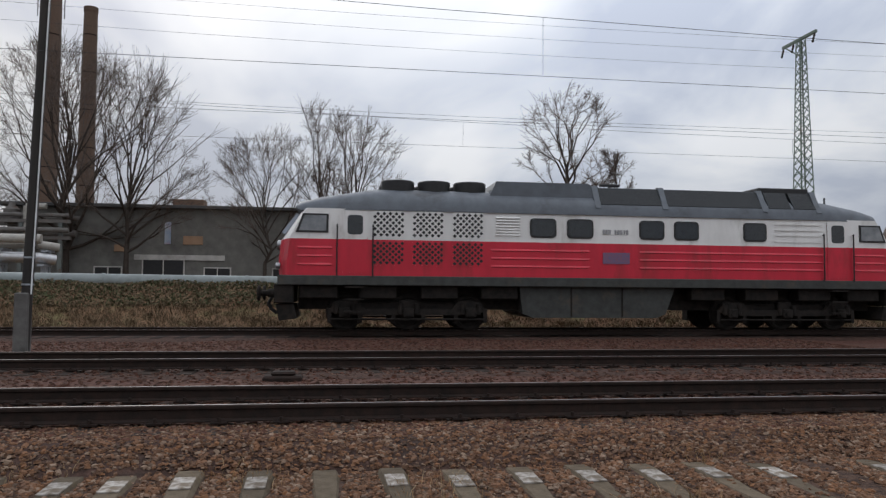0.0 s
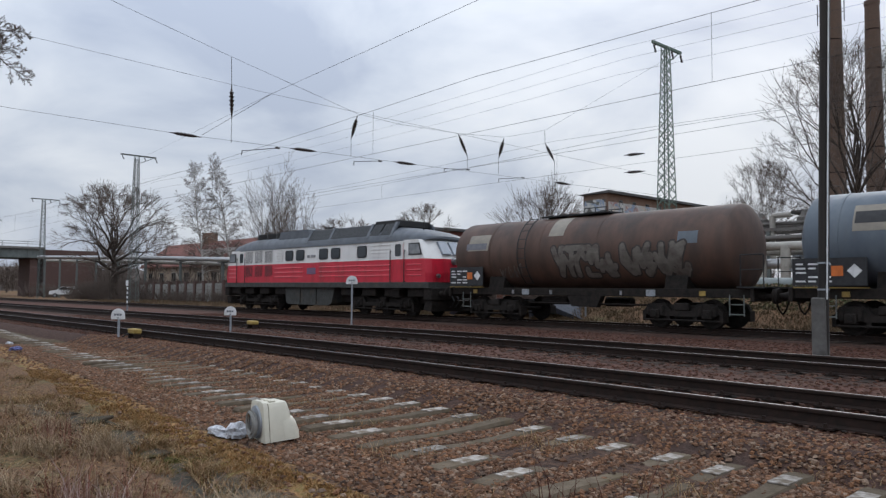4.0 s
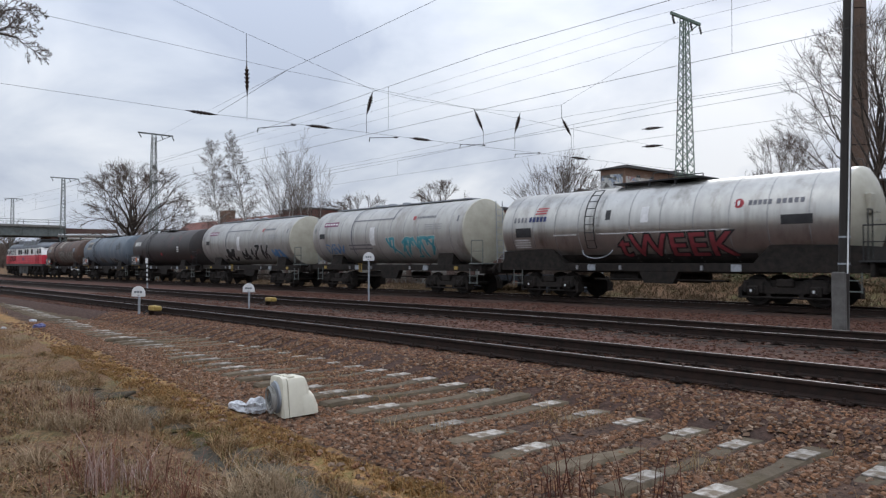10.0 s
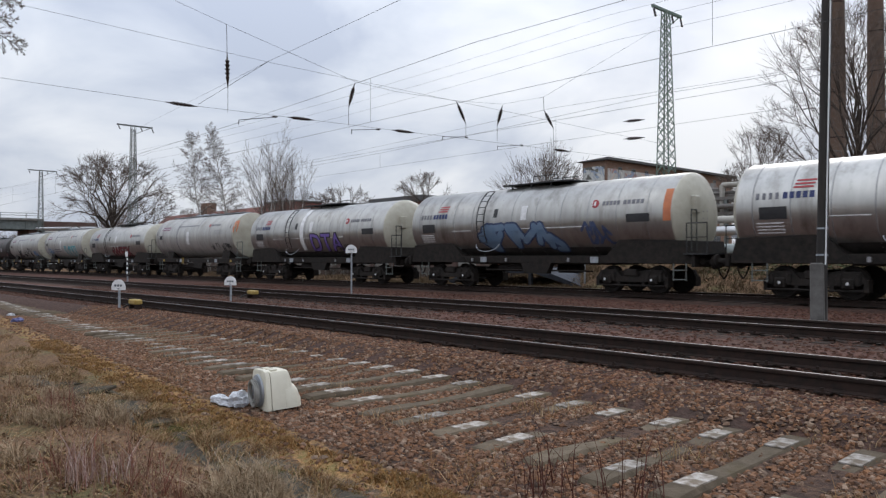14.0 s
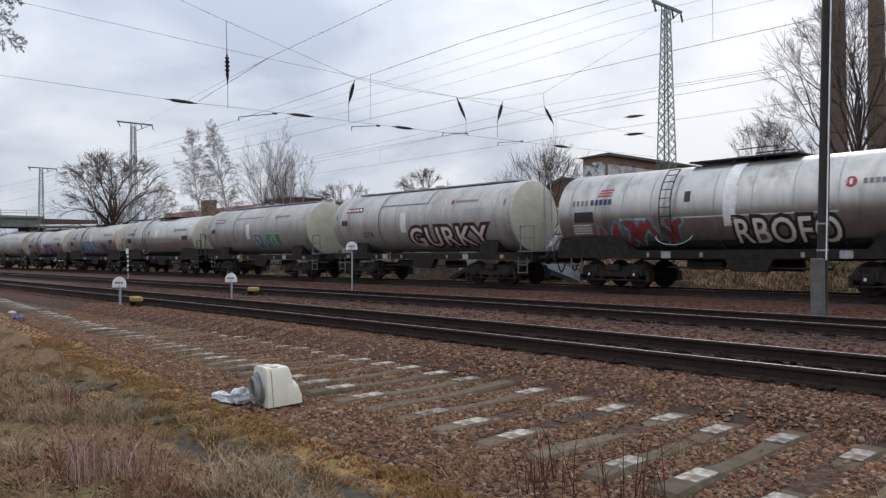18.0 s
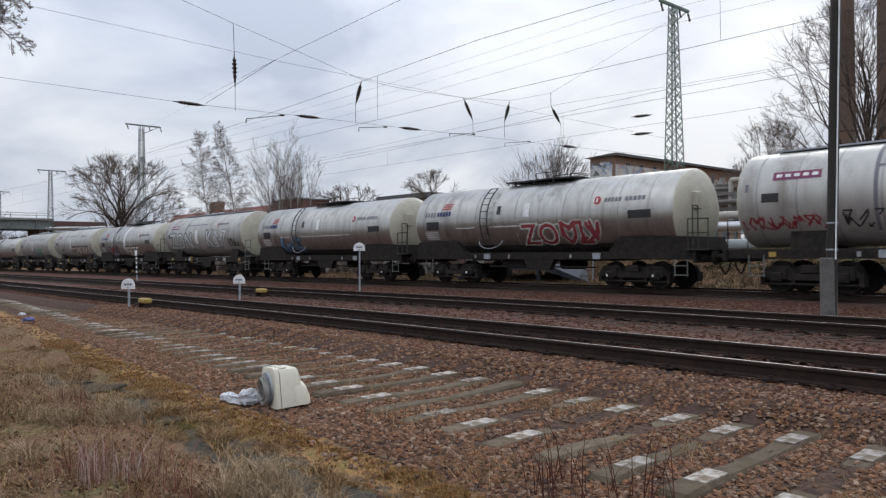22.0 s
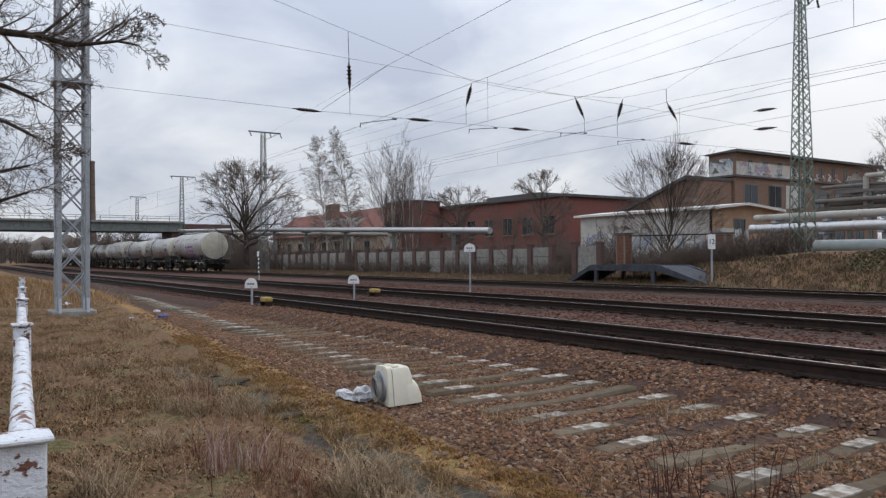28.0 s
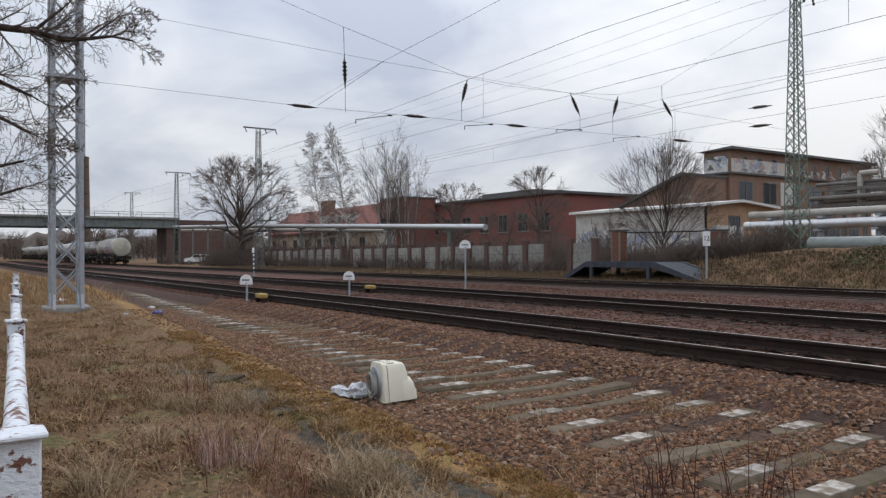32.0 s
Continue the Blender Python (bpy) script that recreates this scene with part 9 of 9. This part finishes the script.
blades("bank_grass", "tall dry yellow grass on the far bank", 60000, clumped(-34, 30, 25.2, 30.2, 1.0, 0.35, lambda x, y: (x < -15) | (y < 28.2)), (0.05, 0.22), [(0.18, 0.122, 0.073), (0.138, 0.09, 0.052), (0.25, 0.185, 0.117), (0.088, 0.064, 0.036), (0.155, 0.117, 0.068)], 0.013, 1.0)
blades("verge_grass", "dry grass along the foot of the fence", 20000, clumped(-90, -30, 25.5, 31.3, 1.0, 0.3), (0.05, 0.2), [(0.17, 0.12, 0.075), (0.12, 0.08, 0.05), (0.22, 0.16, 0.1), (0.09, 0.07, 0.045)], 0.02)
blades("red_stalks", "reddish dry stalks in the grass", 800, clumped(-9.5, -3.5, 1.2, 2.6, 1.0, 0.0, lambda x, y: ((x + 5.4) ** 2 * 0.5 + (y - 1.75) ** 2 < 0.26) | ((x + 8.3) ** 2 * 0.25 + (y - 2.3) ** 2 < 0.06) | ((x + 4.6) ** 2 + (y - 1.7) ** 2 < 0.1)), (0.06, 0.36), [(0.26, 0.085, 0.065), (0.19, 0.085, 0.06), (0.42, 0.27, 0.2), (0.24, 0.13, 0.09)], 0.0026, 0.9)
blades("pale_stalks", "pale pinkish dead stalks standing in a patch", 70, clumped(-5.9, -5.0, 1.4, 2.1, 1.0, 0.6, lambda x, y: (x + 5.46) ** 2 + (y - 1.74) ** 2 < 0.055), (0.14, 0.36), [(0.55, 0.42, 0.38), (0.46, 0.3, 0.27), (0.62, 0.52, 0.46)], 0.0042, 0.45)
blades("bramble_stems", "thin bare bramble stems on the gravel edge", 60, clumped(-3.4, -2.5, 3.7, 4.2, 1.0, 0.5), (0.25, 0.55), [(0.12, 0.045, 0.035), (0.09, 0.04, 0.03)], 0.004, 0.5)


blades("far_weeds", "tall brown weeds beside the far end of the path", 26000, clumped(-85, -28, -9, 5.4, 1.0, 0.2), (0.12, 0.5), DRY, 0.009, 0.8)


def leaf_mass(name, label, n, place, size, colours):
    r = np.random.default_rng(n + 3)
    c = place(r, n)
    u = r.normal(size=(n, 3))
    u /= np.linalg.norm(u, axis=1)[:, None]
    w = np.cross(u, r.normal(size=(n, 3)))
    w /= np.linalg.norm(w, axis=1)[:, None]
    s = (size[0] + (size[1] - size[0]) * r.random(n))[:, None]
    v = np.stack([c - u * s, c + w * s * 0.5, c + u * s, c - w * s * 0.5], 1).reshape(-1, 3)
    me = bpy.data.meshes.new(name)
    me.from_pydata(v, [], [(4 * i, 4 * i + 1, 4 * i + 2, 4 * i + 3) for i in range(n)])
    me.materials.append(stone_mat(name + "_colour", colours))
    return tagged(new(name, me), label, "shrub", kind="stuff")


def bank_ivy(r, n):
    x = -15.5 + 48 * r.random(n)
    y = 28.0 + 3.3 * r.random(n)
    z = np.array([ground_z(a, b) for a, b in zip(x, y)])
    z += r.random(n) * 0.3 * (0.5 + 0.5 * np.sin(x * 1.3) * np.sin(y * 2.1 + x * 0.4)) * np.clip((31.6 - y) / 0.8, 0.2, 1)
    return np.stack([x, y, z], -1)


leaf_mass("ivy_cover", "low dark green ivy covering the bank", 42000, bank_ivy, (0.04, 0.09), [(0.065, 0.075, 0.036), (0.111, 0.119, 0.06), (0.0975, 0.0813, 0.048), (0.26, 0.188, 0.12), (0.156, 0.106, 0.066)])
near_turf = clumped(-14, -1.2, -1.6, 2.75, 1.4, 0.1, turf_edge)


def lying(r, n):
    return near_turf(r, n) + np.stack([0 * np.arange(n), 0 * np.arange(n), 0.012 + 0.03 * r.random(n)], -1)


leaf_mass("dead_leaves", "brown dead leaves and straw bits lying in dry turf", 30000, lying, (0.01, 0.026), [(0.16, 0.085, 0.05), (0.3, 0.2, 0.12), (0.08, 0.05, 0.035), (0.22, 0.11, 0.065), (0.4, 0.3, 0.2), (0.06, 0.042, 0.03)])
shrubs = Wood()
rng = random.Random(17)
for k in range(300):
    x = rng.uniform(-31, -19.3)
    y = rng.uniform(31.5, 34.5) if x > -24 else rng.uniform(31.2, 33.5)
    base = Vector((x, y, ground_z(x, y) - 0.1))
    for j in range(16):
        d = Vector((rng.uniform(-0.7, 0.7), rng.uniform(-0.7, 0.7), rng.uniform(0.5, 1))).normalized()
        L = rng.uniform(0.6, 1.7)
        q = base + d * L
        shrubs.rod(base, q, 0.014, 0.006, 3)
        for i in range(3):
            e = (d + Vector((rng.uniform(-1, 1), rng.uniform(-1, 1), rng.uniform(-0.4, 0.6)))).normalized()
            m = base + d * L * rng.uniform(0.4, 0.95)
            shrubs.rod(m, m + e * rng.uniform(0.2, 0.5), 0.007, 0.004, 3)
tagged(new("brush_thicket", shrubs.mesh("brush_thicket", "twig")), "dense brown leafless brushwood on the bank", "shrub", kind="stuff")
undergrowth = Wood()
for k in range(1450):
    x = rng.uniform(-135, -32)
    y = rng.uniform(32.2, 38.5) if x > -98 else rng.uniform(30.5, 42)
    low = 950 < k < 1150
    if k >= 1150:
        x, y = rng.uniform(-111, -82), rng.uniform(30.4, 36)
    if low:
        x, y = rng.uniform(-100, -34), rng.uniform(30.7, 31.3)
    if -130 < x < -111 and y < 37:
        continue
    base = Vector((x, y, ground_z(x, y) - 0.1))
    for j in range(9):
        d = Vector((rng.uniform(-0.6, 0.6), rng.uniform(-0.6, 0.6), rng.uniform(0.6, 1))).normalized()
        L = rng.uniform(1.0, 2.9) * (0.4 if low else 1)
        undergrowth.rod(base, base + d * L, 0.022, 0.01, 3)
        for i in range(2):
            e = (d + Vector((rng.uniform(-1, 1), rng.uniform(-1, 1), rng.uniform(-0.2, 0.8)))).normalized()
            m = base + d * L * rng.uniform(0.4, 0.95)
            undergrowth.rod(m, m + e * rng.uniform(0.3, 0.9), 0.012, 0.006, 3)
tagged(new("undergrowth", undergrowth.mesh("undergrowth", "twig")), "leafless undergrowth behind the concrete fence", "shrub", kind="stuff")


def motions():
    """The train runs off to the left, a little faster all the time: metres of the coupling behind the locomotive."""
    way = (18.5356, -9.824412, -0.2510493, 0.01532961, -0.0005817999, 8.460133e-06)

    def front(t):
        return sum(c * t ** k for k, c in enumerate(way))

    steps = [k * 1.0 for k in range(33)]
    walk(LOCO, [(t, pose(front(t) - 10.33, TRACKS[2], RAIL_Z + grade(front(t) - 10.33))) for t in steps])
    back = 0.0
    for k, (wagon, kind) in enumerate(RAKE):
        mid = back + LENGTHS[kind] / 2 - (0.12 * (k - 13) if k > 13 else 0)
        walk(wagon, [(t, pose(front(t) + mid, TRACKS[2], RAIL_Z + grade(front(t) + mid))) for t in steps])
        back += LENGTHS[kind]


motions()
